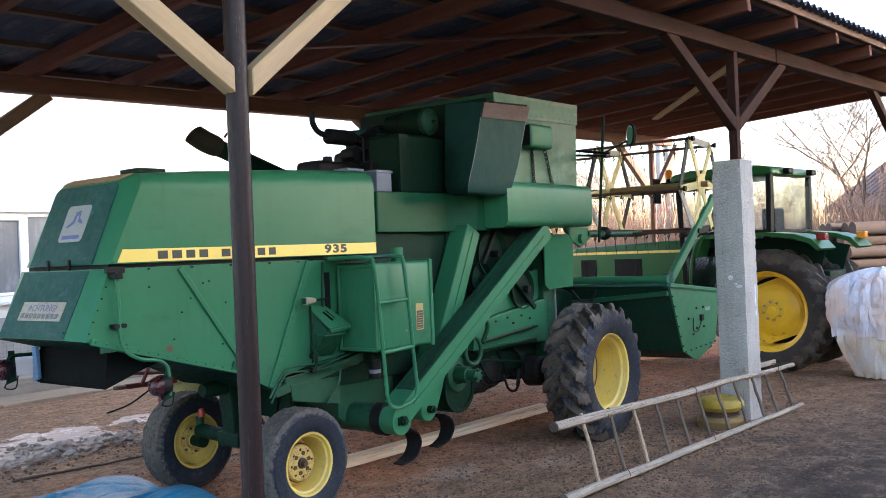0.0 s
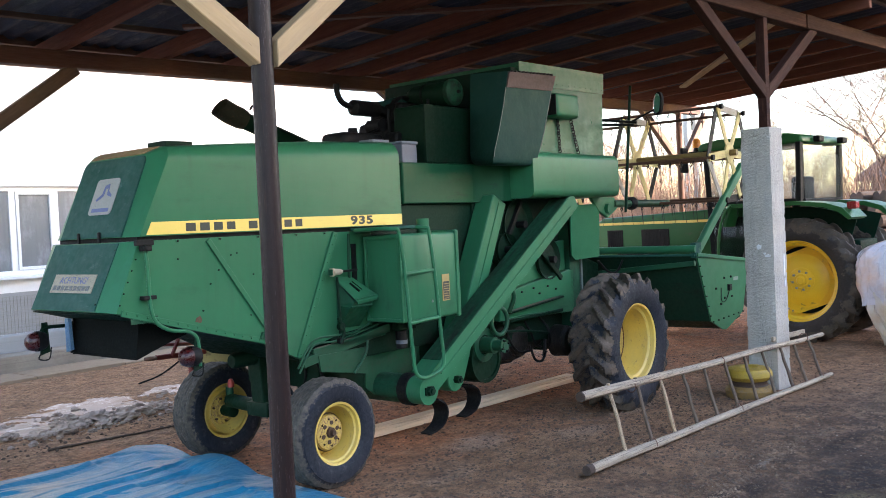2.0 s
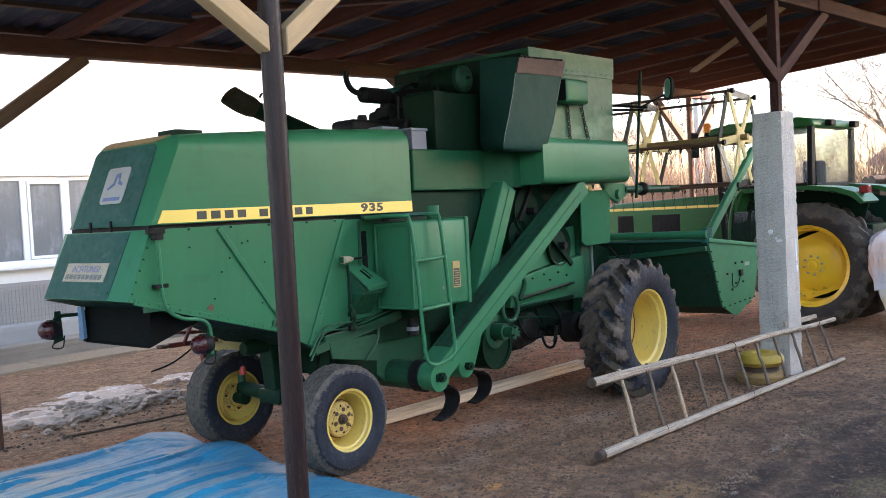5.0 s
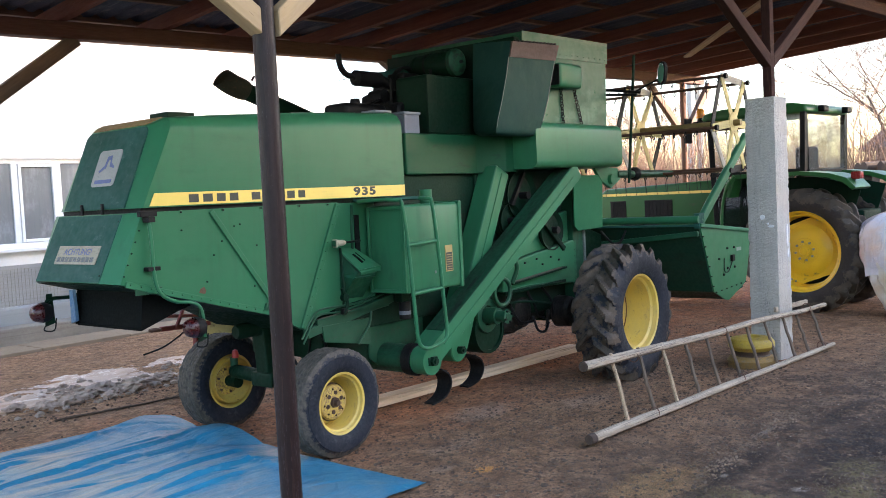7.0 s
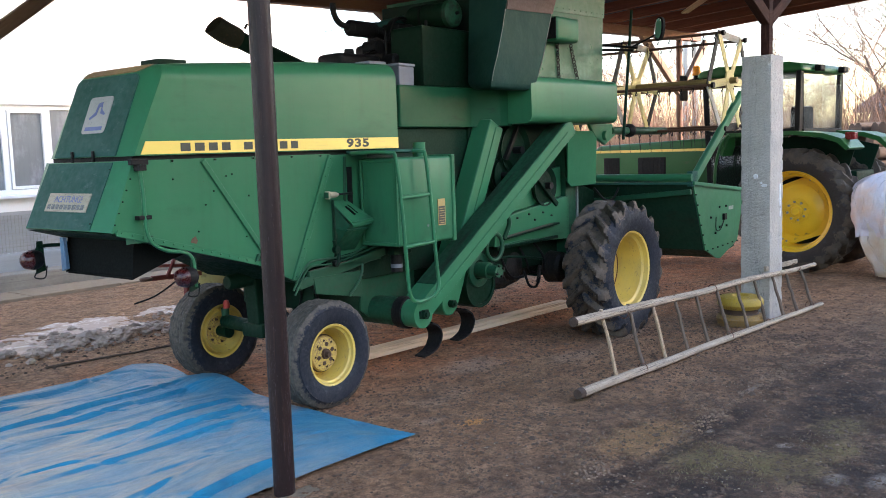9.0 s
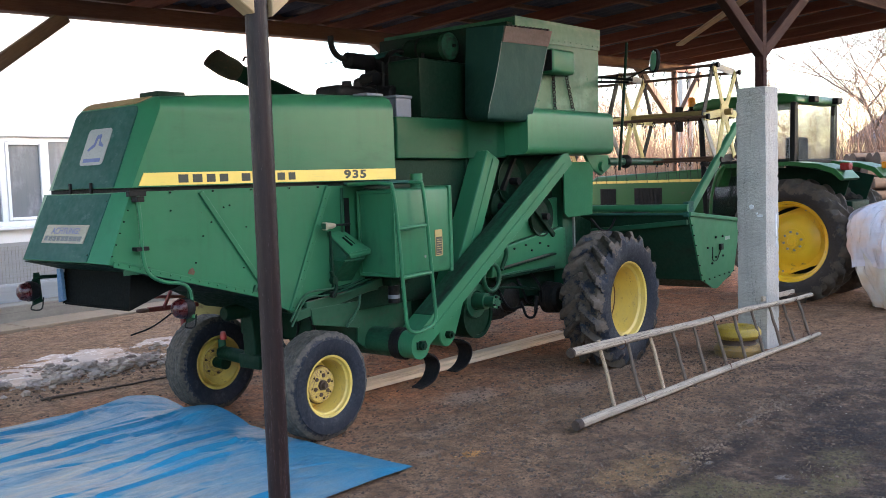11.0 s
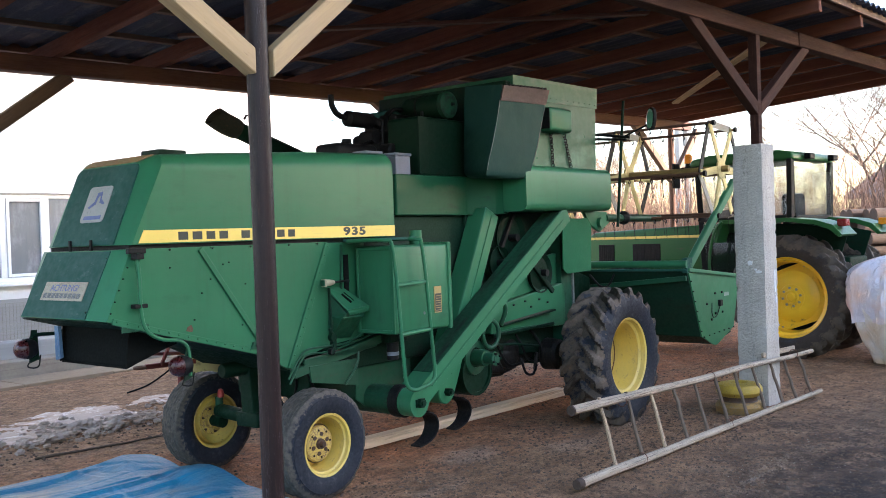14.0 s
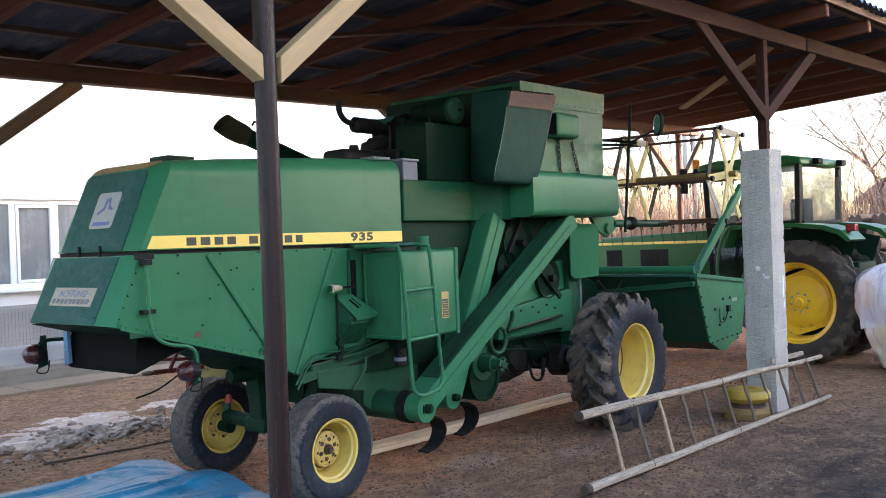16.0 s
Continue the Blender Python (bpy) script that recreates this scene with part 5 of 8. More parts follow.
# details of the lower body
for y, pts, lamp in ((-0.57, [(-1.20, -0.545, 1.80), (-1.195, -0.56, 1.62), (-1.195, -0.565, 1.42), (-1.165, -0.57, 1.30), (-1.06, -0.57, 1.235), (-0.93, -0.57, 1.21), (-0.87, -0.57, 1.15), (-0.86, -0.57, 0.98)], (-0.94, 1.05)),
                     (0.45, [(-1.10, 0.42, 1.30), (-1.18, 0.45, 1.25), (-1.34, 0.45, 1.25), (-1.385, 0.45, 1.21), (-1.38, 0.45, 1.10)], (-1.425, 1.165))):
    arm = part("lamp_arm", pipe(B(), pts, 0.0125, 8, 4), GREEN if y < 0 else GREEN_DARK, combine, "bent green lamp bracket", 50)
    lx, lz = lamp
    lm = part("tail_lamp", lathe(B(), [(0, -0.065), (0.030, -0.061), (0.052, -0.045), (0.064, -0.01), (0.066, 0.02), (0, 0.02)], "x", (lx, y, lz), 20), LENS_RED, combine, "round dark red tail lamp", 40)
    part("lamp_shell", lathe(B(), [(0.068, 0.0), (0.069, 0.03), (0.052, 0.07), (0, 0.08)], "x", (lx, y, lz), 20), BLACK, lm, "", 40)
    part("lamp_plate", prism(B(), [(lx + 0.03, lz - 0.10), (lx + 0.10, lz - 0.08), (lx + 0.09, lz + 0.12), (lx + 0.05, lz + 0.12)], "y", y - 0.004, y + 0.004), GREEN_DARK, arm)
    part("lamp_cable", pipe(B(), [(lx + 0.05, y, lz - 0.07), (lx + 0.02, y, lz - 0.12), (lx + 0.09, y, lz - 0.13), (lx + 0.11, y, lz - 0.05)], 0.005, 6, 5), BLACK, arm, "", 50)
for x0, x1, y0, z0, z1 in ((-1.26, -1.14, -0.56, 1.775, 1.81), (-1.225, -1.175, -0.59, 1.74, 1.775), (-1.24, -1.15, -0.575, 1.44, 1.465)):
    part("bracket_clamp", box(B(), x0, x1, y0, -0.522, z0, z1, 0.004), BLACK, body)
part("bracket_strap", box(B(), -1.31, -1.12, -0.528, -0.522, 1.295, 1.335, 0.002), GREEN_MID, body)
rnd = random.Random(5)
bm = B()
rivets(bm, (-1.295, -0.375, 1.75), (-1.45, -0.375, 1.43), 2, 0.008, (-0.8, 0, 0.5))
rivets(bm, (-1.17, -0.523, 1.76), (-1.17, -0.523, 1.40), 5, 0.007)
rivets(bm, (-1.22, -0.523, 1.76), (-1.375, -0.523, 1.42), 6, 0.006)
for k in range(10):
    x, z = rnd.uniform(-1.2, -0.3), rnd.uniform(1.2, 1.72)
    if z > 1.22 - 0.26 * (x + 1.2) + 0.1:
        cyl(bm, (x, -0.521, z), (x, -0.528, z), 0.007, 0.005, 8)
tagged(part("bolt_row", bm, GREEN_DARK, body), kind="stuff")
hb = part("corner_bracket", prism(B(), [(-0.33, 1.085), (-0.17, 1.05), (-0.17, 1.075), (-0.22, 1.13), (-0.31, 1.13)], "y", -0.545, -0.523, 0.004), GREEN_MID, combine, "small bolted corner bracket")
for x, z in ((-0.29, 1.105), (-0.23, 1.10), (-0.19, 1.068)):
    part("bolt", cyl(B(), (x, -0.545, z), (x, -0.558, z), 0.010, 0.009, 6), BLACK, hb)
for x in (-0.95, -0.62, -0.30, 0.05, 0.33):
    sc = part("hinge_tab", box(B(), x - 0.012, x + 0.012, -0.529, -0.523, 1.782, 1.803, 0.003), GREEN, combine, "small hinge tab under the hood")
    part("bolt", cyl(B(), (x, -0.529, 1.792), (x, -0.536, 1.792), 0.007, 0.006, 6), BLACK, sc)
part("rust_patch", prism(B(), [(-0.845, 1.262), (-0.80, 1.25), (-0.79, 1.27), (-0.805, 1.30), (-0.835, 1.285)], "y", -0.5235, -0.5215), RUST, body, "patch of brown rust")
for x, y in ((-1.215, 0.12), (-1.215, -0.13), (-1.1, -0.36)):
    part("hood_latch", box(B(), x - 0.05, x - 0.035, y - 0.01, y + 0.01, 1.80, 1.87, 0.003), BLACK, hood)
# rear decals
def on_slope(x0, z0, x1, z1, y, f, up=0.004):
    """A frame that lies on a slanted rear panel: u runs to the right of a viewer behind, v up the slope."""
    a, b = Vector((x0, 0, z0)), Vector((x1, 0, z1))
    v = (b - a).normalized()
    u = Vector((0, -1, 0))
    n = u.cross(v)
    m = Matrix((u, v, n)).transposed().to_4x4()
    m.translation = a.lerp(b, f) + Vector((0, y, 0)) + n * up
    return m


upm = on_slope(-1.246, 1.835, -1.03, 2.355, -0.02, 0.51, 0.0045)
pts = []
for cx, cy, a0 in ((0.107, 0.098, 0), (-0.107, 0.098, 90), (-0.107, -0.098, 180), (0.107, -0.098, 270)):
    pts += [(cx + 0.03 * math.cos(radians(a0 + 18 * k)), cy + 0.03 * math.sin(radians(a0 + 18 * k))) for k in range(6)]
dec = part("emblem_plate", prism(B(), pts, "z", -0.003, 0.002), DECAL_WHITE, combine, "white plate with a plain blue emblem", False, upm)
part("emblem_shape", prism(B(), [(-0.075, -0.03), (-0.01, 0.0), (0.0, 0.055), (0.025, 0.06), (0.03, 0.01), (0.085, -0.005), (0.085, 0.01), (0.04, 0.04), (0.03, 0.09), (-0.02, 0.08), (-0.03, 0.02), (-0.09, -0.02)], "z", 0.001, 0.0035), INK_BLUE, dec)
part("emblem_bar", box(B(), -0.10, 0.10, -0.108, -0.082, 0.001, 0.0035), INK_BLUE, dec)
lom = on_slope(-1.475, 1.39, -1.28, 1.795, -0.03, 0.395, -0.001)
pla = part("warning_plate", box(B(), -0.25, 0.25, -0.06, 0.065, -0.003, 0.002), PLATE_AGED, combine, "worn yellowed white warning plate", False, lom)
text_mesh("warning_word", "ACHTUNG!", 0.062, INK_BLUE, pla, pose(0.0, 0.022, 0.0025), 0.0008, 1.0, 0.33)
bm = B()
for k in range(9):
    box(bm, -0.225 + 0.05 * k, -0.185 + 0.05 * k, -0.045, -0.012, 0.001, 0.0032)
part("text_bar", bm, INK_GREY, pla)
# slotted bracket, knob, rods and plates under the trapezoid edge
bm = cyl(B(), (0.325, -0.60, 1.50), (0.395, -0.60, 1.50), 0.027, 0.022, 16)
cyl(bm, (0.395, -0.60, 1.50), (0.42, -0.60, 1.50), 0.022, 0.014, 16)
box(bm, 0.311, 0.326, -0.622, -0.578, 1.470, 1.530, 0.004)
part("reflector_knob", bm, PLASTIC_WHITE, combine, "soiled white plastic knob", 40)
part("knob_rod", pipe(B(), [(0.33, -0.6, 1.5), (0.62, -0.56, 1.5)], 0.009), BLACK, combine)
part("knob_flange", box(B(), 0.30, 0.310, -0.622, -0.578, 1.478, 1.522, 0.004), GREEN_MID, combine)
bm = loft(B(), [[(0.44, -0.52, 1.07), (0.66, -0.52, 1.06), (0.66, -0.505, 1.06), (0.44, -0.505, 1.07)],
                [(0.45, -0.645, 1.225), (0.67, -0.645, 1.225), (0.66, -0.505, 1.24), (0.44, -0.505, 1.24)],
                [(0.49, -0.648, 1.262), (0.71, -0.648, 1.272), (0.60, -0.505, 1.425), (0.45, -0.505, 1.43)]])
sb = part("slotted_bracket", bm, GREEN_MID, combine, "green slotted step bracket")
plate = [Vector(p) for p in ((0.43, -0.50, 1.458), (0.605, -0.50, 1.452), (0.725, -0.665, 1.302), (0.495, -0.665, 1.286))]
part("step_plate", loft(B(), [[p - Vector((0, 0.012, 0.02)) for p in plate], plate]), GREEN, sb, "green sloping step plate")
part("plate_lip", prism(B(), [(0.495, 1.288), (0.725, 1.304), (0.72, 1.262), (0.50, 1.246)], "y", -0.672, -0.664, 0.002), GREEN, sb)
part("bracket_lip", pipe(B(), [(0.45, -0.652, 1.228), (0.67, -0.652, 1.228), (0.67, -0.52, 1.235)], 0.008, 8), GREEN_MID, sb)
mid, down = sum(plate, Vector()) / 4, ((plate[2] + plate[3]) - (plate[0] + plate[1])).normalized()
across = (plate[1] - plate[0] + plate[2] - plate[3]).normalized()
up = across.cross(-down).normalized()
up = up if up.z > 0 else -up
sm = Matrix((down, up.cross(down), up)).transposed().to_4x4()
sm.translation = mid
for y0, y1 in ((-0.022, 0.004), (0.022, 0.034)):
    part("slot", box(B(), -0.045, 0.055, y0, y1, -0.004, 0.004, 0.001), HOLLOW_DARK, sb, "", False, sm)
part("clamp_rod", pipe(B(), [(0.385, -0.58, 1.46), (0.40, -0.58, 1.10), (0.37, -0.59, 0.96)], 0.010, 8), GREEN_DARK, combine, "", 50)
part("rod_clamp", lathe(B(), [(0, -0.02), (0.03, -0.018), (0.03, 0.018), (0, 0.02)], "y", (0.385, -0.60, 1.09), 12), GREEN_DARK, combine, "", 40)
part("rod_clamp", lathe(B(), [(0, -0.02), (0.024, -0.018), (0.024, 0.018), (0, 0.02)], "y", (0.37, -0.60, 0.985), 12), BLACK, combine, "", 40)
part("side_gap", box(B(), 0.62, 0.67, -0.512, -0.471, 1.30, 1.70), BLACK, combine)
for pts, r, mt in (([(-0.06, -0.6, 0.84), (0.05, -0.6, 0.98), (0.14, -0.6, 1.03), (0.36, -0.6, 1.03), (0.60, -0.58, 1.04), (0.95, -0.56, 1.16)], 0.008, GREEN_MID),
                   ([(-0.03, -0.58, 0.80), (0.07, -0.58, 0.94), (0.16, -0.58, 0.99), (0.40, -0.58, 0.99), (0.95, -0.56, 1.08)], 0.008, GREEN_MID),
                   ([(0.36, -0.60, 1.16), (0.40, -0.61, 1.05), (0.36, -0.61, 0.97)], 0.014, GREEN_DARK), ([(0.66, -0.6, 0.95), (0.62, -0.61, 0.85), (0.50, -0.6, 0.72)], 0.010, GREEN_MID),
                   ([(0.05, -0.3, 0.75), (0.02, -0.45, 0.62), (0.10, -0.5, 0.50), (0.05, -0.42, 0.42)], 0.012, BLACK), ([(2.85, -0.62, 0.62), (2.90, -0.64, 0.48), (3.02, -0.64, 0.45), (3.12, -0.62, 0.52)], 0.013, BLACK)):
    part("control_rod", pipe(B(), pts, r, 8, 5), mt, combine, "", 50)
part("frame_rail", beam(B(), (0.02, -0.55, 0.86), (0.95, -0.55, 1.02), 0.05, 0.07, 0.006), GREEN_MID, combine)
part("frame_rail", beam(B(), (0.12, -0.56, 0.93), (0.90, -0.56, 0.985), 0.03, 0.045, 0.006), GREEN_MID, combine)
part("rail_dirt", beam(B(), (0.14, -0.562, 0.955), (0.88, -0.562, 1.008), 0.012, 0.006, 0.002), TYRE_DUST, combine, "dirt lying on the frame rail")
part("sieve_plate", prism(B(), [(0.16, 0.90), (0.66, 0.90), (0.66, 0.69), (0.18, 0.78)], "y", -0.58, -0.565, 0.003), GREEN_MID, combine)
part("sieve_plate", prism(B(), [(0.80, 0.98), (1.45, 1.0), (1.45, 0.42), (0.93, 0.44), (0.78, 0.55)], "y", -0.435, -0.42, 0.003), GREEN_MID, combine)
part("filter_block", box(B(), 0.98, 1.20, -0.64, -0.56, 0.98, 1.12, 0.01), GREEN_DARK, combine)
flt = part("oil_filter", cyl(B(), (1.05, -0.60, 0.84), (1.05, -0.60, 0.98), 0.048, 0.048, 18), BLACK, combine, "black oil filter can", 40)
part("filter_band", cyl(B(), (1.05, -0.60, 0.875), (1.05, -0.60, 0.905), 0.0495, 0.0495, 18), PLASTIC_DIM, flt, "pale printed band", 40)
# drives behind the elevator
bm = cyl(B(), (2.02, -0.70, 0.62), (2.02, 0.3, 0.62), 0.215, 0.215, 32)
dr = part("variator_drum", bm, GREEN_DARK, combine, "", 40)
part("drum_rim", lathe(B(), [(0.185, -0.02), (0.215, -0.02), (0.215, 0.02), (0.185, 0.02)], "y", (2.02, -0.70, 0.62), 32, True), GREEN_DARK, dr, "", 40)
bm = cyl(B(), (1.99, -0.84, 0.745), (1.99, -0.6, 0.745), 0.072, 0.072, 22)
cyl(bm, (1.99, -0.93, 0.745), (1.99, -0.83, 0.745), 0.05, 0.05, 16)
part("drive_hub", bm, GREEN_MID, combine, "", 40)
fl = part("drive_flange", lathe(B(), [(0, -0.01), (0.03, -0.01), (0.035, -0.004), (0.062, -0.004), (0.064, 0.012), (0, 0.012)], "y", (1.99, -0.94, 0.745), 8), GREEN_MID, combine, "", 30)
for k in range(4):
    a = math.pi / 2 * k + 0.4
    c = Vector((1.99 + 0.05 * math.cos(a), -0.945, 0.745 + 0.05 * math.sin(a)))
    part("bolt", cyl(B(), c, c - Vector((0, 0.018, 0)), 0.010, 0.010, 6), BLACK, fl)
part("hub_plate", lathe(B(), [(0.09, 0.0), (0.15, 0.0), (0.155, 0.02), (0.09, 0.02)], "y", (1.99, -0.73, 0.745), 28, True), GREEN_MID, combine, "", 40)
part("hose_loop", lathe(B(), [(0.12 + 0.02 * math.cos(q), 0.02 * math.sin(q)) for q in [math.pi / 4 * j for j in range(8)]], "y", (2.18, -0.76, 0.93), 24, True), GREEN_MID, combine, "", 50)
for (x, z, r), nm in (((3.25, 1.42, 0.20), "belt_pulley"), ((2.75, 1.78, 0.24), "belt_pulley"), ((2.55, 1.55, 0.16), "belt_pulley")):
    part(nm, lathe(B(), [(0.03, -0.03), (r * 0.8, -0.02), (r, -0.05), (r, -0.035), (r * 0.86, 0.0), (r, 0.035), (r, 0.05), (0.03, 0.03)], "y", (x, -0.58, z), 32), GREEN_DARK, combine, "", 35)
    part("pulley_shaft", cyl(B(), (x, -0.70, z), (x, -0.5, z), 0.035, 0.035, 14), BLACK, combine, "", 40)
part("drive_belt", prism(B(), [(2.56, 1.70), (2.78, 2.0), (2.81, 1.99), (2.60, 1.69)], "y", -0.64, -0.60), BLACK, combine)
ap = part("axle_housing", prism(B(), [(2.42, 1.15), (3.70, 1.30), (3.70, 0.86), (2.38, 0.90)], "y", -0.62, -0.50, 0.01), GREEN, combine, "green drive housing with bolts")
part("housing_sheet", prism(B(), [(2.44, 1.155), (3.62, 1.30), (3.62, 1.60), (2.75, 1.48)], "y", -0.575, -0.52, 0.006), GREEN, combine, "dusty green drive sheet")
part("housing_ledge", beam(B(), (2.45, -0.66, 0.97), (3.40, -0.66, 1.04), 0.06, 0.018, 0.004), GREEN_DARK, ap)
part("ledge_dirt", beam(B(), (2.5, -0.665, 0.986), (3.3, -0.665, 1.045), 0.045, 0.005, 0.002), TYRE_DUST, ap, "dirt and chaff lying on the ledge")
part("housing_rib", beam(B(), (3.05, -0.63, 1.55), (3.45, -0.63, 1.22), 0.03, 0.05, 0.004), GREEN_DARK, ap)
bm = B()
for x, z in ((2.75, 1.14), (2.95, 1.16), (3.05, 1.10), (3.2, 1.16), (2.6, 1.05), (3.35, 1.12)):
    cyl(bm, (x, -0.62, z), (x, -0.634, z), 0.011, 0.010, 6)
tagged(part("bolt_row", bm, BLACK, ap), kind="stuff")
part("hand_lever", pipe(B(), [(2.45, -0.68, 0.98), (2.48, -0.72, 1.12), (2.42, -0.72, 1.24)], 0.022, 8, 4), GREEN_MID, combine, "", 50)
part("latch_rod", pipe(B(), [(2.35, -0.74, 0.93), (2.60, -0.74, 0.94), (2.95, -0.74, 0.93)], 0.007, 8), GREEN_MID, combine, "", 50)
bm = prism(B(), [(2.52, 0.86), (2.50, 0.60), (2.58, 0.50), (2.80, 0.46), (3.02, 0.49), (3.08, 0.56), (3.34, 0.56), (3.36, 0.86)], "y", -0.46, 0.50, 0.035, 3)
gbx = part("gearbox", bm, GREASE, combine, "oily black gearbox", 35)
part("gear_cover", lathe(B(), [(0, -0.05), (0.10, -0.05), (0.14, -0.03), (0.15, 0.0), (0.17, 0.0), (0.17, 0.02), (0, 0.02)], "y", (2.86, -0.47, 0.66), 28), GREASE, gbx, "", 40)
for k in range(8):
    q = math.pi / 4 * k + 0.2
    part("bolt", cyl(B(), (2.86 + 0.157 * math.cos(q), -0.47, 0.66 + 0.157 * math.sin(q)), (2.86 + 0.157 * math.cos(q), -0.487, 0.66 + 0.157 * math.sin(q)), 0.010, 0.009, 6), RUST_DARK, gbx)
part("sump", prism(B(), [(2.66, 0.50), (2.70, 0.43), (2.96, 0.42), (3.00, 0.50)], "y", -0.34, 0.2, 0.02, 2), GREASE, gbx)
part("final_drive", lathe(B(), [(0, -0.09), (0.12, -0.09), (0.15, -0.06), (0.16, 0.08), (0, 0.08)], "y", (3.38, -0.66, 0.60), 26), GREASE, gbx, "black final drive housing", 40)
part("brake_lever", beam(B(), (3.12, -0.60, 0.47), (3.16, -0.60, 0.64), 0.03, 0.035, 0.006), GREASE, gbx)
part("drawn_rod", pipe(B(), [(2.30, -0.56, 0.80), (2.75, -0.60, 0.77), (3.20, -0.62, 0.70)], 0.012, 8, 4), GREEN_DARK, gbx, "", 50)
for pts in ([(2.60, -0.50, 0.84), (2.66, -0.54, 0.66), (2.78, -0.54, 0.56), (2.98, -0.54, 0.55)], [(2.95, -0.50, 0.84), (2.97, -0.56, 0.72), (3.04, -0.56, 0.60), (3.14, -0.56, 0.56)], [(3.20, -0.5, 0.86), (3.18, -0.62, 0.74), (3.24, -0.6, 0.56)]):
    part("hose", pipe(B(), pts, 0.013, 8, 4), BLACK, gbx, "", 50)
part("frame_shelf", beam(B(), (2.40, -0.60, 0.885), (3.45, -0.60, 0.90), 0.08, 0.03, 0.006), GREEN_DARK, combine, "dark frame edge above the gearbox")
part("front_frame", box(B(), 3.64, 3.84, -0.62, 0.62, 0.55, 1.95, 0.01), GREEN_MID, combine)
part("frame_edge", box(B(), 3.83, 3.86, -0.64, -0.615, 0.95, 1.45, 0.004), INK_WORN, combine, "worn pale frame edge")
gp = part("shield_plate", prism(B(), [(3.54, 1.95), (4.13, 1.95), (4.09, 1.40), (3.60, 1.39), (3.53, 1.44)], "y", -0.715, -0.70, 0.004), material("matt_green_plate", (0.020, 0.135, 0.058), 0.7, spec=0.15, vary=0.15, bump=0.02), combine)
part("hinge_boss", cyl(B(), (4.28, -0.76, 1.90), (4.28, -0.66, 1.90), 0.055, 0.055, 18), GREEN, combine, "", 40)
part("hinge_arm", prism(B(), [(3.95, 2.03), (4.46, 2.02), (4.52, 1.90), (4.30, 1.80), (4.1, 1.88)], "y", -0.72, -0.68, 0.01), GREEN, combine)
part("lift_rod", pipe(B(), [(4.45, -0.70, 1.95), (5.10, -0.72, 1.945), (5.74, -0.72, 1.94)], 0.042, 12), GREEN_MID, combine, "", 40)
part("rod_knob", lathe(B(), [(0, -0.07), (0.05, -0.06), (0.075, -0.02), (0.075, 0.02), (0.05, 0.06), (0, 0.07)], "x", (4.86, -0.71, 1.95), 20), BLACK, combine, "", 40)

# header
head = thing("cutting_header", YARD, "green grain header with a pale yellow reel, hung on the harvester", "header")
HY, HL = -1.55, 1.55
end = [(4.65, 1.36), (5.35, 1.295), (6.02, 1.22), (5.98, 0.98), (5.86, 0.66), (5.36, 0.505), (5.25, 0.52), (4.95, 0.64)]
for y in (HY, HL - 0.015):
    ep = part("end_plate", prism(B(), end, "y", y, y + 0.015, 0.003), GREEN, head, "green side plate with bolts")
    spots = [(4.70 + 0.046 * k, 1.25 - 0.11 * k, 0.008) for k in range(6)] + [(5.0 + 0.14 * k, 0.63 + 0.005 * k, 0.008) for k in range(7)]
    spots += [(x, z, 0.014) for x, z in ((5.33, 1.08), (5.52, 1.08), (5.33, 0.86), (5.53, 0.86), (5.10, 0.98), (5.22, 0.80))]
    for x, z, r in spots:
        part("bolt", cyl(B(), (x, y, z), (x, y - 0.014, z), r, r * 0.9, 6), BLACK, ep)
    part("bearing_block", box(B(), 5.42, 5.49, y - 0.03, y, 0.93, 1.0, 0.004), BLACK, ep)
    part("grease_line", pipe(B(), [(5.22, y - 0.012, 0.98), (5.22, y - 0.012, 0.84), (5.34, y - 0.012, 0.83), (5.44, y - 0.02, 0.95)], 0.005, 6, 3), BLACK, ep)
    part("worn_sticker", box(B(), 5.60, 5.74, y - 0.002, y - 0.0005, 1.03, 1.07), DECAL_WHITE, ep, "small worn pale sticker")
    part("top_rail", beam(B(), (4.62, y, 1.375), (6.05, y, 1.235), 0.05, 0.04, 0.004), GREEN, ep)
bm = prism(B(), [(4.63, 1.36), (4.66, 1.36), (4.965, 0.655), (5.25, 0.545), (5.8, 0.62), (5.8, 0.60), (5.25, 0.525), (4.945, 0.64)], "y", HY + 0.015, HL - 0.016)
part("trough", bm, GREEN_TROUGH, head, "dirty dark green trough")
part("back_beam", beam(B(), (4.64, HY + 0.02, 1.285), (4.62, 0.3, 1.12), 0.05, 0.055, 0.005), GREEN_MID, head)
part("upper_edge", box(B(), 4.585, 4.64, HY, HL, 1.36, 1.385, 0.004), GREEN_DULL, head)
part("cross_tube", cyl(B(), (4.60, HY - 0.01, 1.435), (4.60, HL, 1.435), 0.04, 0.04, 16), GREEN, head, "", 40)
bm = prism(B(), [(3.6, 0.9), (4.58, 0.72), (4.58, 1.3), (3.6, 1.6)], "y", -0.42, 0.42, 0.02)
part("feeder_house", bm, GREEN_DARK, combine)
part("hydraulic_hose", pipe(B(), [(4.15, -0.66, 1.35), (4.3, -0.7, 1.22), (4.45, -0.72, 1.22), (4.58, -0.72, 1.33)], 0.012, 8, 5), BLACK, combine, "", 50)
part("header_auger", cyl(B(), (5.2, HY + 0.03, 0.86), (5.2, HL - 0.03, 0.86), 0.16, 0.16, 20), GREEN_DARK, head, "", 40)
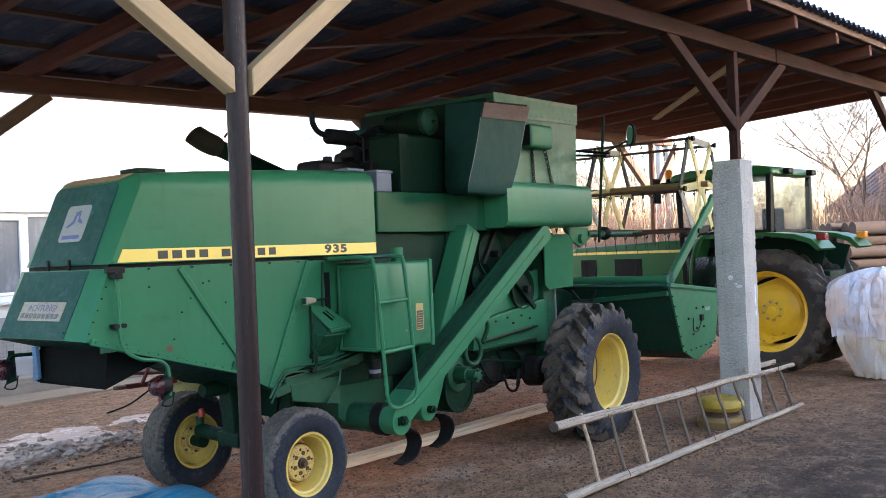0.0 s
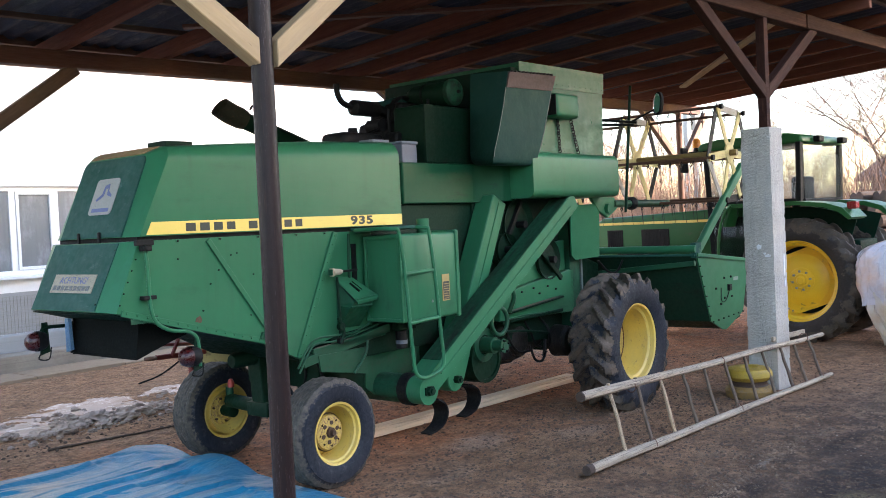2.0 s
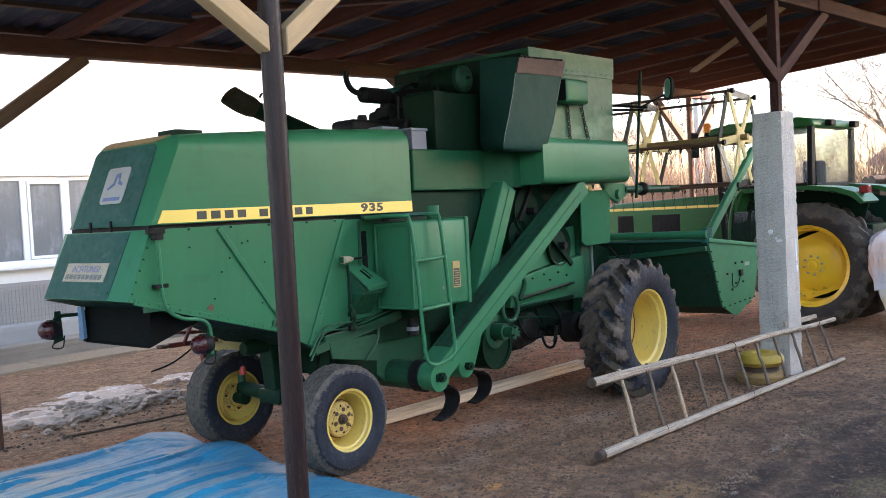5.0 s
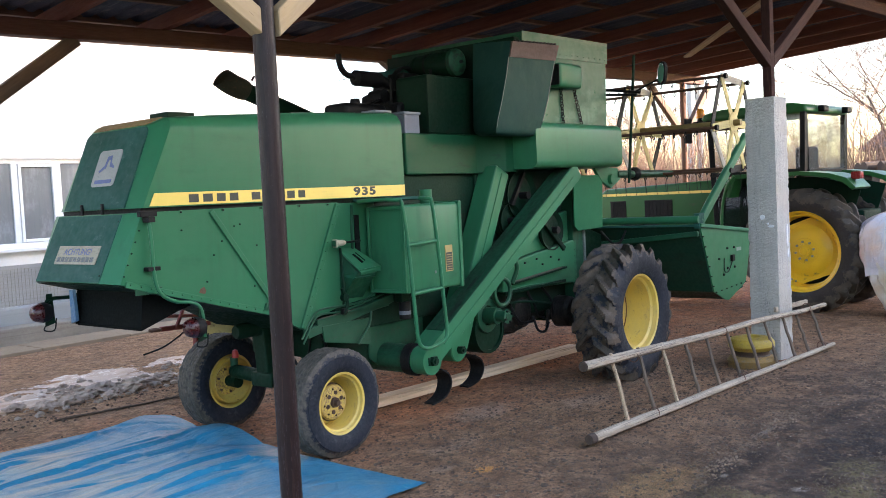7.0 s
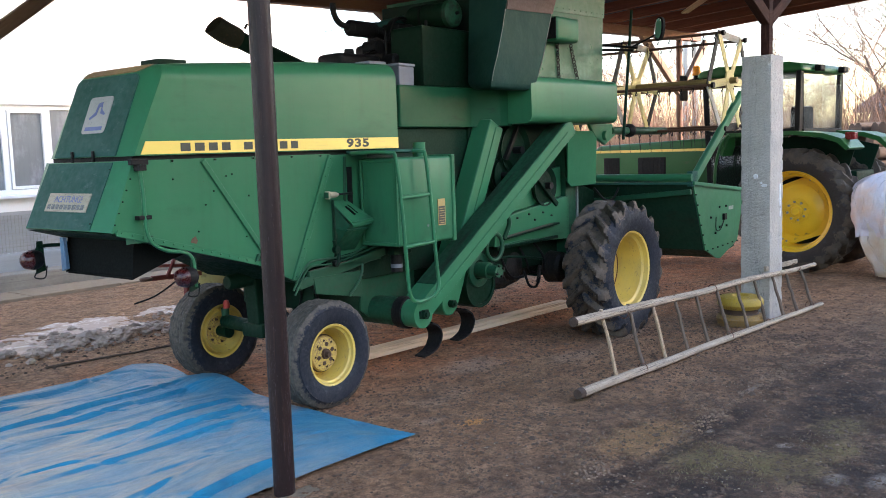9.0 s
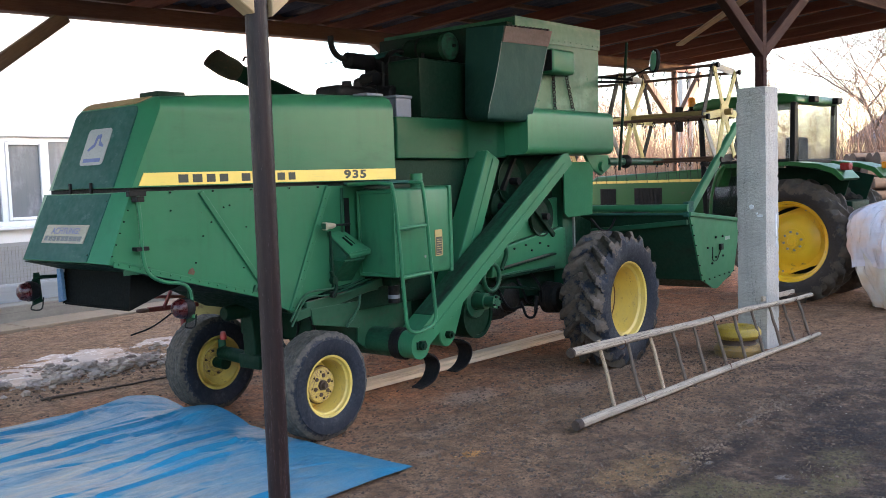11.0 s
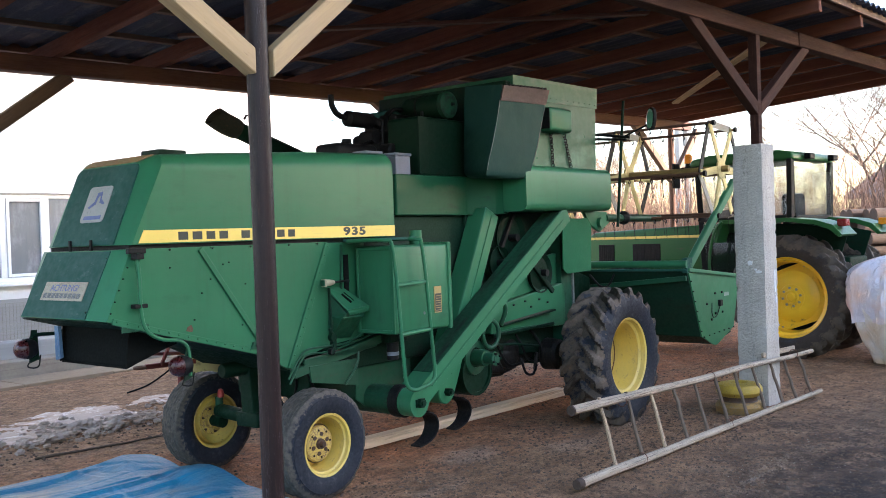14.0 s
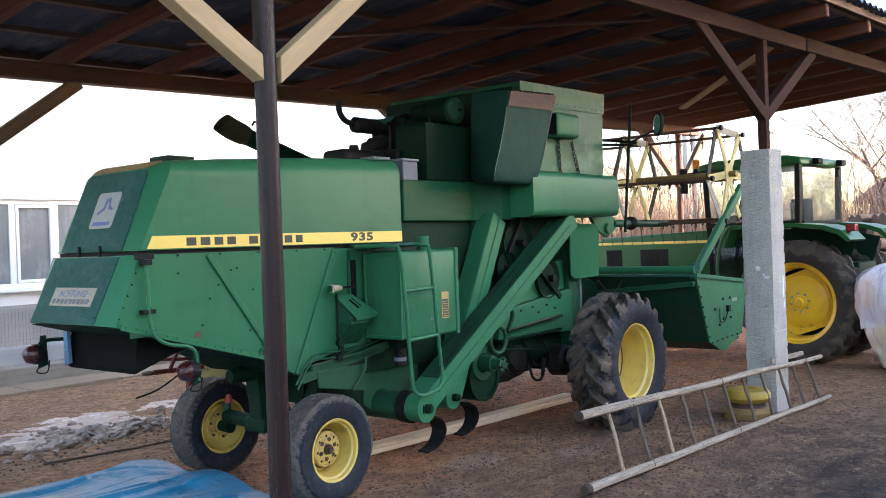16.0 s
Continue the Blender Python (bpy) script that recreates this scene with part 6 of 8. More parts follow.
for y in (HY + 0.02, HL - 0.03):
    part("reel_arm", beam(B(), (4.68, y, 1.40), (6.03, y, 2.33), 0.06, 0.10, 0.01), GREEN, head, "slanted green reel arm")
    part("arm_foot", box(B(), 4.60, 4.74, y - 0.03, y + 0.03, 1.34, 1.50, 0.006), GREEN_DULL, head)
# reel
RX, RZ, RR = 5.70, 2.47, 0.58
reel = part("reel_tube", cyl(B(), (RX, HY - 0.06, RZ), (RX, HL - 0.1, RZ), 0.036, 0.036, 16), REEL_TUBE, head, "dull brown-yellow reel tube", 40)
ANG = [radians(a) for a in (53, 120, 187, 247, 300, 357)]
for y in (HY + 0.03, -0.37, 0.60, HL - 0.14):
    bm = lathe(B(), [(0.03, -0.01), (0.12, -0.01), (0.12, 0.01), (0.03, 0.01)], "y", (RX, y, RZ), 24, True)
    part("spider_hub", bm, YELLOW_PALE, reel, "", 40)
    for k, a in enumerate(ANG):
        tip = Vector((RX + RR * math.cos(a), y, RZ + RR * math.sin(a)))
        part("spider_arm", beam(B(), (RX + 0.1 * math.cos(a), y, RZ + 0.1 * math.sin(a)), tip, 0.012, 0.085, 0.003), YELLOW_PALE, reel)
    for k in range(6):
        a, b_ = ANG[k], ANG[(k + 1) % 6]
        part("rim_bar", beam(B(), (RX + RR * math.cos(a), y + 0.012, RZ + RR * math.sin(a)), (RX + RR * math.cos(b_), y + 0.012, RZ + RR * math.sin(b_)), 0.012, 0.08, 0.003), STEEL_DULL if k in (0, 2) else BLACK, reel)
tine = pipe(B(), [(0, 0, -0.01), (0.03, 0, -0.045), (0, 0, -0.06), (-0.02, 0, -0.035)], 0.006, 5, 3)
pipe(tine, [(0, 0, -0.05), (0.03, 0, -0.24)], 0.0028, 4)
TINE = bpy.data.meshes.new("tine")
tine.to_mesh(TINE)
tine.free()
TINE.materials.append(BLACK)
for a in ANG:
    x, z = RX + RR * math.cos(a), RZ + RR * math.sin(a)
    bt = part("tine_bar", cyl(B(), (x, HY, z), (x, HL - 0.1, z), 0.017, 0.017, 10), RUST, head, "rusty tine bar", 40)
    part("bar_end", cyl(B(), (x, HY - 0.03, z), (x, HY + 0.0, z), 0.03, 0.03, 12), BLACK, bt, "", 40)
    for k in range(22):
        ob = new("tine", TINE)
        ob.parent, ob.location = bt, (x, HY + 0.08 + 0.135 * k, z)

# ---------------------------------------------------------------- tractor
TRACTOR = pose(4.36, 12.24, 0, 0, 0, 136) @ pose(0, -0.85, 0)
tractor = thing("tractor", TRACTOR, "green farm tractor with yellow wheels and a closed cab", "tractor")
for s, turn in ((1, 180), (-1, 0)):
    wh = wheel(tractor, "rear_wheel", pose(0.06, s * 0.62, 0.825, 0, 0, turn), 0.795, 0.535, 0.46, 22, YELLOW_BRIGHT, TRACTOR_TYRE, 0.03, 0)
    # four-lobed centre bolted to the rim, with dark gaps between its straight sides and the rim
    part("rim_gap", lathe(B(), [(0.39, 0.056), (0.482, 0.056), (0.482, 0.062), (0.39, 0.062)], "y", (0, 0, 0), 48, True), HOLLOW_DARK, wh, "dark gap in the rim")
    lobes = []
    for j in range(64):
        q = 2 * math.pi * j / 64
        c = max(abs(math.cos(q - 0.35)), abs(math.sin(q - 0.35)))
        r = min(0.482, 0.402 / c)
        lobes.append((r * math.cos(q), r * math.sin(q)))
    disc = part("rim_disc", prism(B(), lobes, "y", 0.024, 0.05, 0.004, 1), YELLOW_BRIGHT, wh, "four-lobed yellow wheel centre")
    part("hub_ring", lathe(B(), [(0.0, -0.045), (0.075, -0.045), (0.085, -0.038), (0.17, -0.036), (0.18, -0.02), (0.20, 0.03)], "y", (0, 0, 0), 40), YELLOW_BRIGHT, wh, "", 35)
    for k in range(8):
        q = math.pi / 4 * k + 0.2
        c = Vector((0.125 * math.cos(q), -0.034, 0.125 * math.sin(q)))
        part("wheel_nut", cyl(B(), c, c - Vector((0, 0.022, 0)), 0.019, 0.017, 6), STEEL_DULL, wh)
    for k in range(4):
        for e in (-0.07, 0.07):
            q = math.pi / 2 * k + 0.35 + math.pi / 4 + e
            c = Vector((0.450 * math.cos(q), 0.024, 0.450 * math.sin(q)))
            part("disc_bolt", cyl(B(), c, c - Vector((0, 0.016, 0)), 0.015, 0.013, 6), STEEL_DULL, wh)
    wheel(tractor, "front_wheel", pose(2.55, s * 0.80, 0.60, 0, 0, turn), 0.57, 0.33, 0.36, 18, YELLOW_BRIGHT, RUBBER_BROWN, 0.05, 8)
    y0, y1 = (0.42, 0.93) if s > 0 else (-0.93, -0.42)
    prof = [(-0.74, 1.66), (-0.62, 1.79), (-0.40, 1.86), (0.0, 1.90), (0.95, 1.90), (1.05, 1.6), (1.0, 1.58), (0.91, 1.85), (0.0, 1.85), (-0.38, 1.81), (-0.58, 1.74), (-0.69, 1.63)]
    fen = part("fender", prism(B(), prof, "y", y0, y1, 0.008), GREEN_TRACTOR, tractor)
    part("inner_guard", prism(B(), [(-0.62, 1.68), (0.0, 1.82), (0.95, 1.82), (1.0, 0.9), (0.2, 0.95), (-0.45, 1.15)], "y", s * 0.42, s * 0.40), GREEN_DARK, fen)
    part("rear_light", box(B(), -0.74, -0.62, s * 0.72 - 0.062, s * 0.72 + 0.062, 1.765, 1.86, 0.012), LENS_TAIL if s > 0 else LENS_AMBER, fen, "red tail light" if s > 0 else "amber indicator light")
    part("front_mudguard", prism(B(), [(2.1, 1.05), (2.2, 1.18), (2.55, 1.27), (2.9, 1.2), (3.05, 1.02), (3.02, 1.0), (2.88, 1.16), (2.55, 1.23), (2.22, 1.14), (2.14, 1.03)], "y", s * 0.64, s * 0.96), BLACK, tractor)
hd = part("hood", prism(B(), [(1.2, 1.0), (3.62, 1.0), (3.72, 1.2), (3.68, 1.66), (3.5, 1.78), (1.2, 1.86)], "y", -0.37, 0.37, 0.05, 3), GREEN_TRACTOR, tractor, "", 35)
part("stripe", box(B(), 1.3, 3.55, 0.369, 0.374, 1.66, 1.70), DECAL_YELLOW, hd, "yellow stripe")
for x0, x1 in ((2.25, 2.75), (3.1, 3.4)):
    gr = part("side_grille", box(B(), x0, x1, 0.366, 0.378, 1.22, 1.58, 0.003), BLACK, tractor, "black side grille")
    for k in range(7):
        part("grille_bar", box(B(), x0 + 0.02 + (x1 - x0 - 0.04) * k / 7, x0 + 0.035 + (x1 - x0 - 0.04) * k / 7, 0.377, 0.384, 1.24, 1.56), BLACK, gr)
bm = box(B(), -0.4, 3.5, -0.26, 0.26, 0.55, 1.02, 0.04)
cyl(bm, (2.55, -0.75, 0.6), (2.55, 0.75, 0.6), 0.08, 0.08, 14)
cyl(bm, (0.06, -0.6, 0.85), (0.06, 0.6, 0.85), 0.16, 0.16, 18)
part("chassis", bm, BLACK, tractor, "", 40)
# cab
roof = part("cab_roof", prism(B(), [(-0.03, 2.68), (0.0, 2.79), (0.2, 2.835), (1.2, 2.84), (1.50, 2.80), (1.56, 2.71), (1.46, 2.68)], "y", -0.66, 0.68, 0.04, 3), GREEN_TRACTOR, tractor, "", 35)
for y in (0.25, -0.53):
    part("work_lamp", box(B(), -0.11, -0.02, y - 0.08, y + 0.08, 2.70, 2.785, 0.015), BLACK, roof)
def strut(p0, p1, w=0.07, d=0.07):
    part("cab_post", beam(B(), p0, p1, w, d, 0.008), BLACK, tractor)


for s in (1, -1):
    strut((0.05, s * 0.65, 1.86), (0.03, s * 0.65, 2.70), 0.10 if s > 0 else 0.09, 0.07)
    part("window_rail", beam(B(), (0.03, s * 0.67, 1.91), (1.38, s * 0.67, 1.91), 0.04, 0.06, 0.006), BLACK, tractor)
    strut((0.62, s * 0.70, 1.0), (0.62, s * 0.70, 2.70), 0.06, 0.06)
    strut((1.35, s * 0.62, 1.0), (1.42, s * 0.66, 2.70), 0.06, 0.08)
    for q in ([(0.08, 1.92), (0.58, 1.92), (0.58, 2.66), (0.06, 2.66)], [(0.66, 1.1), (1.30, 1.1), (1.38, 2.66), (0.66, 2.66)]):
        pane = part("window_pane", prism(B(), q, "y", s * 0.67, s * 0.664), GLASS_CAB, tractor, "clear cab glass")
        pane.visible_shadow = False
part("window_rail", beam(B(), (0.0, -0.62, 1.90), (0.0, 0.62, 1.90), 0.04, 0.05, 0.006), BLACK, tractor)
for x, z0 in ((0.0, 1.88), (1.38, 1.86)):
    pane = part("window_pane", box(B(), x, x + 0.006, -0.6, 0.6, z0, 2.66), GLASS_CAB, tractor, "clear cab glass")
    pane.visible_shadow = False
part("cab_base", box(B(), -0.05, 1.35, -0.40, 0.40, 0.95, 1.55, 0.03), BLACK, tractor)
part("cab_step", box(B(), 0.70, 1.34, 0.40, 0.655, 0.75, 1.72, 0.03), BLACK, tractor, "dark lower door of the cab")
part("fender_lip", pipe(B(), [(0.90, 0.94, 1.88), (1.02, 0.94, 1.74), (1.10, 0.94, 1.45), (1.12, 0.94, 1.10)], 0.022, 8, 5), GREEN_TRACTOR, tractor, "", 50)
bm = box(B(), 0.3, 0.8, -0.25, 0.25, 1.5, 1.66, 0.05)
box(bm, 0.22, 0.36, -0.25, 0.25, 1.6, 2.25, 0.05)
part("seat", bm, BLACK, tractor, "", 40)
bm = pipe(B(), [(0.75, 0.1, 1.5), (0.95, 0.1, 1.85)], 0.03)
part("steering_wheel", lathe(bm, [(0.19 + 0.016 * math.cos(t), 0.016 * math.sin(t)) for t in [math.pi / 4 * k for k in range(8)]], "z", (0.95, 0.1, 1.87), 24, True), BLACK, tractor, "", 50)
bm = pipe(B(), [(1.42, 0.68, 2.55), (1.55, 1.02, 2.56)], 0.014)
mir = part("mirror_arm", bm, BLACK, tractor)
part("mirror", box(B(), 1.52, 1.56, 0.95, 1.13, 2.38, 2.74, 0.02), BLACK, mir)
part("lamp_bracket", box(B(), 1.36, 1.50, 0.80, 1.0, 2.58, 2.68, 0.015), BLACK, tractor, "black lamp bracket")
bm = cyl(B(), (1.62, 0.55, 2.70), (1.62, 0.55, 2.76), 0.05, 0.04, 14)
bea = part("beacon", bm, BLACK, tractor)
part("beacon_lens", lathe(B(), [(0, 0.14), (0.04, 0.135), (0.06, 0.10), (0.065, 0.0), (0, 0.0)], "z", (1.62, 0.55, 2.76), 16), LENS_AMBER, bea, "amber warning beacon lens", 40)
bm = pipe(B(), [(-0.35, 0.3, 0.75), (-0.9, 0.42, 0.55)], 0.035)
pipe(bm, [(-0.35, -0.3, 0.75), (-0.9, -0.42, 0.55)], 0.035)
pipe(bm, [(-0.4, 0.25, 1.25), (-0.75, 0.38, 1.2), (-0.85, 0.42, 0.6)], 0.025)
pipe(bm, [(-0.4, -0.25, 1.25), (-0.75, -0.38, 1.2), (-0.85, -0.42, 0.6)], 0.025)
box(bm, -0.6, -0.35, -0.3, 0.3, 0.9, 1.35, 0.03)
part("three_point_linkage", bm, GREEN_DARK, tractor, "", 40)

# ---------------------------------------------------------------- things in the yard
def yard_z(x, y):
    """The ground's broad swells, which a stiff sheet follows without its small bumps."""
    p = Vector((x, y, 0))
    return 0.010 + 0.022 * noise.noise(p * 0.7) + 0.012 * noise.noise(p * 2.3 + Vector((5, 1, 0)))


# tarpaulin
def tarp_material():
    m = bpy.data.materials.new("blue_woven_tarpaulin")
    m.use_nodes = True
    N, L = m.node_tree.nodes, m.node_tree.links
    b = N["Principled BSDF"]
    co = N.new("ShaderNodeTexCoord")

    def tex(scale, stretch, detail=6, turn=0.0):
        mp = N.new("ShaderNodeMapping")
        mp.inputs["Scale"].default_value, mp.inputs["Rotation"].default_value = stretch, (0, 0, turn)
        L.new(co.outputs["Object"], mp.inputs[0])
        n = N.new("ShaderNodeTexNoise")
        n.inputs["Scale"].default_value, n.inputs["Detail"].default_value, n.inputs["Roughness"].default_value = scale, detail, 0.65
        L.new(mp.outputs[0], n.inputs["Vector"])
        return n.outputs["Fac"]

    def rng(src, lo, hi, a=0.0, c=1.0):
        x = N.new("ShaderNodeMapRange")
        for i, v in enumerate((lo, hi, a, c)):
            x.inputs[i + 1].default_value = v
        L.new(src, x.inputs[0])
        return x.outputs[0]

    def mix(fac, a, c):
        x = N.new("ShaderNodeMix")
        x.data_type = "RGBA"
        L.new(fac, x.inputs[0])
        for sock, v in ((x.inputs[6], a), (x.inputs[7], c)):
            if isinstance(v, bpy.types.NodeSocket):
                L.new(v, sock)
            else:
                sock.default_value = (*v, 1)
        return x.outputs[2]

    def times(p, q, op="MULTIPLY"):
        x = N.new("ShaderNodeMath")
        x.operation = op
        L.new(p, x.inputs[0]), L.new(q, x.inputs[1])
        return x.outputs[0]

    # dust lies on the level cloth, thinner where it was shaken out and on the crease sides, whose bluer tone also
    # paints them as turned from the light
    sep, face, lie = N.new("ShaderNodeSeparateXYZ"), N.new("ShaderNodeNewGeometry"), N.new("ShaderNodeSeparateXYZ")
    L.new(co.outputs["Object"], sep.inputs[0])
    L.new(face.outputs["Normal"], lie.inputs[0])
    level = rng(lie.outputs[2], 0.92, 0.993)
    worn = rng(times(sep.outputs[0], rng(tex(0.8, (1, 1.6, 1)), 0.3, 0.7, -0.7, 0.7), "ADD"), 0.75, -0.35, 0.12, 1.0)
    streaks = rng(tex(1.5, (0.40, 1.7, 1), 9, 0.10), 0.36, 0.62, 0.40, 1.0)
    fibre = rng(tex(9, (0.5, 1.8, 1), 9, 0.1), 0.36, 0.62, 0.60, 1.0)
    col = mix(rng(tex(1.2, (1, 1, 1)), 0.35, 0.65), (0.003, 0.145, 0.255), (0.006, 0.185, 0.330))
    col = mix(rng(tex(7, (0.6, 1.6, 1), 8), 0.50, 0.70, 0, 0.45), col, (0.010, 0.062, 0.12))
    dust = mix(rng(tex(2.2, (0.5, 2.0, 1), 8, -0.2), 0.42, 0.62), (0.42, 0.385, 0.300), (0.54, 0.39, 0.245))
    amount = times(times(times(level, worn), streaks), fibre)
    col = mix(rng(amount, 0.0, 1.0, 0.0, 0.84), col, dust)
    L.new(col, b.inputs["Base Color"])
    L.new(rng(tex(6, (1, 1, 1)), 0.3, 0.7, 0.38, 0.62), b.inputs["Roughness"])
    b.inputs["Specular IOR Level"].default_value = 0.35
    bp = N.new("ShaderNodeBump")
    bp.inputs["Strength"].default_value, bp.inputs["Distance"].default_value = 0.55, 0.03
    vor = N.new("ShaderNodeTexVoronoi")
    vor.feature = "DISTANCE_TO_EDGE"
    vor.inputs["Scale"].default_value = 5.0
    L.new(co.outputs["Object"], vor.inputs["Vector"])
    L.new(times(tex(13, (0.5, 1.4, 1), 8, 0.5), rng(vor.outputs["Distance"], 0.0, 0.10, 0.6, 1.0)), bp.inputs["Height"])
    L.new(bp.outputs[0], b.inputs["Normal"])
    return m


TARP = tarp_material()
FOLDS = []
_r = random.Random(21)
for _k in range(11):      # long straight creases, nearly along x
    _a = _r.gauss(0.07, 0.09)
    FOLDS.append((_r.uniform(-1.6, 0.45), 0.26 + 0.265 * _k + _r.uniform(-0.09, 0.09), math.cos(_a), math.sin(_a), _r.uniform(0.40, 1.30), _r.uniform(0.018, 0.036), _r.uniform(0.055, 0.10)))
for _k in range(22):      # shorter ones across and between them
    _a = _r.gauss(0.05, 0.2) if _k % 3 else _r.uniform(0.5, 2.4)
    FOLDS.append((_r.uniform(-2.2, 0.7), _r.uniform(0.3, 3.1), math.cos(_a), math.sin(_a), _r.uniform(0.15, 0.45), _r.uniform(0.010, 0.020), _r.uniform(0.022, 0.040)))


def tarp_height(x, y):
    """Broad swells, and straight creases that fade out at both ends."""
    z = 0.016 + 0.022 * noise.noise(Vector((x * 0.9, y * 1.5, 3)))
    near = noise.voronoi(Vector((x * 1.1 + 0.25 * y, y * 2.3, 7)))[0]      # flat facets between fine sharp creases
    z += 0.050 * near[0] - 0.010 * max(0.0, 1 - 14 * (near[1] - near[0]))
    for cx, cy, ux, uy, ln, h, w in FOLDS:
        dx, dy = x - cx, y - cy
        u, v = dx * ux + dy * uy, -dx * uy + dy * ux
        if abs(u) < ln and abs(v) < 3 * w:
            f = 1 - (u / ln) ** 2
            side = w * (0.55 if v < 0 else 2.6)
            z += h * f * max(0.0, 1 - abs(v) / side) - 0.3 * h * f * max(0.0, 1 - abs(v + 1.2 * w) / (0.6 * w))
    return max(z, 0.004)


bm = B()
nx, ny = 260, 420
rows = []
for j in range(ny + 1):
    v = j / ny
    row = []
    for i in range(nx + 1):
        u = i / nx
        y = 0.075 + 3.25 * v + 0.03 * noise.noise(Vector((u * 9, v * 2, 3))) * (1 if v > 0.5 else 0.4)
        right = 1.09 - 0.05 * math.sin(math.pi * min(1, v * 1.4)) + 0.02 * noise.noise(Vector((v * 7, 1, 1)))
        x = -3.6 + (right + 3.6) * u
        edge = min(u * 40, (1 - u) * 14, v * 14, (1 - v) * 14, 1.0)
        push = 0.0      # the cloth is pushed up against the far wheel
        for cx, cy, rx, ry, h in ((1.06, 2.22, 0.30, 0.46, 0.085), (0.88, 3.02, 0.34, 0.34, 0.055)):
            push += h * max(0, 1 - ((x - cx) / rx) ** 2) * max(0, 1 - ((y - cy) / ry) ** 2)
        row.append(bm.verts.new((x, y, yard_z(x, y) + 0.008 + tarp_height(x, y) * max(0.15, edge) + push)))
    rows.append(row)
for j in range(ny):
    for i in range(nx):
        bm.faces.new((rows[j][i], rows[j][i + 1], rows[j + 1][i + 1], rows[j + 1][i]))
tarp = part("tarpaulin", bm, TARP, None, "", True, SHED)
tagged(tarp, "creased dusty blue plastic tarpaulin spread on the soil", "tarpaulin")

# wooden ladder lying on its edge
ladder = thing("ladder", SHED, "weathered grey wooden ladder lying on its edge", "ladder")
def pole(p0, p1, r0, r1, seed, n=14, seg=9, flat=0.8):
    """A hand-hewn pole: uneven, a little bent."""
    p0, p1 = Vector(p0), Vector(p1)
    rings = []
    q = (p1 - p0).to_track_quat("Z", "Y").to_matrix()
    for i in range(n + 1):
        t = i / n
        c = p0.lerp(p1, t) + Vector((0, 0.012 * noise.noise(Vector((t * 5, seed, 0))), 0.014 * noise.noise(Vector((t * 4, seed, 5)))))
        r = r0 + (r1 - r0) * t + 0.004 * noise.noise(Vector((t * 20, seed, 2)))
        rings.append([c + q @ Vector((r * math.cos(2 * math.pi * k / seg), flat * r * math.sin(2 * math.pi * k / seg), 0)) for k in range(seg)])
    return loft(B(), rings)


part("rail", pole((2.46, -0.25, 0.045), (6.95, -0.28, 0.032), 0.043, 0.028, 1.0), WOOD_GREY, ladder, "", 40)
part("rail", pole((2.53, -0.14, 0.535), (7.10, -0.14, 0.430), 0.043, 0.028, 2.0), WOOD_GREY, ladder, "", 40)
for k, x in enumerate((2.84, 3.22, 3.58, 3.95, 4.32, 4.72, 5.12, 5.52, 5.94, 6.28, 6.68)):
    lean = 0.10
    bm = pole((x + lean, -0.25, 0.02), (x + 0.045, -0.14, 0.575 - 0.016 * k), 0.018, 0.015, 5.0 + k, 6, 8, 0.9)
    part("rung", bm, RUNG_PALE if k in (0, 2) else WOOD_RUNG, ladder, "pale newer rung" if k in (0, 2) else "", 40)
for p, q, r in (((2.458, -0.25, 0.045), (2.40, -0.25, 0.0455), 0.040), ((2.528, -0.14, 0.535), (2.515, -0.14, 0.535), 0.040)):
    part("rail_end", cyl(B(), p, q, r, r * 0.9, 10), WOOD_BUTT, ladder, "dark worn rail end", 40)
for x in (3.2, 4.7, 6.6):
    for y, z in ((-0.14, 0.50), (-0.25, 0.05)):
        part("wire_tie", lathe(B(), [(0.044 + 0.004 * math.cos(t), 0.004 * math.sin(t)) for t in [math.pi / 3 * k for k in range(6)]], "x", (x + (0.1 if z < 0.3 else 0), y, z - 0.012 * (x - 3.2) * (z > 0.3)), 16, True), RUST, ladder)
bm = beam(B(), (5.95, -0.085, 0.515), (6.75, -0.085, 0.50), 0.03, 0.05)
tagged(part("lath", bm, WOOD_GREY, None, "", False, SHED), "short grey wooden lath lying on the ladder", "lath")

# timber under the harvester, with a rebated edge
bm = prism(B(), [(-0.075, 0.004), (0.075, 0.004), (0.075, 0.078), (-0.045, 0.078), (-0.05, 0.052), (-0.075, 0.046)], "x", 0, 3.32, 0.005, 1)
tagged(part("plank", bm, WOOD_PLANK, None, "", False, YARD @ pose(1.02, 0.03, 0.0, 0, 0, -3.3)), "long pale sawn timber with a rebated edge lying under the harvester", "plank")

bm = pole((0.50, 4.06, 0.012), (1.72, 3.93, 0.015), 0.016, 0.009, 31.0, 18, 7, 0.8)
tagged(part("stick", bm, WOOD_LOG, None, "", 40, SHED), "long dark crooked stick lying on the soil", "stick")

# yellow weight at the pillar's foot
TAN_IRON = material("mud_tan_yellow_iron", (0.25, 0.145, 0.040), 0.8, chips=(0.10, 0.07, 0.045), chip_at=0.60, spots=(0.16, 0.12, 0.08), spot_scale=8.0, spot_amount=0.6, bump=0.4)
YELLOW_WEIGHT = material("chipped_yellow_iron", (0.40, 0.265, 0.026), 0.6, chips=(0.16, 0.10, 0.05), chip_at=0.60, chip_scale=50.0, spots=(0.40, 0.27, 0.06), spot_scale=12.0, spot_amount=0.4, bump=0.4)
wt = thing("wheel_weight", SHED @ pose(5.60, 0.01, 0.0), "round chipped yellow iron weight on a dirty block beside the pillar", "weight")
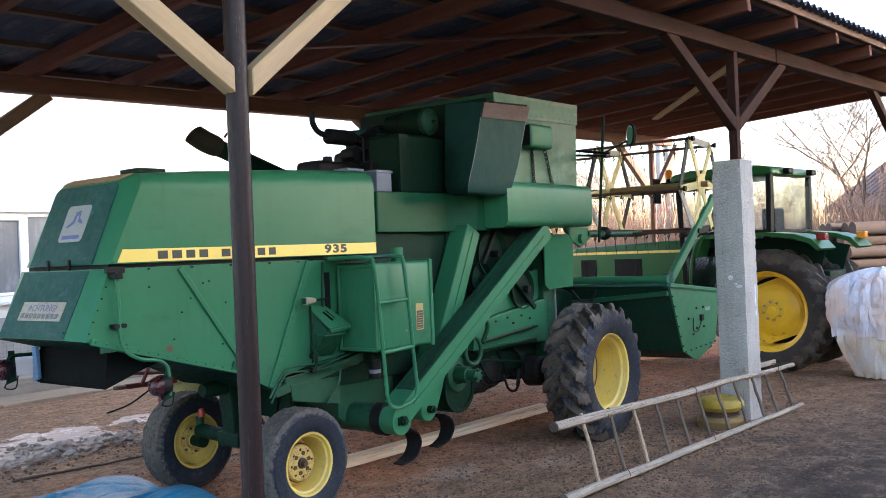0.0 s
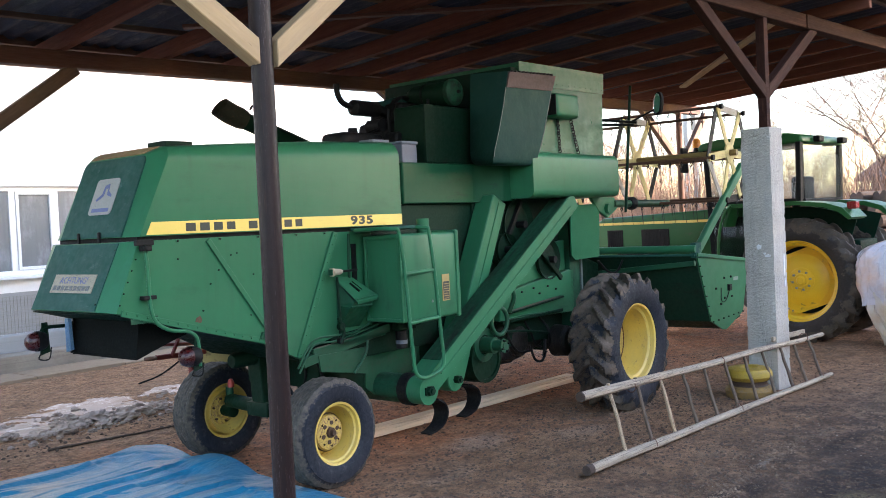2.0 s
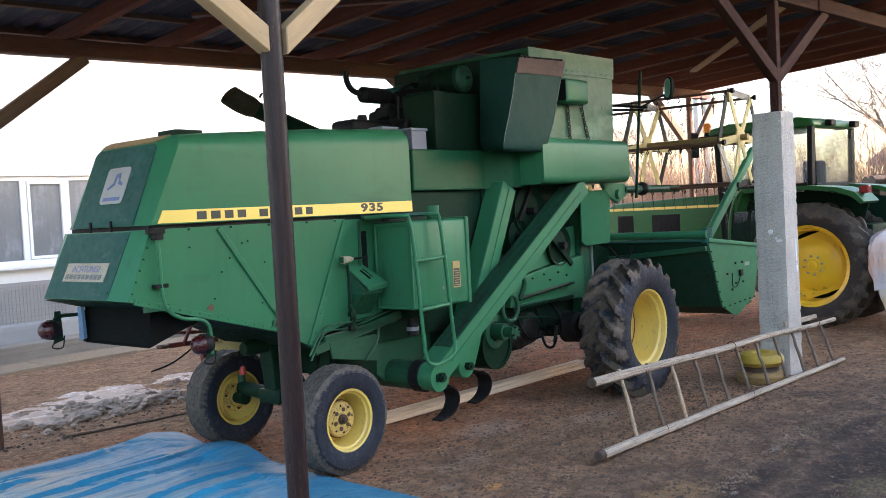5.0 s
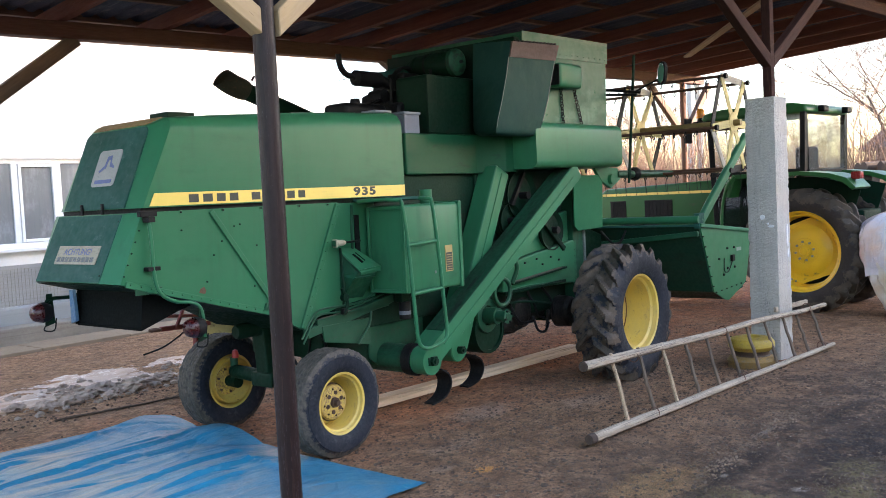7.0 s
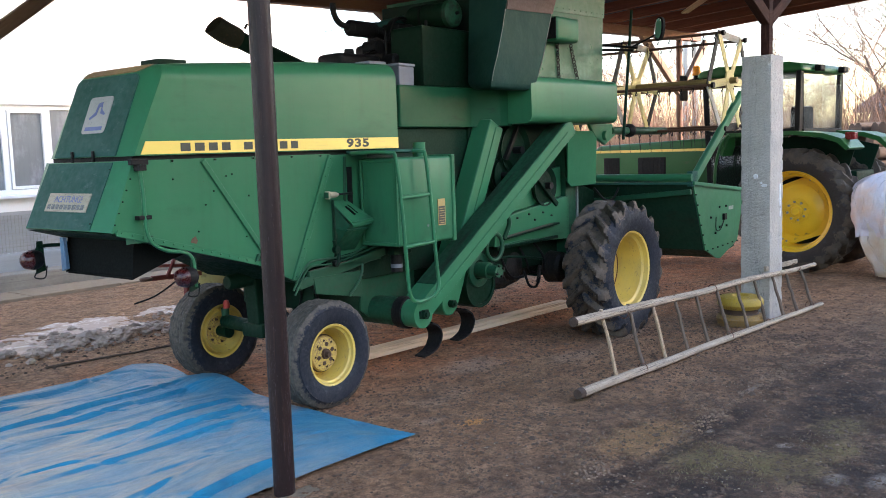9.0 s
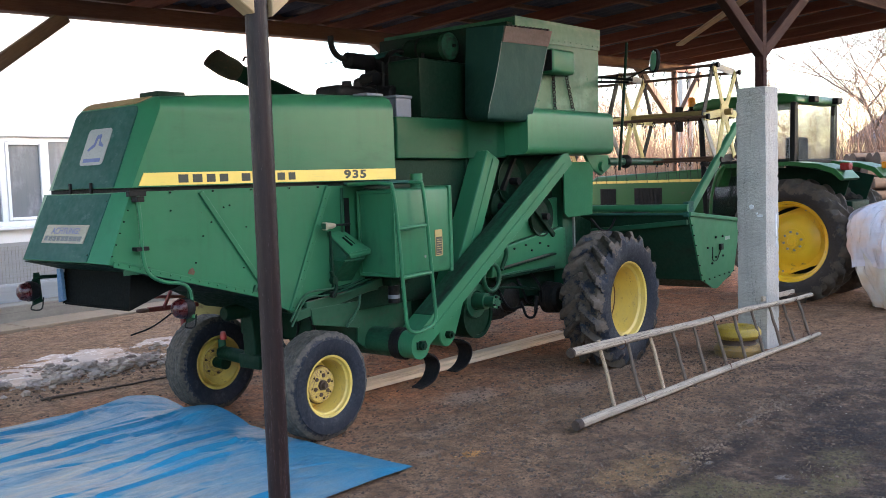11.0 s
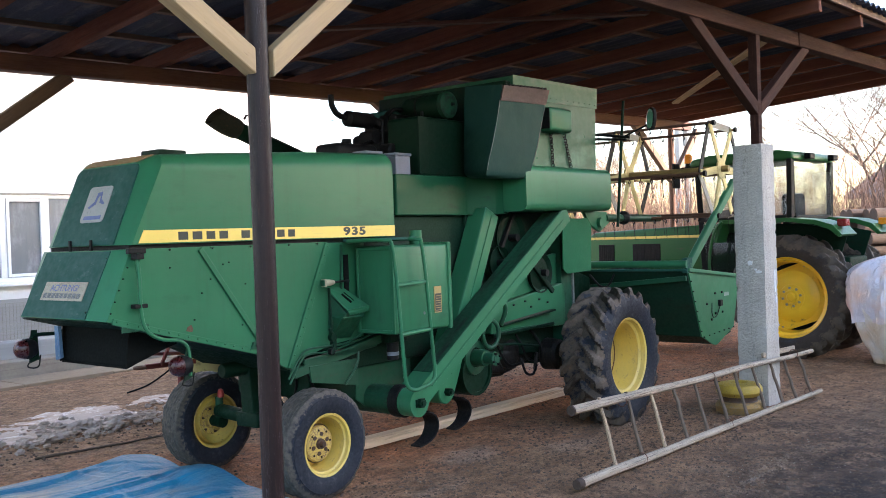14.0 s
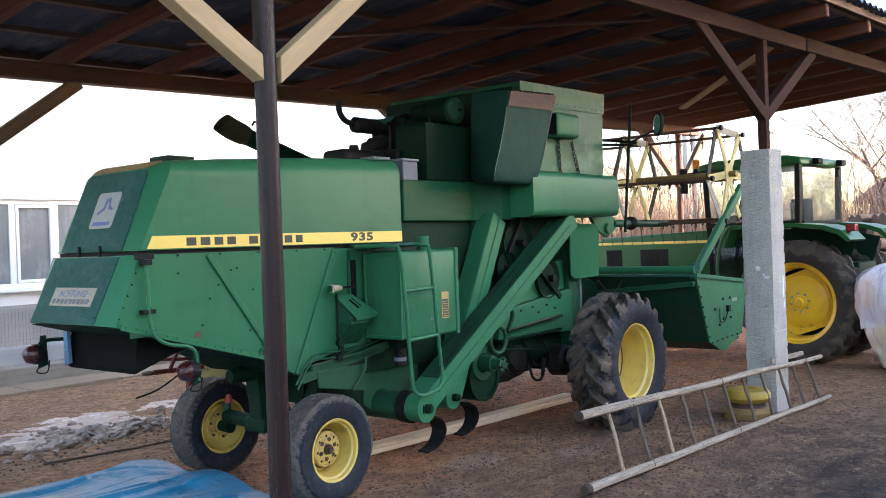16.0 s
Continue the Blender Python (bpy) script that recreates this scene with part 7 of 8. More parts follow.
part("lower_disc", lathe(B(), [(0, -0.02), (0.205, -0.02), (0.222, 0.01), (0.228, 0.070), (0.205, 0.104), (0.150, 0.122), (0, 0.122)], "z", (0, 0, 0), 32), TAN_IRON, wt, "dirty tan lower disc", 35)
part("spacer", lathe(B(), [(0, 0.100), (0.190, 0.100), (0.168, 0.122), (0.166, 0.145), (0.180, 0.170), (0, 0.170)], "z", (0, 0, 0), 32), RUST_DARK, wt, "dark groove between the discs", 35)
part("upper_disc", lathe(B(), [(0, 0.15), (0.15, 0.15), (0.195, 0.172), (0.219, 0.205), (0.217, 0.248), (0.195, 0.277), (0.15, 0.29), (0.09, 0.292), (0.06, 0.27), (0, 0.27)], "z", (0, 0, 0), 32), YELLOW_WEIGHT, wt, "chipped yellow upper disc", 35)

# plastic-wrapped big bag
def foil(name, pale, tint, clear):
    """Thin crumpled plastic: glossy, creased in long folds, tinted where the sack lies close behind it."""
    m = plain(name, pale, 0.16, transmission=clear)
    N, L = m.node_tree.nodes, m.node_tree.links
    co, mp, t, big, r, rr = (N.new("ShaderNode" + k) for k in ("TexCoord", "Mapping", "TexNoise", "TexNoise", "Mix", "MapRange"))
    mp.inputs["Scale"].default_value, mp.inputs["Rotation"].default_value = (2.4, 2.4, 0.7), (0.3, 0.2, 0)
    L.new(co.outputs["Object"], mp.inputs[0]), L.new(mp.outputs[0], t.inputs["Vector"]), L.new(co.outputs["Object"], big.inputs["Vector"])
    t.inputs["Scale"].default_value, t.inputs["Detail"].default_value, t.inputs["Distortion"].default_value = 3.5, 9, 0.9
    big.inputs["Scale"].default_value, big.inputs["Detail"].default_value = 3.0, 7
    rr.inputs[1].default_value, rr.inputs[2].default_value = 0.40, 0.66
    L.new(big.outputs["Fac"], rr.inputs[0])
    r.data_type = "RGBA"
    r.inputs[6].default_value, r.inputs[7].default_value = (*pale, 1), (*tint, 1)
    L.new(rr.outputs[0], r.inputs[0]), L.new(r.outputs[2], N["Principled BSDF"].inputs["Base Color"])
    b = N.new("ShaderNodeBump")
    b.inputs["Strength"].default_value, b.inputs["Distance"].default_value = 0.9, 0.06
    L.new(t.outputs["Fac"], b.inputs["Height"])
    L.new(b.outputs[0], N["Principled BSDF"].inputs["Normal"])
    return m


FOIL = foil("milky_plastic_foil", (0.84, 0.80, 0.90), (0.88, 0.62, 0.52), 0.12)
FOIL_CLEAR = foil("clear_crumpled_foil", (0.88, 0.82, 0.80), (0.80, 0.60, 0.42), 0.15)
SACK = material("yellowed_woven_sack", (0.55, 0.47, 0.36), 0.8, spots=(0.38, 0.28, 0.20), spot_scale=3.0, spot_amount=0.5, grain=70, bump=0.3)
bag = thing("big_bag", SHED @ pose(9.62, -0.42, 0.0), "bulky sack wrapped in milky crumpled plastic foil", "bag")


def bag_skin(z0, z1, levels, grow, folds, top, seed):
    """A squarish crumpled skin with hanging folds, from z0 up to z1."""
    rings = []
    for k in range(levels + 1):
        t = k / levels
        z = z0 + (z1 - z0) * t
        h = z / 1.38
        base = 0.37 + 0.25 * math.sin(min(1, h / 0.62) * math.pi / 2) + grow
        if top and h > 0.78:
            base *= math.sqrt(max(0.02, 1 - ((h - 0.78) / 0.225) ** 2))
        ring = []
        for i in range(120):
            a = 2 * math.pi * i / 120
            sq = 1 / max(abs(math.cos(a)), abs(math.sin(a))) ** 0.38
            p = Vector((math.cos(a) * 2.2, math.sin(a) * 2.2, z * 2.2))
            hang = abs(noise.noise(Vector((math.cos(a) * 5 + seed, math.sin(a) * 5, z * 1.6 + 0.5 * math.sin(a * 3)))))
            fine = abs(noise.noise(Vector((p.x * 5 + seed, p.y * 5, p.z * 3))))
            pinch = 1 - 0.05 * max(0, 1 - abs(h - 0.42 - 0.05 * math.sin(a)) / 0.12)
            r = base * sq * pinch * (1 + 0.08 * noise.noise(p * 0.8) + folds * hang + 0.35 * folds * fine)
            ring.append((r * math.cos(a), r * math.sin(a), z + 0.05 * noise.noise(p * 1.3) * (h > 0.8) - (0.05 * hang if not k else 0)))
        rings.append(ring)
    return loft(B(), rings, top)


part("sack", bag_skin(0.02, 1.30, 24, -0.05, 0.03, True, 3), SACK, bag, "yellowed sack showing through the foil", True)
part("lower_foil", bag_skin(0.02, 0.72, 26, -0.01, 0.10, False, 9), FOIL_CLEAR, bag, "clear crumpled foil round the lower half", True)
part("cover_foil", bag_skin(0.55, 1.38, 34, 0.012, 0.12, True, 5), FOIL, bag, "milky lavender foil over the upper half", True)

# ---------------------------------------------------------------- house behind the yard
HW = 7.55
zs0, zs1 = 1.36, 2.65
house = thing("house", YARD, "white rendered single-family house with a red tiled roof", "house", kind="structure")
edges = [-9.0, 0.62, 4.2, 6.0, 7.5, 8.2]
for a0, a1 in zip(edges, edges[1:]):
    if a0 in (0.62, 6.0):
        part("wall", box(B(), a0, a1, HW, HW + 0.35, 0.0, zs0), PLASTER, house), part("wall", box(B(), a0, a1, HW, HW + 0.35, zs1, 5.6), PLASTER, house)
    else:
        part("wall", box(B(), a0, a1, HW, HW + 0.35, 0.0, 5.6), PLASTER, house)
for x0, x1, y0, y1 in ((-9.0, -8.65, HW + 0.35, HW + 7), (7.85, 8.2, HW + 0.35, HW + 7), (-8.65, 7.85, HW + 6.65, HW + 7)):
    part("wall", box(B(), x0, x1, y0, y1, 0, 5.6), PLASTER, house)
part("roof", prism(B(), [(HW - 0.5, 5.5), (HW + 3.5, 7.6), (HW + 7.5, 5.5), (HW + 7.5, 5.7), (HW + 3.5, 7.8), (HW - 0.5, 5.7)], "x", -9.4, 8.6), ROOF_TILE, house)
part("floor", box(B(), -8.65, 7.85, HW + 0.35, HW + 6.65, 0.5, 0.6), CONCRETE_OLD, house)
for wi, (a0, a1, cols) in enumerate(((0.62, 4.2, (0.62, 1.24, 1.895, 2.55, 3.2, 4.2)), (6.0, 7.5, (6.0, 6.75, 7.5)))):
    win = thing("window_%d" % (wi + 1), YARD, "white plastic window with dim grey panes in the house wall", "window", kind="structure")
    y0, y1 = HW + 0.06, HW + 0.13
    n = len(cols) - 1
    part("window_frame", box(B(), a0, a1, y0, y1, zs0, zs0 + 0.07, 0.006), PVC, win)
    part("window_frame", box(B(), a0, a1, y0, y1, zs1 - 0.07, zs1, 0.006), PVC, win)
    for k in range(n + 1):
        x = cols[k]
        part("mullion", box(B(), max(a0, x - 0.045), min(a1, x + 0.045), y0 - 0.003, y1, zs0 + 0.07, zs1 - 0.07, 0.006), PVC, win)
    for k in range(n):
        x0, x1 = cols[k] + 0.05, cols[k + 1] - 0.05
        if k in (0, 2, 4):
            bm = box(B(), x0, x0 + 0.045, y0 - 0.02, y1 - 0.02, zs0 + 0.075, zs1 - 0.075, 0.005)
            box(bm, x1 - 0.045, x1, y0 - 0.02, y1 - 0.02, zs0 + 0.075, zs1 - 0.075, 0.005)
            box(bm, x0 + 0.045, x1 - 0.045, y0 - 0.02, y1 - 0.02, zs0 + 0.075, zs0 + 0.12, 0.005)
            box(bm, x0 + 0.045, x1 - 0.045, y0 - 0.02, y1 - 0.02, zs1 - 0.12, zs1 - 0.075, 0.005)
            part("sash", bm, PVC, win)
        part("pane", box(B(), x0, x1, y0 + 0.02, y0 + 0.03, zs0 + 0.07, zs1 - 0.07), GLASS_DARK, win, "dim grey glass")
    part("window_sill", box(B(), a0 - 0.05, a1 + 0.05, HW - 0.10, HW + 0.06, zs0 - 0.05, zs0 - 0.004, 0.006), PVC, win)
# plinth, ledge and paved strip along the wall
tagged(part("plinth", prism(B(), [(HW - 0.05, 0), (HW - 0.05, 0.50), (HW - 0.03, 0.53), (HW - 0.004, 0.53), (HW - 0.004, 0)], "x", -9, 8.2, 0.01), PLASTER_GREY, None, "", False, YARD), "grey rendered plinth of the house", "plinth", kind="structure")
tagged(part("ledge", box(B(), -9, 8.2, HW - 0.46, HW - 0.055, -0.05, 0.27, 0.02), CONCRETE_OLD, None, "", False, YARD), "worn concrete ledge along the house", "ledge", kind="structure")
for k in range(13):
    ob = part("paving_slab", box(B(), -8.9 + 1.3 * k, -7.61 + 1.3 * k, HW - 1.20, HW - 0.465, -0.05, 0.04, 0.012), PAVING, None, "", False, YARD @ pose(0, 0, 0.004 * (k % 3)))
    tagged(ob, "flat tan concrete paving slab beside the house", "paving slab", "slabs along the house", "structure")
part("wall_foot", box(B(), -9.0, 8.2, HW - 0.003, HW, 0.53, 1.12), PLASTER_GREY, house, "grey unpainted render under the windows")
# plaster mesh showing on the wall under the window
bm = B()
for k in range(150):
    x = -3.5 + 0.052 * k
    w = 0.012 * noise.noise(Vector((k * 0.7, 0, 0)))
    box(bm, x + w, x + w + 0.0028, HW - 0.008, HW - 0.004, 0.54, 1.06 + 0.09 * noise.noise(Vector((k * 0.2, 3, 0))))
for k in range(11):
    z = 0.56 + 0.050 * k
    box(bm, -3.5, 4.3, HW - 0.009, HW - 0.005, z, z + 0.0026)
tagged(part("plaster_mesh", bm, STEEL_DULL, None, "", False, YARD), "fine reinforcing mesh on the unplastered wall foot", "mesh", kind="stuff")

# ---------------------------------------------------------------- snow, stones, grass and litter
SNOW = material("old_dirty_snow", (0.70, 0.525, 0.42), 0.8, spots=(0.50, 0.335, 0.24), spot_scale=6.0, spot_amount=0.95, chips=(0.86, 0.74, 0.66), chip_at=0.58, chip_scale=22.0, grain=55, bump=0.8, dist=0.02, vary=0.18)
SNOW_GREY = material("grey_icy_snow", (0.55, 0.425, 0.355), 0.85, spots=(0.34, 0.24, 0.18), spot_scale=9.0, spot_amount=0.6, grain=40, bump=0.9, dist=0.02, island=True)
STONE = material("pale_gravel", (0.25, 0.158, 0.102), 0.85, vary=0.7, island=True, bump=0.2)
CLOD = material("dark_soil_clods", (0.120, 0.076, 0.052), 0.95, vary=0.3, island=True, bump=0.3)
GRASS = material("winter_grass", (0.21, 0.175, 0.075), 0.8, vary=0.5, island=True, bump=0.0)
STRAW = material("dry_straw", (0.27, 0.18, 0.09), 0.85, vary=0.3, island=True, bump=0.0)
rnd = random.Random(12)


def lump(bm, x, y, z, r, flat=0.7, seg=6):
    """A small uneven stone or clod."""
    rings = []
    a0 = rnd.uniform(0, 6)
    for k in range(4):
        t = (k + 0.5) / 4
        rr = r * math.sin(math.pi * t)
        rings.append([(x + rr * math.cos(a0 + 2 * math.pi * i / seg) * rnd.uniform(0.75, 1.25), y + rr * math.sin(a0 + 2 * math.pi * i / seg) * rnd.uniform(0.75, 1.25),
                       z - r * flat * math.cos(math.pi * t) * rnd.uniform(0.85, 1.1)) for i in range(seg)])
    loft(bm, rings)


# bank of melting snow beside the roof's drip line
bm = B()
nx, ny = 420, 80
rows = []
for j in range(ny + 1):
    v = j / ny
    row = []
    for i in range(nx + 1):
        x = -7.0 + 12.5 * i / nx
        y = 4.40 + 0.13 * x + 1.75 * v + 0.25 * noise.noise(Vector((x * 0.8, 2, 0)))
        p = Vector((x * 1.6, y * 1.6, 0))
        h = 0.042 * math.sin(math.pi * v) ** 0.8 * (0.6 + 0.9 * noise.noise(p * 0.9)) + 0.020 * noise.noise(p * 3) + 0.012 * abs(noise.noise(p * 7)) + (0.004 + 0.020 * max(0.0, 1 - 1.8 * v)) * abs(noise.noise(p * 16)) + 0.006 * abs(noise.noise(p * 34)) - 0.012
        edge = min(1, 8 * v, 8 * (1 - v))
        row.append(bm.verts.new((x, y, height(x, y) + h * edge - 0.012)))
    rows.append(row)
for j in range(ny):
    for i in range(nx):
        bm.faces.new((rows[j][i], rows[j][i + 1], rows[j + 1][i + 1], rows[j + 1][i]))
tagged(part("snow_bank", bm, SNOW, None, "", True, SHED), "low bank of dirty melting snow beside the shed", "snow", kind="stuff")
def crag(bm, x, y, z, r, flat, seed):
    """A ragged half-melted lump: a low dome broken up by noise at two scales."""
    rings = []
    for k in range(9):
        t = math.pi * (k + 0.4) / 8.8
        ring = []
        for i in range(14):
            a = 2 * math.pi * i / 14
            d = Vector((math.sin(t) * math.cos(a), math.sin(t) * math.sin(a), -math.cos(t)))
            f = r * (0.85 + 0.6 * noise.noise(d * 1.5 + Vector((seed, 0, 0))) + 0.35 * noise.noise(d * 4 + Vector((0, seed, 0))) + 0.25 * noise.noise(d * 9 + Vector((0, 0, seed))))
            ring.append((x + f * d.x * 1.2, y + f * d.y, z + flat * f * d.z))
        rings.append(ring)
    loft(bm, rings)


bm = B()
HEAPS = ((1.35, 4.97, 0.13), (1.63, 4.79, 0.12), (0.90, 4.67, 0.10), (1.12, 4.80, 0.10), (0.70, 4.73, 0.09), (1.27, 4.57, 0.075), (1.91, 4.92, 0.07), (1.48, 5.10, 0.09), (1.20, 5.15, 0.08), (0.45, 4.85, 0.08), (0.98, 4.98, 0.07), (1.75, 5.15, 0.06), (-0.3, 4.75, 0.09), (0.1, 4.95, 0.07), (2.15, 5.2, 0.06), (0.6, 5.3, 0.06))
for k, (x, y, r) in enumerate(HEAPS):
    crag(bm, x, y, height(x, y) + 0.30 * r, r, 0.55, 3.7 * k)
    for j in range(4):
        q = r * rnd.uniform(0.15, 0.4)
        a, d = rnd.uniform(0, 6.28), r * rnd.uniform(0.9, 2.4)
        crag(bm, x + d * math.cos(a), y + d * math.sin(a), height(x, y) + 0.03 + 0.3 * q, q, 0.7, 9.1 * j + k)
for k in range(420):
    x = rnd.uniform(-3, 3.6)
    y = 4.30 + 0.13 * x + 1.5 * rnd.betavariate(1.1, 2.6)
    r = 0.010 + 0.045 * rnd.random() ** 2.5
    crag(bm, x, y, height(x, y) + 0.012 + r * 0.2, r, 0.6, 1.3 * k)
tagged(part("snow_lumps", bm, SNOW_GREY, None, "", False, SHED), "frozen grey lumps of old snow on the soil", "snow", kind="stuff")
bm = B()
for k in range(1100):
    x = rnd.uniform(-3, 4)
    y = 3.75 + 0.13 * x + 0.75 * rnd.random() ** 0.7
    r = 0.004 + 0.018 * rnd.random() ** 4
    lump(bm, x, y, height(x, y) + r * 0.3, r, 0.6, 5)
tagged(part("soil_clods", bm, CLOD, None, "", True, SHED), "crumbled brown clods along the snow", "soil", kind="stuff")

# gravel washed out along the front drip line
bm = B()
for k in range(4800):
    x = 1.15 + 7.4 * rnd.random()
    y = -1.14 + 0.045 * rnd.gauss(0, 1) * (1 + 2.2 * max(0, noise.noise(Vector((x * 2.3, 3, 0))))) + 0.05 * math.sin(x * 2.1) + 0.014 * (x - 3)
    if 1.45 < x < 2.12:
        continue
    if noise.noise(Vector((x * 1.1, 7, 0))) < -0.12 + 0.5 * rnd.random() - 0.25:
        continue
    r = 0.0022 + 0.0105 * rnd.random() ** 3.2
    lump(bm, x, y, height(x, y) + r * 0.25, r, 0.6, 5)
tagged(part("gravel_line", bm, STONE, None, "", False, SHED), "line of pale washed gravel under the eaves", "gravel", kind="stuff")
bm, bm2 = B(), B()
for k in range(34000):
    x, y = (rnd.uniform(-1.0, 8), rnd.uniform(-3.2, 3.6)) if k < 14000 else (rnd.uniform(0.6, 5.5), rnd.uniform(-2.9, 1.2))
    if -3.7 < x < 1.1 and 0.05 < y < 3.4:
        continue
    r = 0.0022 + 0.013 * rnd.random() ** 5.5
    lump(bm if rnd.random() < 0.02 else bm2, x, y, height(x, y) + r * 0.2, r, 0.55, 5)
tagged(part("loose_stones", bm, STONE, None, "", False, SHED), "small loose stones scattered on the yard", "stones", kind="stuff")
tagged(part("loose_clods", bm2, CLOD, None, "", False, SHED), "small dark clods scattered on the yard", "soil", kind="stuff")

# a few larger broken clods and stones in front of the shed
bm, bm2 = B(), B()
for k in range(420):
    x, y = rnd.uniform(0.5, 6.5), rnd.uniform(-2.9, 1.0)
    if x < 1.15 and y > 0 or noise.noise(Vector((x * 0.9, y * 0.9, 14))) < -0.1:
        continue
    r = 0.007 + 0.018 * rnd.random() ** 3
    crag(bm if k % 5 else bm2, x, y, height(x, y) + r * 0.12, r, 0.5, 2.3 * k)
tagged(part("broken_clods", bm, CLOD, None, "", False, SHED), "broken brown clods on the trodden yard", "soil", kind="stuff")
tagged(part("larger_stones", bm2, STONE, None, "", False, SHED), "larger pale stones on the trodden yard", "stones", kind="stuff")

# pale flecks of chaff and broken twigs trodden into the yard
CHAFF = material("pale_chaff", (0.44, 0.36, 0.26), 0.85, vary=0.3, island=True, bump=0.0)
bm, bm2 = B(), B()
for k in range(1500):
    x, y = rnd.uniform(0.3, 7.0), rnd.uniform(-2.8, 2.6)
    if noise.noise(Vector((x * 1.3, y * 1.3, 4))) < -0.05 or (x < 1.15 and y > 0):
        continue
    lump(bm, x, y, height(x, y) + 0.001, 0.0025 + 0.005 * rnd.random() ** 2, 0.35, 4)
for k in range(420):
    x, y, a, l = rnd.uniform(0.8, 6.5), rnd.uniform(-2.8, 1.5), rnd.uniform(0, 6.28), rnd.uniform(0.015, 0.05)
    z = height(x, y) + 0.003
    pipe(bm2, [(x, y, z), (x + 0.5 * l * math.cos(a), y + 0.5 * l * math.sin(a), z + 0.003), (x + l * math.cos(a + 0.3), y + l * math.sin(a + 0.3), z)], 0.0018, 4)
tagged(part("chaff", bm, CHAFF, None, "", False, SHED), "pale flecks of chaff on the yard", "chaff", kind="stuff")
tagged(part("twig_litter", bm2, WOOD_LOG, None, "", False, SHED), "short broken twigs on the yard", "twigs", kind="stuff")

# spilled maize, and crumbs of mortar beside the post's footing
KERNEL = material("spilled_maize", (0.62, 0.27, 0.07), 0.6, vary=0.3, island=True, bump=0.0)
bm = B()
for k in range(150):
    x, y = rnd.gauss(1.57, 0.045), rnd.gauss(0.015, 0.03)
    lump(bm, x, y, height(x, y) + 0.002, rnd.uniform(0.003, 0.006), 0.7, 5)
tagged(part("maize_spill", bm, KERNEL, None, "", False, SHED), "small spill of orange maize kernels on the soil", "maize", kind="stuff")
bm = B()
for k in range(260):
    x, y = rnd.gauss(0.34, 0.16), rnd.gauss(-0.18, 0.08)
    lump(bm, x, y, height(x, y) + 0.002, 0.002 + 0.007 * rnd.random() ** 3, 0.6, 5)
tagged(part("mortar_crumbs", bm, STONE, None, "", False, SHED), "pale mortar crumbs beside the post footing", "crumbs", kind="stuff")

# thin grass and straw near the camera
def blades(bm, x, y, n, h, spread, w=0.0022):
    for i in range(n):
        a, l = rnd.uniform(0, 6.28), h * rnd.uniform(0.4, 1.0)
        px, py = x + rnd.gauss(0, spread), y + rnd.gauss(0, spread)
        z = height(px, py)
        dx, dy = math.cos(a), math.sin(a)
        lean = rnd.uniform(0.3, 1.2)
        q = [(px - dy * w, py + dx * w, z - 0.003), (px + dy * w, py - dx * w, z - 0.003), (px + dx * l * lean * 0.5 + dy * w * 0.8, py + dy * l * lean * 0.5 - dx * w * 0.8, z + l * 0.7), (px + dx * l * lean, py + dy * l * lean, z + l)]
        vs = [bm.verts.new(p) for p in q]
        bm.faces.new(vs[:3]), bm.faces.new((vs[0], vs[2], vs[3]))


bm, bm2 = B(), B()
for k in range(620):
    u = rnd.random()
    x, y = (1.76 + 0.32 * u + rnd.gauss(0, 0.22), -1.36 - 0.80 * u + rnd.gauss(0, 0.13)) if k < 500 else (rnd.gauss(2.40, 0.18), rnd.gauss(-2.02, 0.10))
    if noise.noise(Vector((x * 4.2, y * 4.2, 9))) > 0.0:
        blades(bm, x, y, 5, 0.015, 0.03, 0.0013)
for k in range(420):
    x, y = rnd.gauss(1.95, 0.24), rnd.gauss(-1.04, 0.13)
    blades(bm2, x, y, 6, 0.013, 0.03, 0.0014)
for k in range(300):
    blades(bm2, rnd.uniform(0, 8), rnd.uniform(-3, 3.6), 2, 0.03, 0.03, 0.0016)
tagged(part("grass_patch", bm, GRASS, None, "", False, SHED), "thin patch of winter grass on the soil", "grass", kind="stuff")
tagged(part("straw_litter", bm2, STRAW, None, "", False, SHED), "dry straw and chaff on the soil", "straw", kind="stuff")
# implement and drum standing behind the harvester
imp = thing("red_hitch", YARD @ pose(1.05, 2.6, 0), "faded red tractor implement hitch on the yard", "implement")
part("drawbar", beam(B(), (-0.18, 0, 0.60), (0.75, 0.1, 0.56), 0.04, 0.05), RED_PAINT, imp)
part("drawbar", beam(B(), (-0.1, 0.05, 0.72), (0.7, 0.3, 0.62), 0.03, 0.035), RED_PAINT, imp)
part("strut", beam(B(), (0.0, 0.0, 0.58), (0.16, 0.05, 0.80), 0.03, 0.035), RED_PAINT, imp)
part("strut", beam(B(), (0.3, 0.08, 0.0), (0.3, 0.08, 0.6), 0.06, 0.06), RED_PAINT, imp)
part("strut", beam(B(), (0.72, 0.2, 0.0), (0.72, 0.2, 0.62), 0.06, 0.06), RED_PAINT, imp)
part("hitch_ring", lathe(B(), [(0.05 + 0.018 * math.cos(q), 0.018 * math.sin(q)) for q in [math.pi / 3 * j for j in range(6)]], "z", (-0.24, 0, 0.60), 18, True), RUST, imp)
part("hose", pipe(B(), [(0.25, 0.0, 0.62), (0.02, -0.02, 0.50), (-0.2, -0.05, 0.42), (-0.42, -0.05, 0.38)], 0.009, 8, 5), BLACK, imp)
dm = thing("drum", YARD @ pose(1.75, 2.75, 0), "pale yellow drum standing on the yard", "drum")
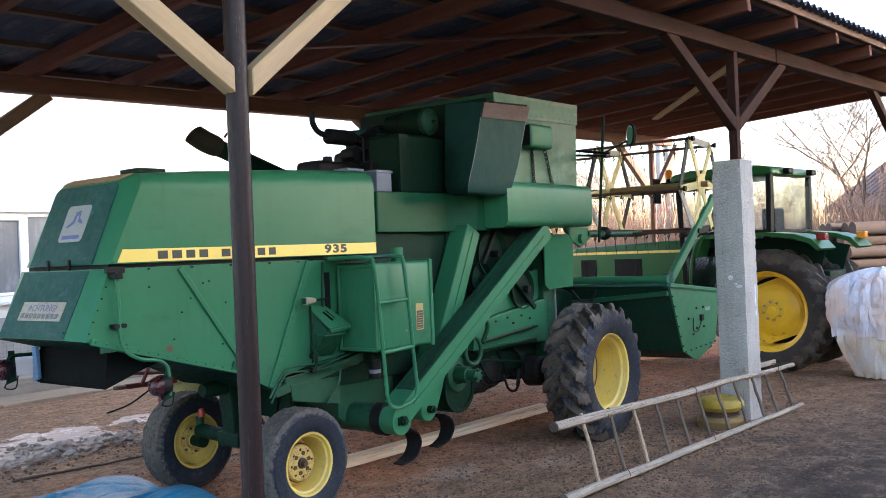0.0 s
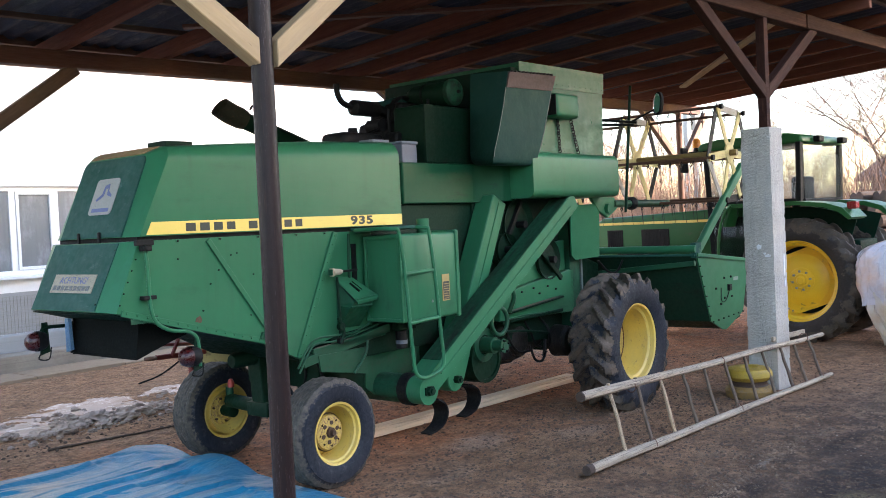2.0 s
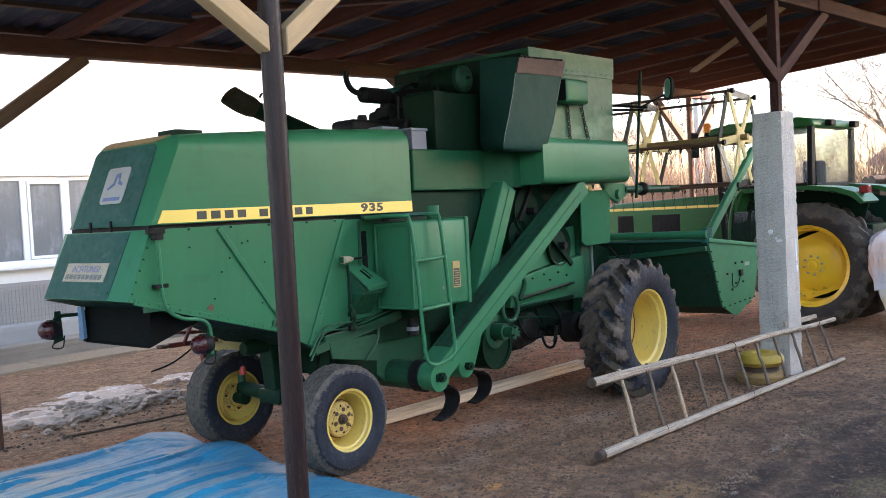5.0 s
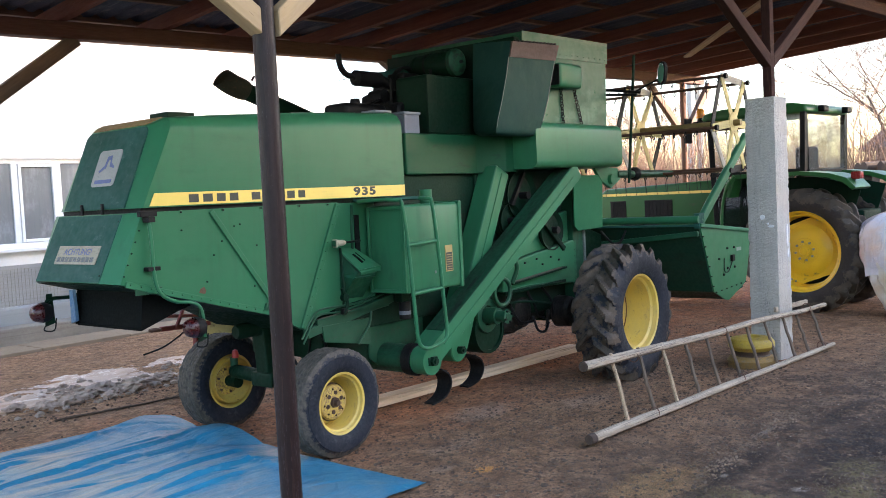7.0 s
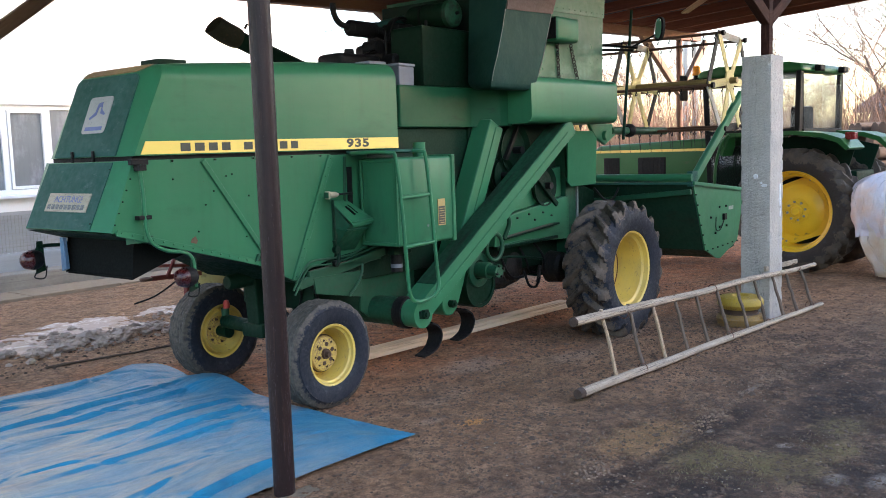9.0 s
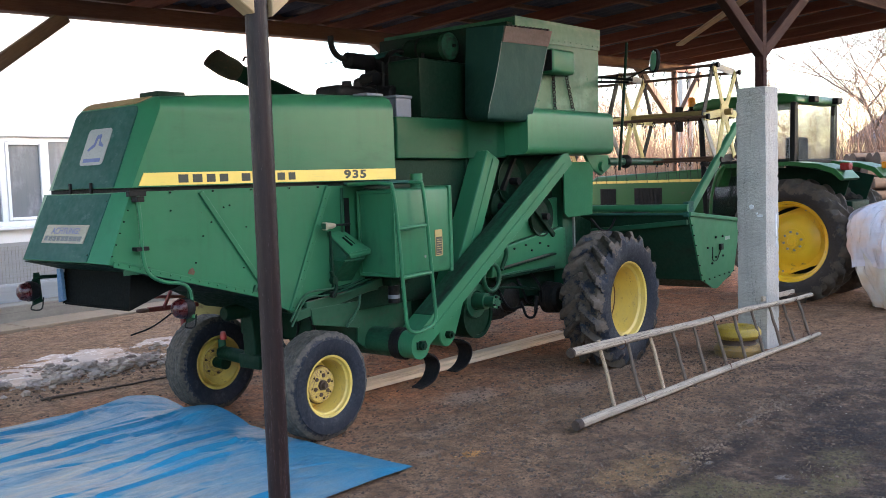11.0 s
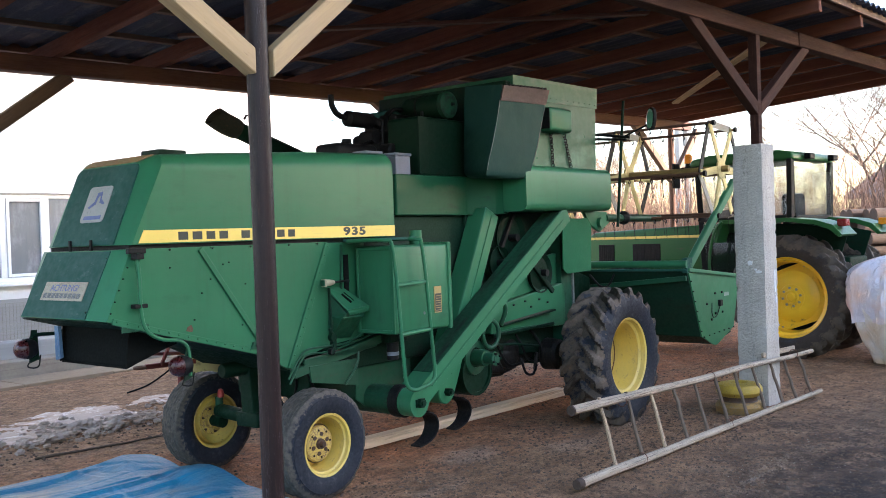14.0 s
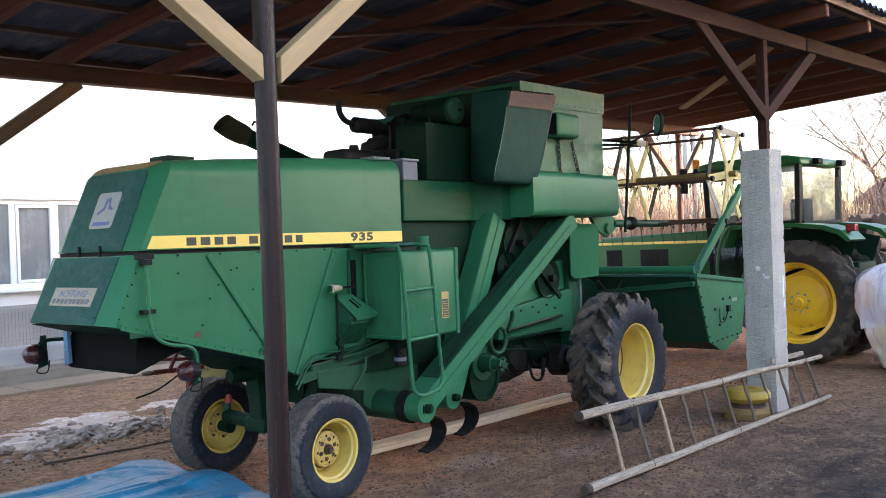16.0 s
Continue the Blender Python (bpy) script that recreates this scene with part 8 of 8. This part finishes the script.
part("shell", lathe(B(), [(0, 0), (0.24, 0), (0.25, 0.02), (0.25, 0.28), (0.258, 0.30), (0.25, 0.32), (0.25, 0.58), (0.258, 0.60), (0.25, 0.62), (0.25, 0.84), (0.24, 0.85), (0, 0.84)], "z", (0, 0, 0), 32), YELLOW_PALE, dm, "", 35)
part("bung", cyl(B(), (0.14, 0, 0.84), (0.14, 0, 0.87), 0.03, 0.03, 12), BLACK, dm)
wire = pipe(B(), [(1.12, 0.90, 2.83), (1.60, 0.90, 2.915), (2.55, 0.90, 3.11)], 0.0035, 5, 4)
tagged(part("stay_wire", wire, BLACK, None, "", False, YARD), "thin stay wire from the unloading auger to the tank", "wire")

# ---------------------------------------------------------------- background
def tree(name, m, h, seed, r0=0.16, spread=0.55, levels=4, label="bare grey-barked tree in winter", kids=4):
    rnd = random.Random(seed)
    t_ob = thing(name, m, label, "tree", "bare trees")
    trunk, crown = B(), B()

    def grow(bm_lo, p, d, length, r, lv):
        pts = [p]
        n = 4
        cur, dd = p.copy(), d.copy()
        for i in range(n):
            dd = (dd + Vector((rnd.uniform(-1, 1), rnd.uniform(-1, 1), rnd.uniform(-0.3, 0.8))) * 0.16).normalized()
            cur = cur + dd * (length / n)
            pts.append(cur.copy())
        rad = [r * (1 - 0.45 * i / n) for i in range(n + 1)]
        pipe(trunk if lv <= 1 else crown, pts, rad, 7 if lv == 0 else (5 if lv < 3 else 3))
        if lv >= levels:
            return
        for k in range(kids + (1 if lv == 0 else 0)):
            f = rnd.uniform(0.35, 1.0)
            i = min(n - 1, int(f * n))
            q = pts[i].lerp(pts[i + 1], f * n - i)
            side = Vector((rnd.uniform(-1, 1), rnd.uniform(-1, 1), rnd.uniform(-0.1, 0.7))).normalized()
            nd = (dd * (1 - spread) + side * (spread + 0.25)).normalized()
            grow(bm_lo, q, nd, length * rnd.uniform(0.5, 0.75), max(0.006, r * 0.48 * rnd.uniform(0.8, 1.1)), lv + 1)

    grow(trunk, Vector((0, 0, -0.1)), Vector((0, 0, 1)), h * 0.42, r0, 0)
    part("trunk", trunk, BARK, t_ob, "", 50)
    part("crown", crown, TWIG, t_ob)
    return t_ob


tree("tree", pose(11.6, 25.0, 0), 10.0, 3, 0.061, 0.6, 4, kids=5)
tree("tree", pose(13.6, 29.0, 0), 9.0, 11, 0.054, 0.6, 4, kids=5)
tree("tree", pose(10.0, 28.5, 0), 7.0, 23, 0.053, 0.65, 4, kids=5)
tree("tree", pose(5.0, 33.0, 0), 7.0, 31, 0.053, 0.6, 4, kids=5)
tree("tree", pose(6.6, 36.0, 0), 8.0, 37, 0.053, 0.6, 4, kids=5)
tree("tree", pose(14.8, 24.5, 0), 8.0, 41, 0.047, 0.65, 4, kids=5)

# dry scrub: bundles of bent stems
bm = B()
rnd = random.Random(8)
for k in range(6500):
    az = rnd.uniform(2, 34)
    d = rnd.uniform(22, 33)
    x, y = d * math.sin(radians(az)), d * math.cos(radians(az))
    h = 0.8 + 3.0 * rnd.random() ** 1.6
    p = Vector((x, y, 0))
    l = Vector((rnd.uniform(-0.4, 0.4), rnd.uniform(-0.4, 0.4), 1)) * h
    tip = p + l + Vector((rnd.uniform(-0.3, 0.3), 0, -0.05))
    pipe(bm, [p, p + l * 0.5 + Vector((0, 0, 0.1)), tip], [0.013, 0.009, 0.004], 3)
    for j in range(3):
        q = p + l * rnd.uniform(0.35, 0.9)
        pipe(bm, [q, q + Vector((rnd.uniform(-0.35, 0.35), rnd.uniform(-0.2, 0.2), rnd.uniform(0.05, 0.4)))], 0.005, 3)
tagged(part("scrub", bm, SHRUB, None), "tangle of dry russet scrub beyond the yard", "scrub", kind="stuff")

# neighbouring outbuilding with an old tiled roof
barn = thing("outbuilding", pose(14.4, 33.0, 0, 0, 0, -80.9), "low outbuilding with an old grey-brown tiled roof", "outbuilding")
part("wall", box(B(), 0, 14, 0, 5.0, 0, 2.85), BRICK_FAR, barn)
part("gable", prism(B(), [(0.0, 2.85), (5.0, 2.85), (2.5, 4.45)], "x", 0.02, 0.25), BRICK_FAR, barn)
roof = part("roof", prism(B(), [(-0.45, 2.62), (2.5, 4.55), (5.45, 2.62), (5.45, 2.74), (2.5, 4.68), (-0.45, 2.74)], "x", -0.35, 14.3), ROOF_TILE, barn)
for k in range(40):
    x = -0.25 + 0.36 * k
    part("tile_row", beam(B(), (x, -0.46, 2.75), (x, 2.5, 4.69), 0.10, 0.05, 0.012), ROOF_TILE, roof)
# far houses and bank behind the scrub
tagged(part("backdrop", prism(B(), [(-60, 0), (60, 0), (60, 1.5), (30, 2.1), (5, 1.5), (-20, 2.2), (-60, 1.6)], "y", 60, 61), SHRUB, None), "far brushwood on the horizon", "woods", kind="structure")

# stack of logs
stack = thing("log_stack", pose(8.95, 17.6, 0, 0, 0, 8), "stack of long brown logs beside the yard", "logs")
rnd = random.Random(4)
for row in range(9):
    for k in range(5):
        y = 0.26 * k + 0.13 * (row % 2)
        r = rnd.uniform(0.11, 0.135)
        z = 0.13 + 0.225 * row
        part("log", pole((-1.1 - rnd.uniform(0, 0.3), y, z), (3.2 + rnd.uniform(0, 0.3), y + rnd.uniform(-0.03, 0.03), z), r, r * 0.92, row * 7.0 + k, 10, 10, 1.0), WOOD_LOG, stack, "", 50)

# lattice power pole
pl = thing("utility_pole", pose(6.35, 26.0, 0, 0, 0, 20), "tall grey concrete power pole with openings", "pole")
bm = loft(B(), [[(-0.19, -0.13, 0), (-0.13, -0.13, 0), (-0.13, 0.13, 0), (-0.19, 0.13, 0)], [(-0.13, -0.09, 9), (-0.08, -0.09, 9), (-0.08, 0.09, 9), (-0.13, 0.09, 9)]])
part("leg", bm, CONCRETE, pl)
bm = loft(B(), [[(0.13, -0.13, 0), (0.19, -0.13, 0), (0.19, 0.13, 0), (0.13, 0.13, 0)], [(0.08, -0.09, 9), (0.13, -0.09, 9), (0.13, 0.09, 9), (0.08, 0.09, 9)]])
part("leg", bm, CONCRETE, pl)
for k in range(14):
    z = 0.2 + 0.63 * k
    part("crosspiece", box(B(), -0.13, 0.13, -0.09, 0.09, z, z + 0.14), CONCRETE, pl)

# unseen wall added behind the camera to hold back sky light on the left
tagged(part("wall_barn", box(B(), -16, -1.5, -12.5, -11.5, 0, 3.4), material("rear_blocker_brown", (0.16, 0.12, 0.09), 0.9, spots=(0.10, 0.07, 0.05), spot_scale=1), None), "unseen plain wall added to hold back sky light from behind", "building", kind="structure")
# unseen tall block added outside the view, in whose shade the yard lies
tagged(part("wall_farm_building", box(B(), 24.0, 34, -30, 8.6, 0, 11.0), material("sun_blocker_brown", (0.22, 0.17, 0.14), 0.9, spots=(0.15, 0.11, 0.09), spot_scale=1), None), "unseen plain block added to keep the sun off the yard", "building", kind="structure")
# lower unseen wall that carries on from it, added to cut the horizon glow
tagged(part("wall_yard", box(B(), 25.0, 25.5, 8.7, 34, 0, 3.9), material("glow_blocker_tan", (0.26, 0.22, 0.19), 0.9, spots=(0.18, 0.15, 0.13), spot_scale=1), None), "unseen plain wall added to cut the low sky glow", "wall", kind="structure")
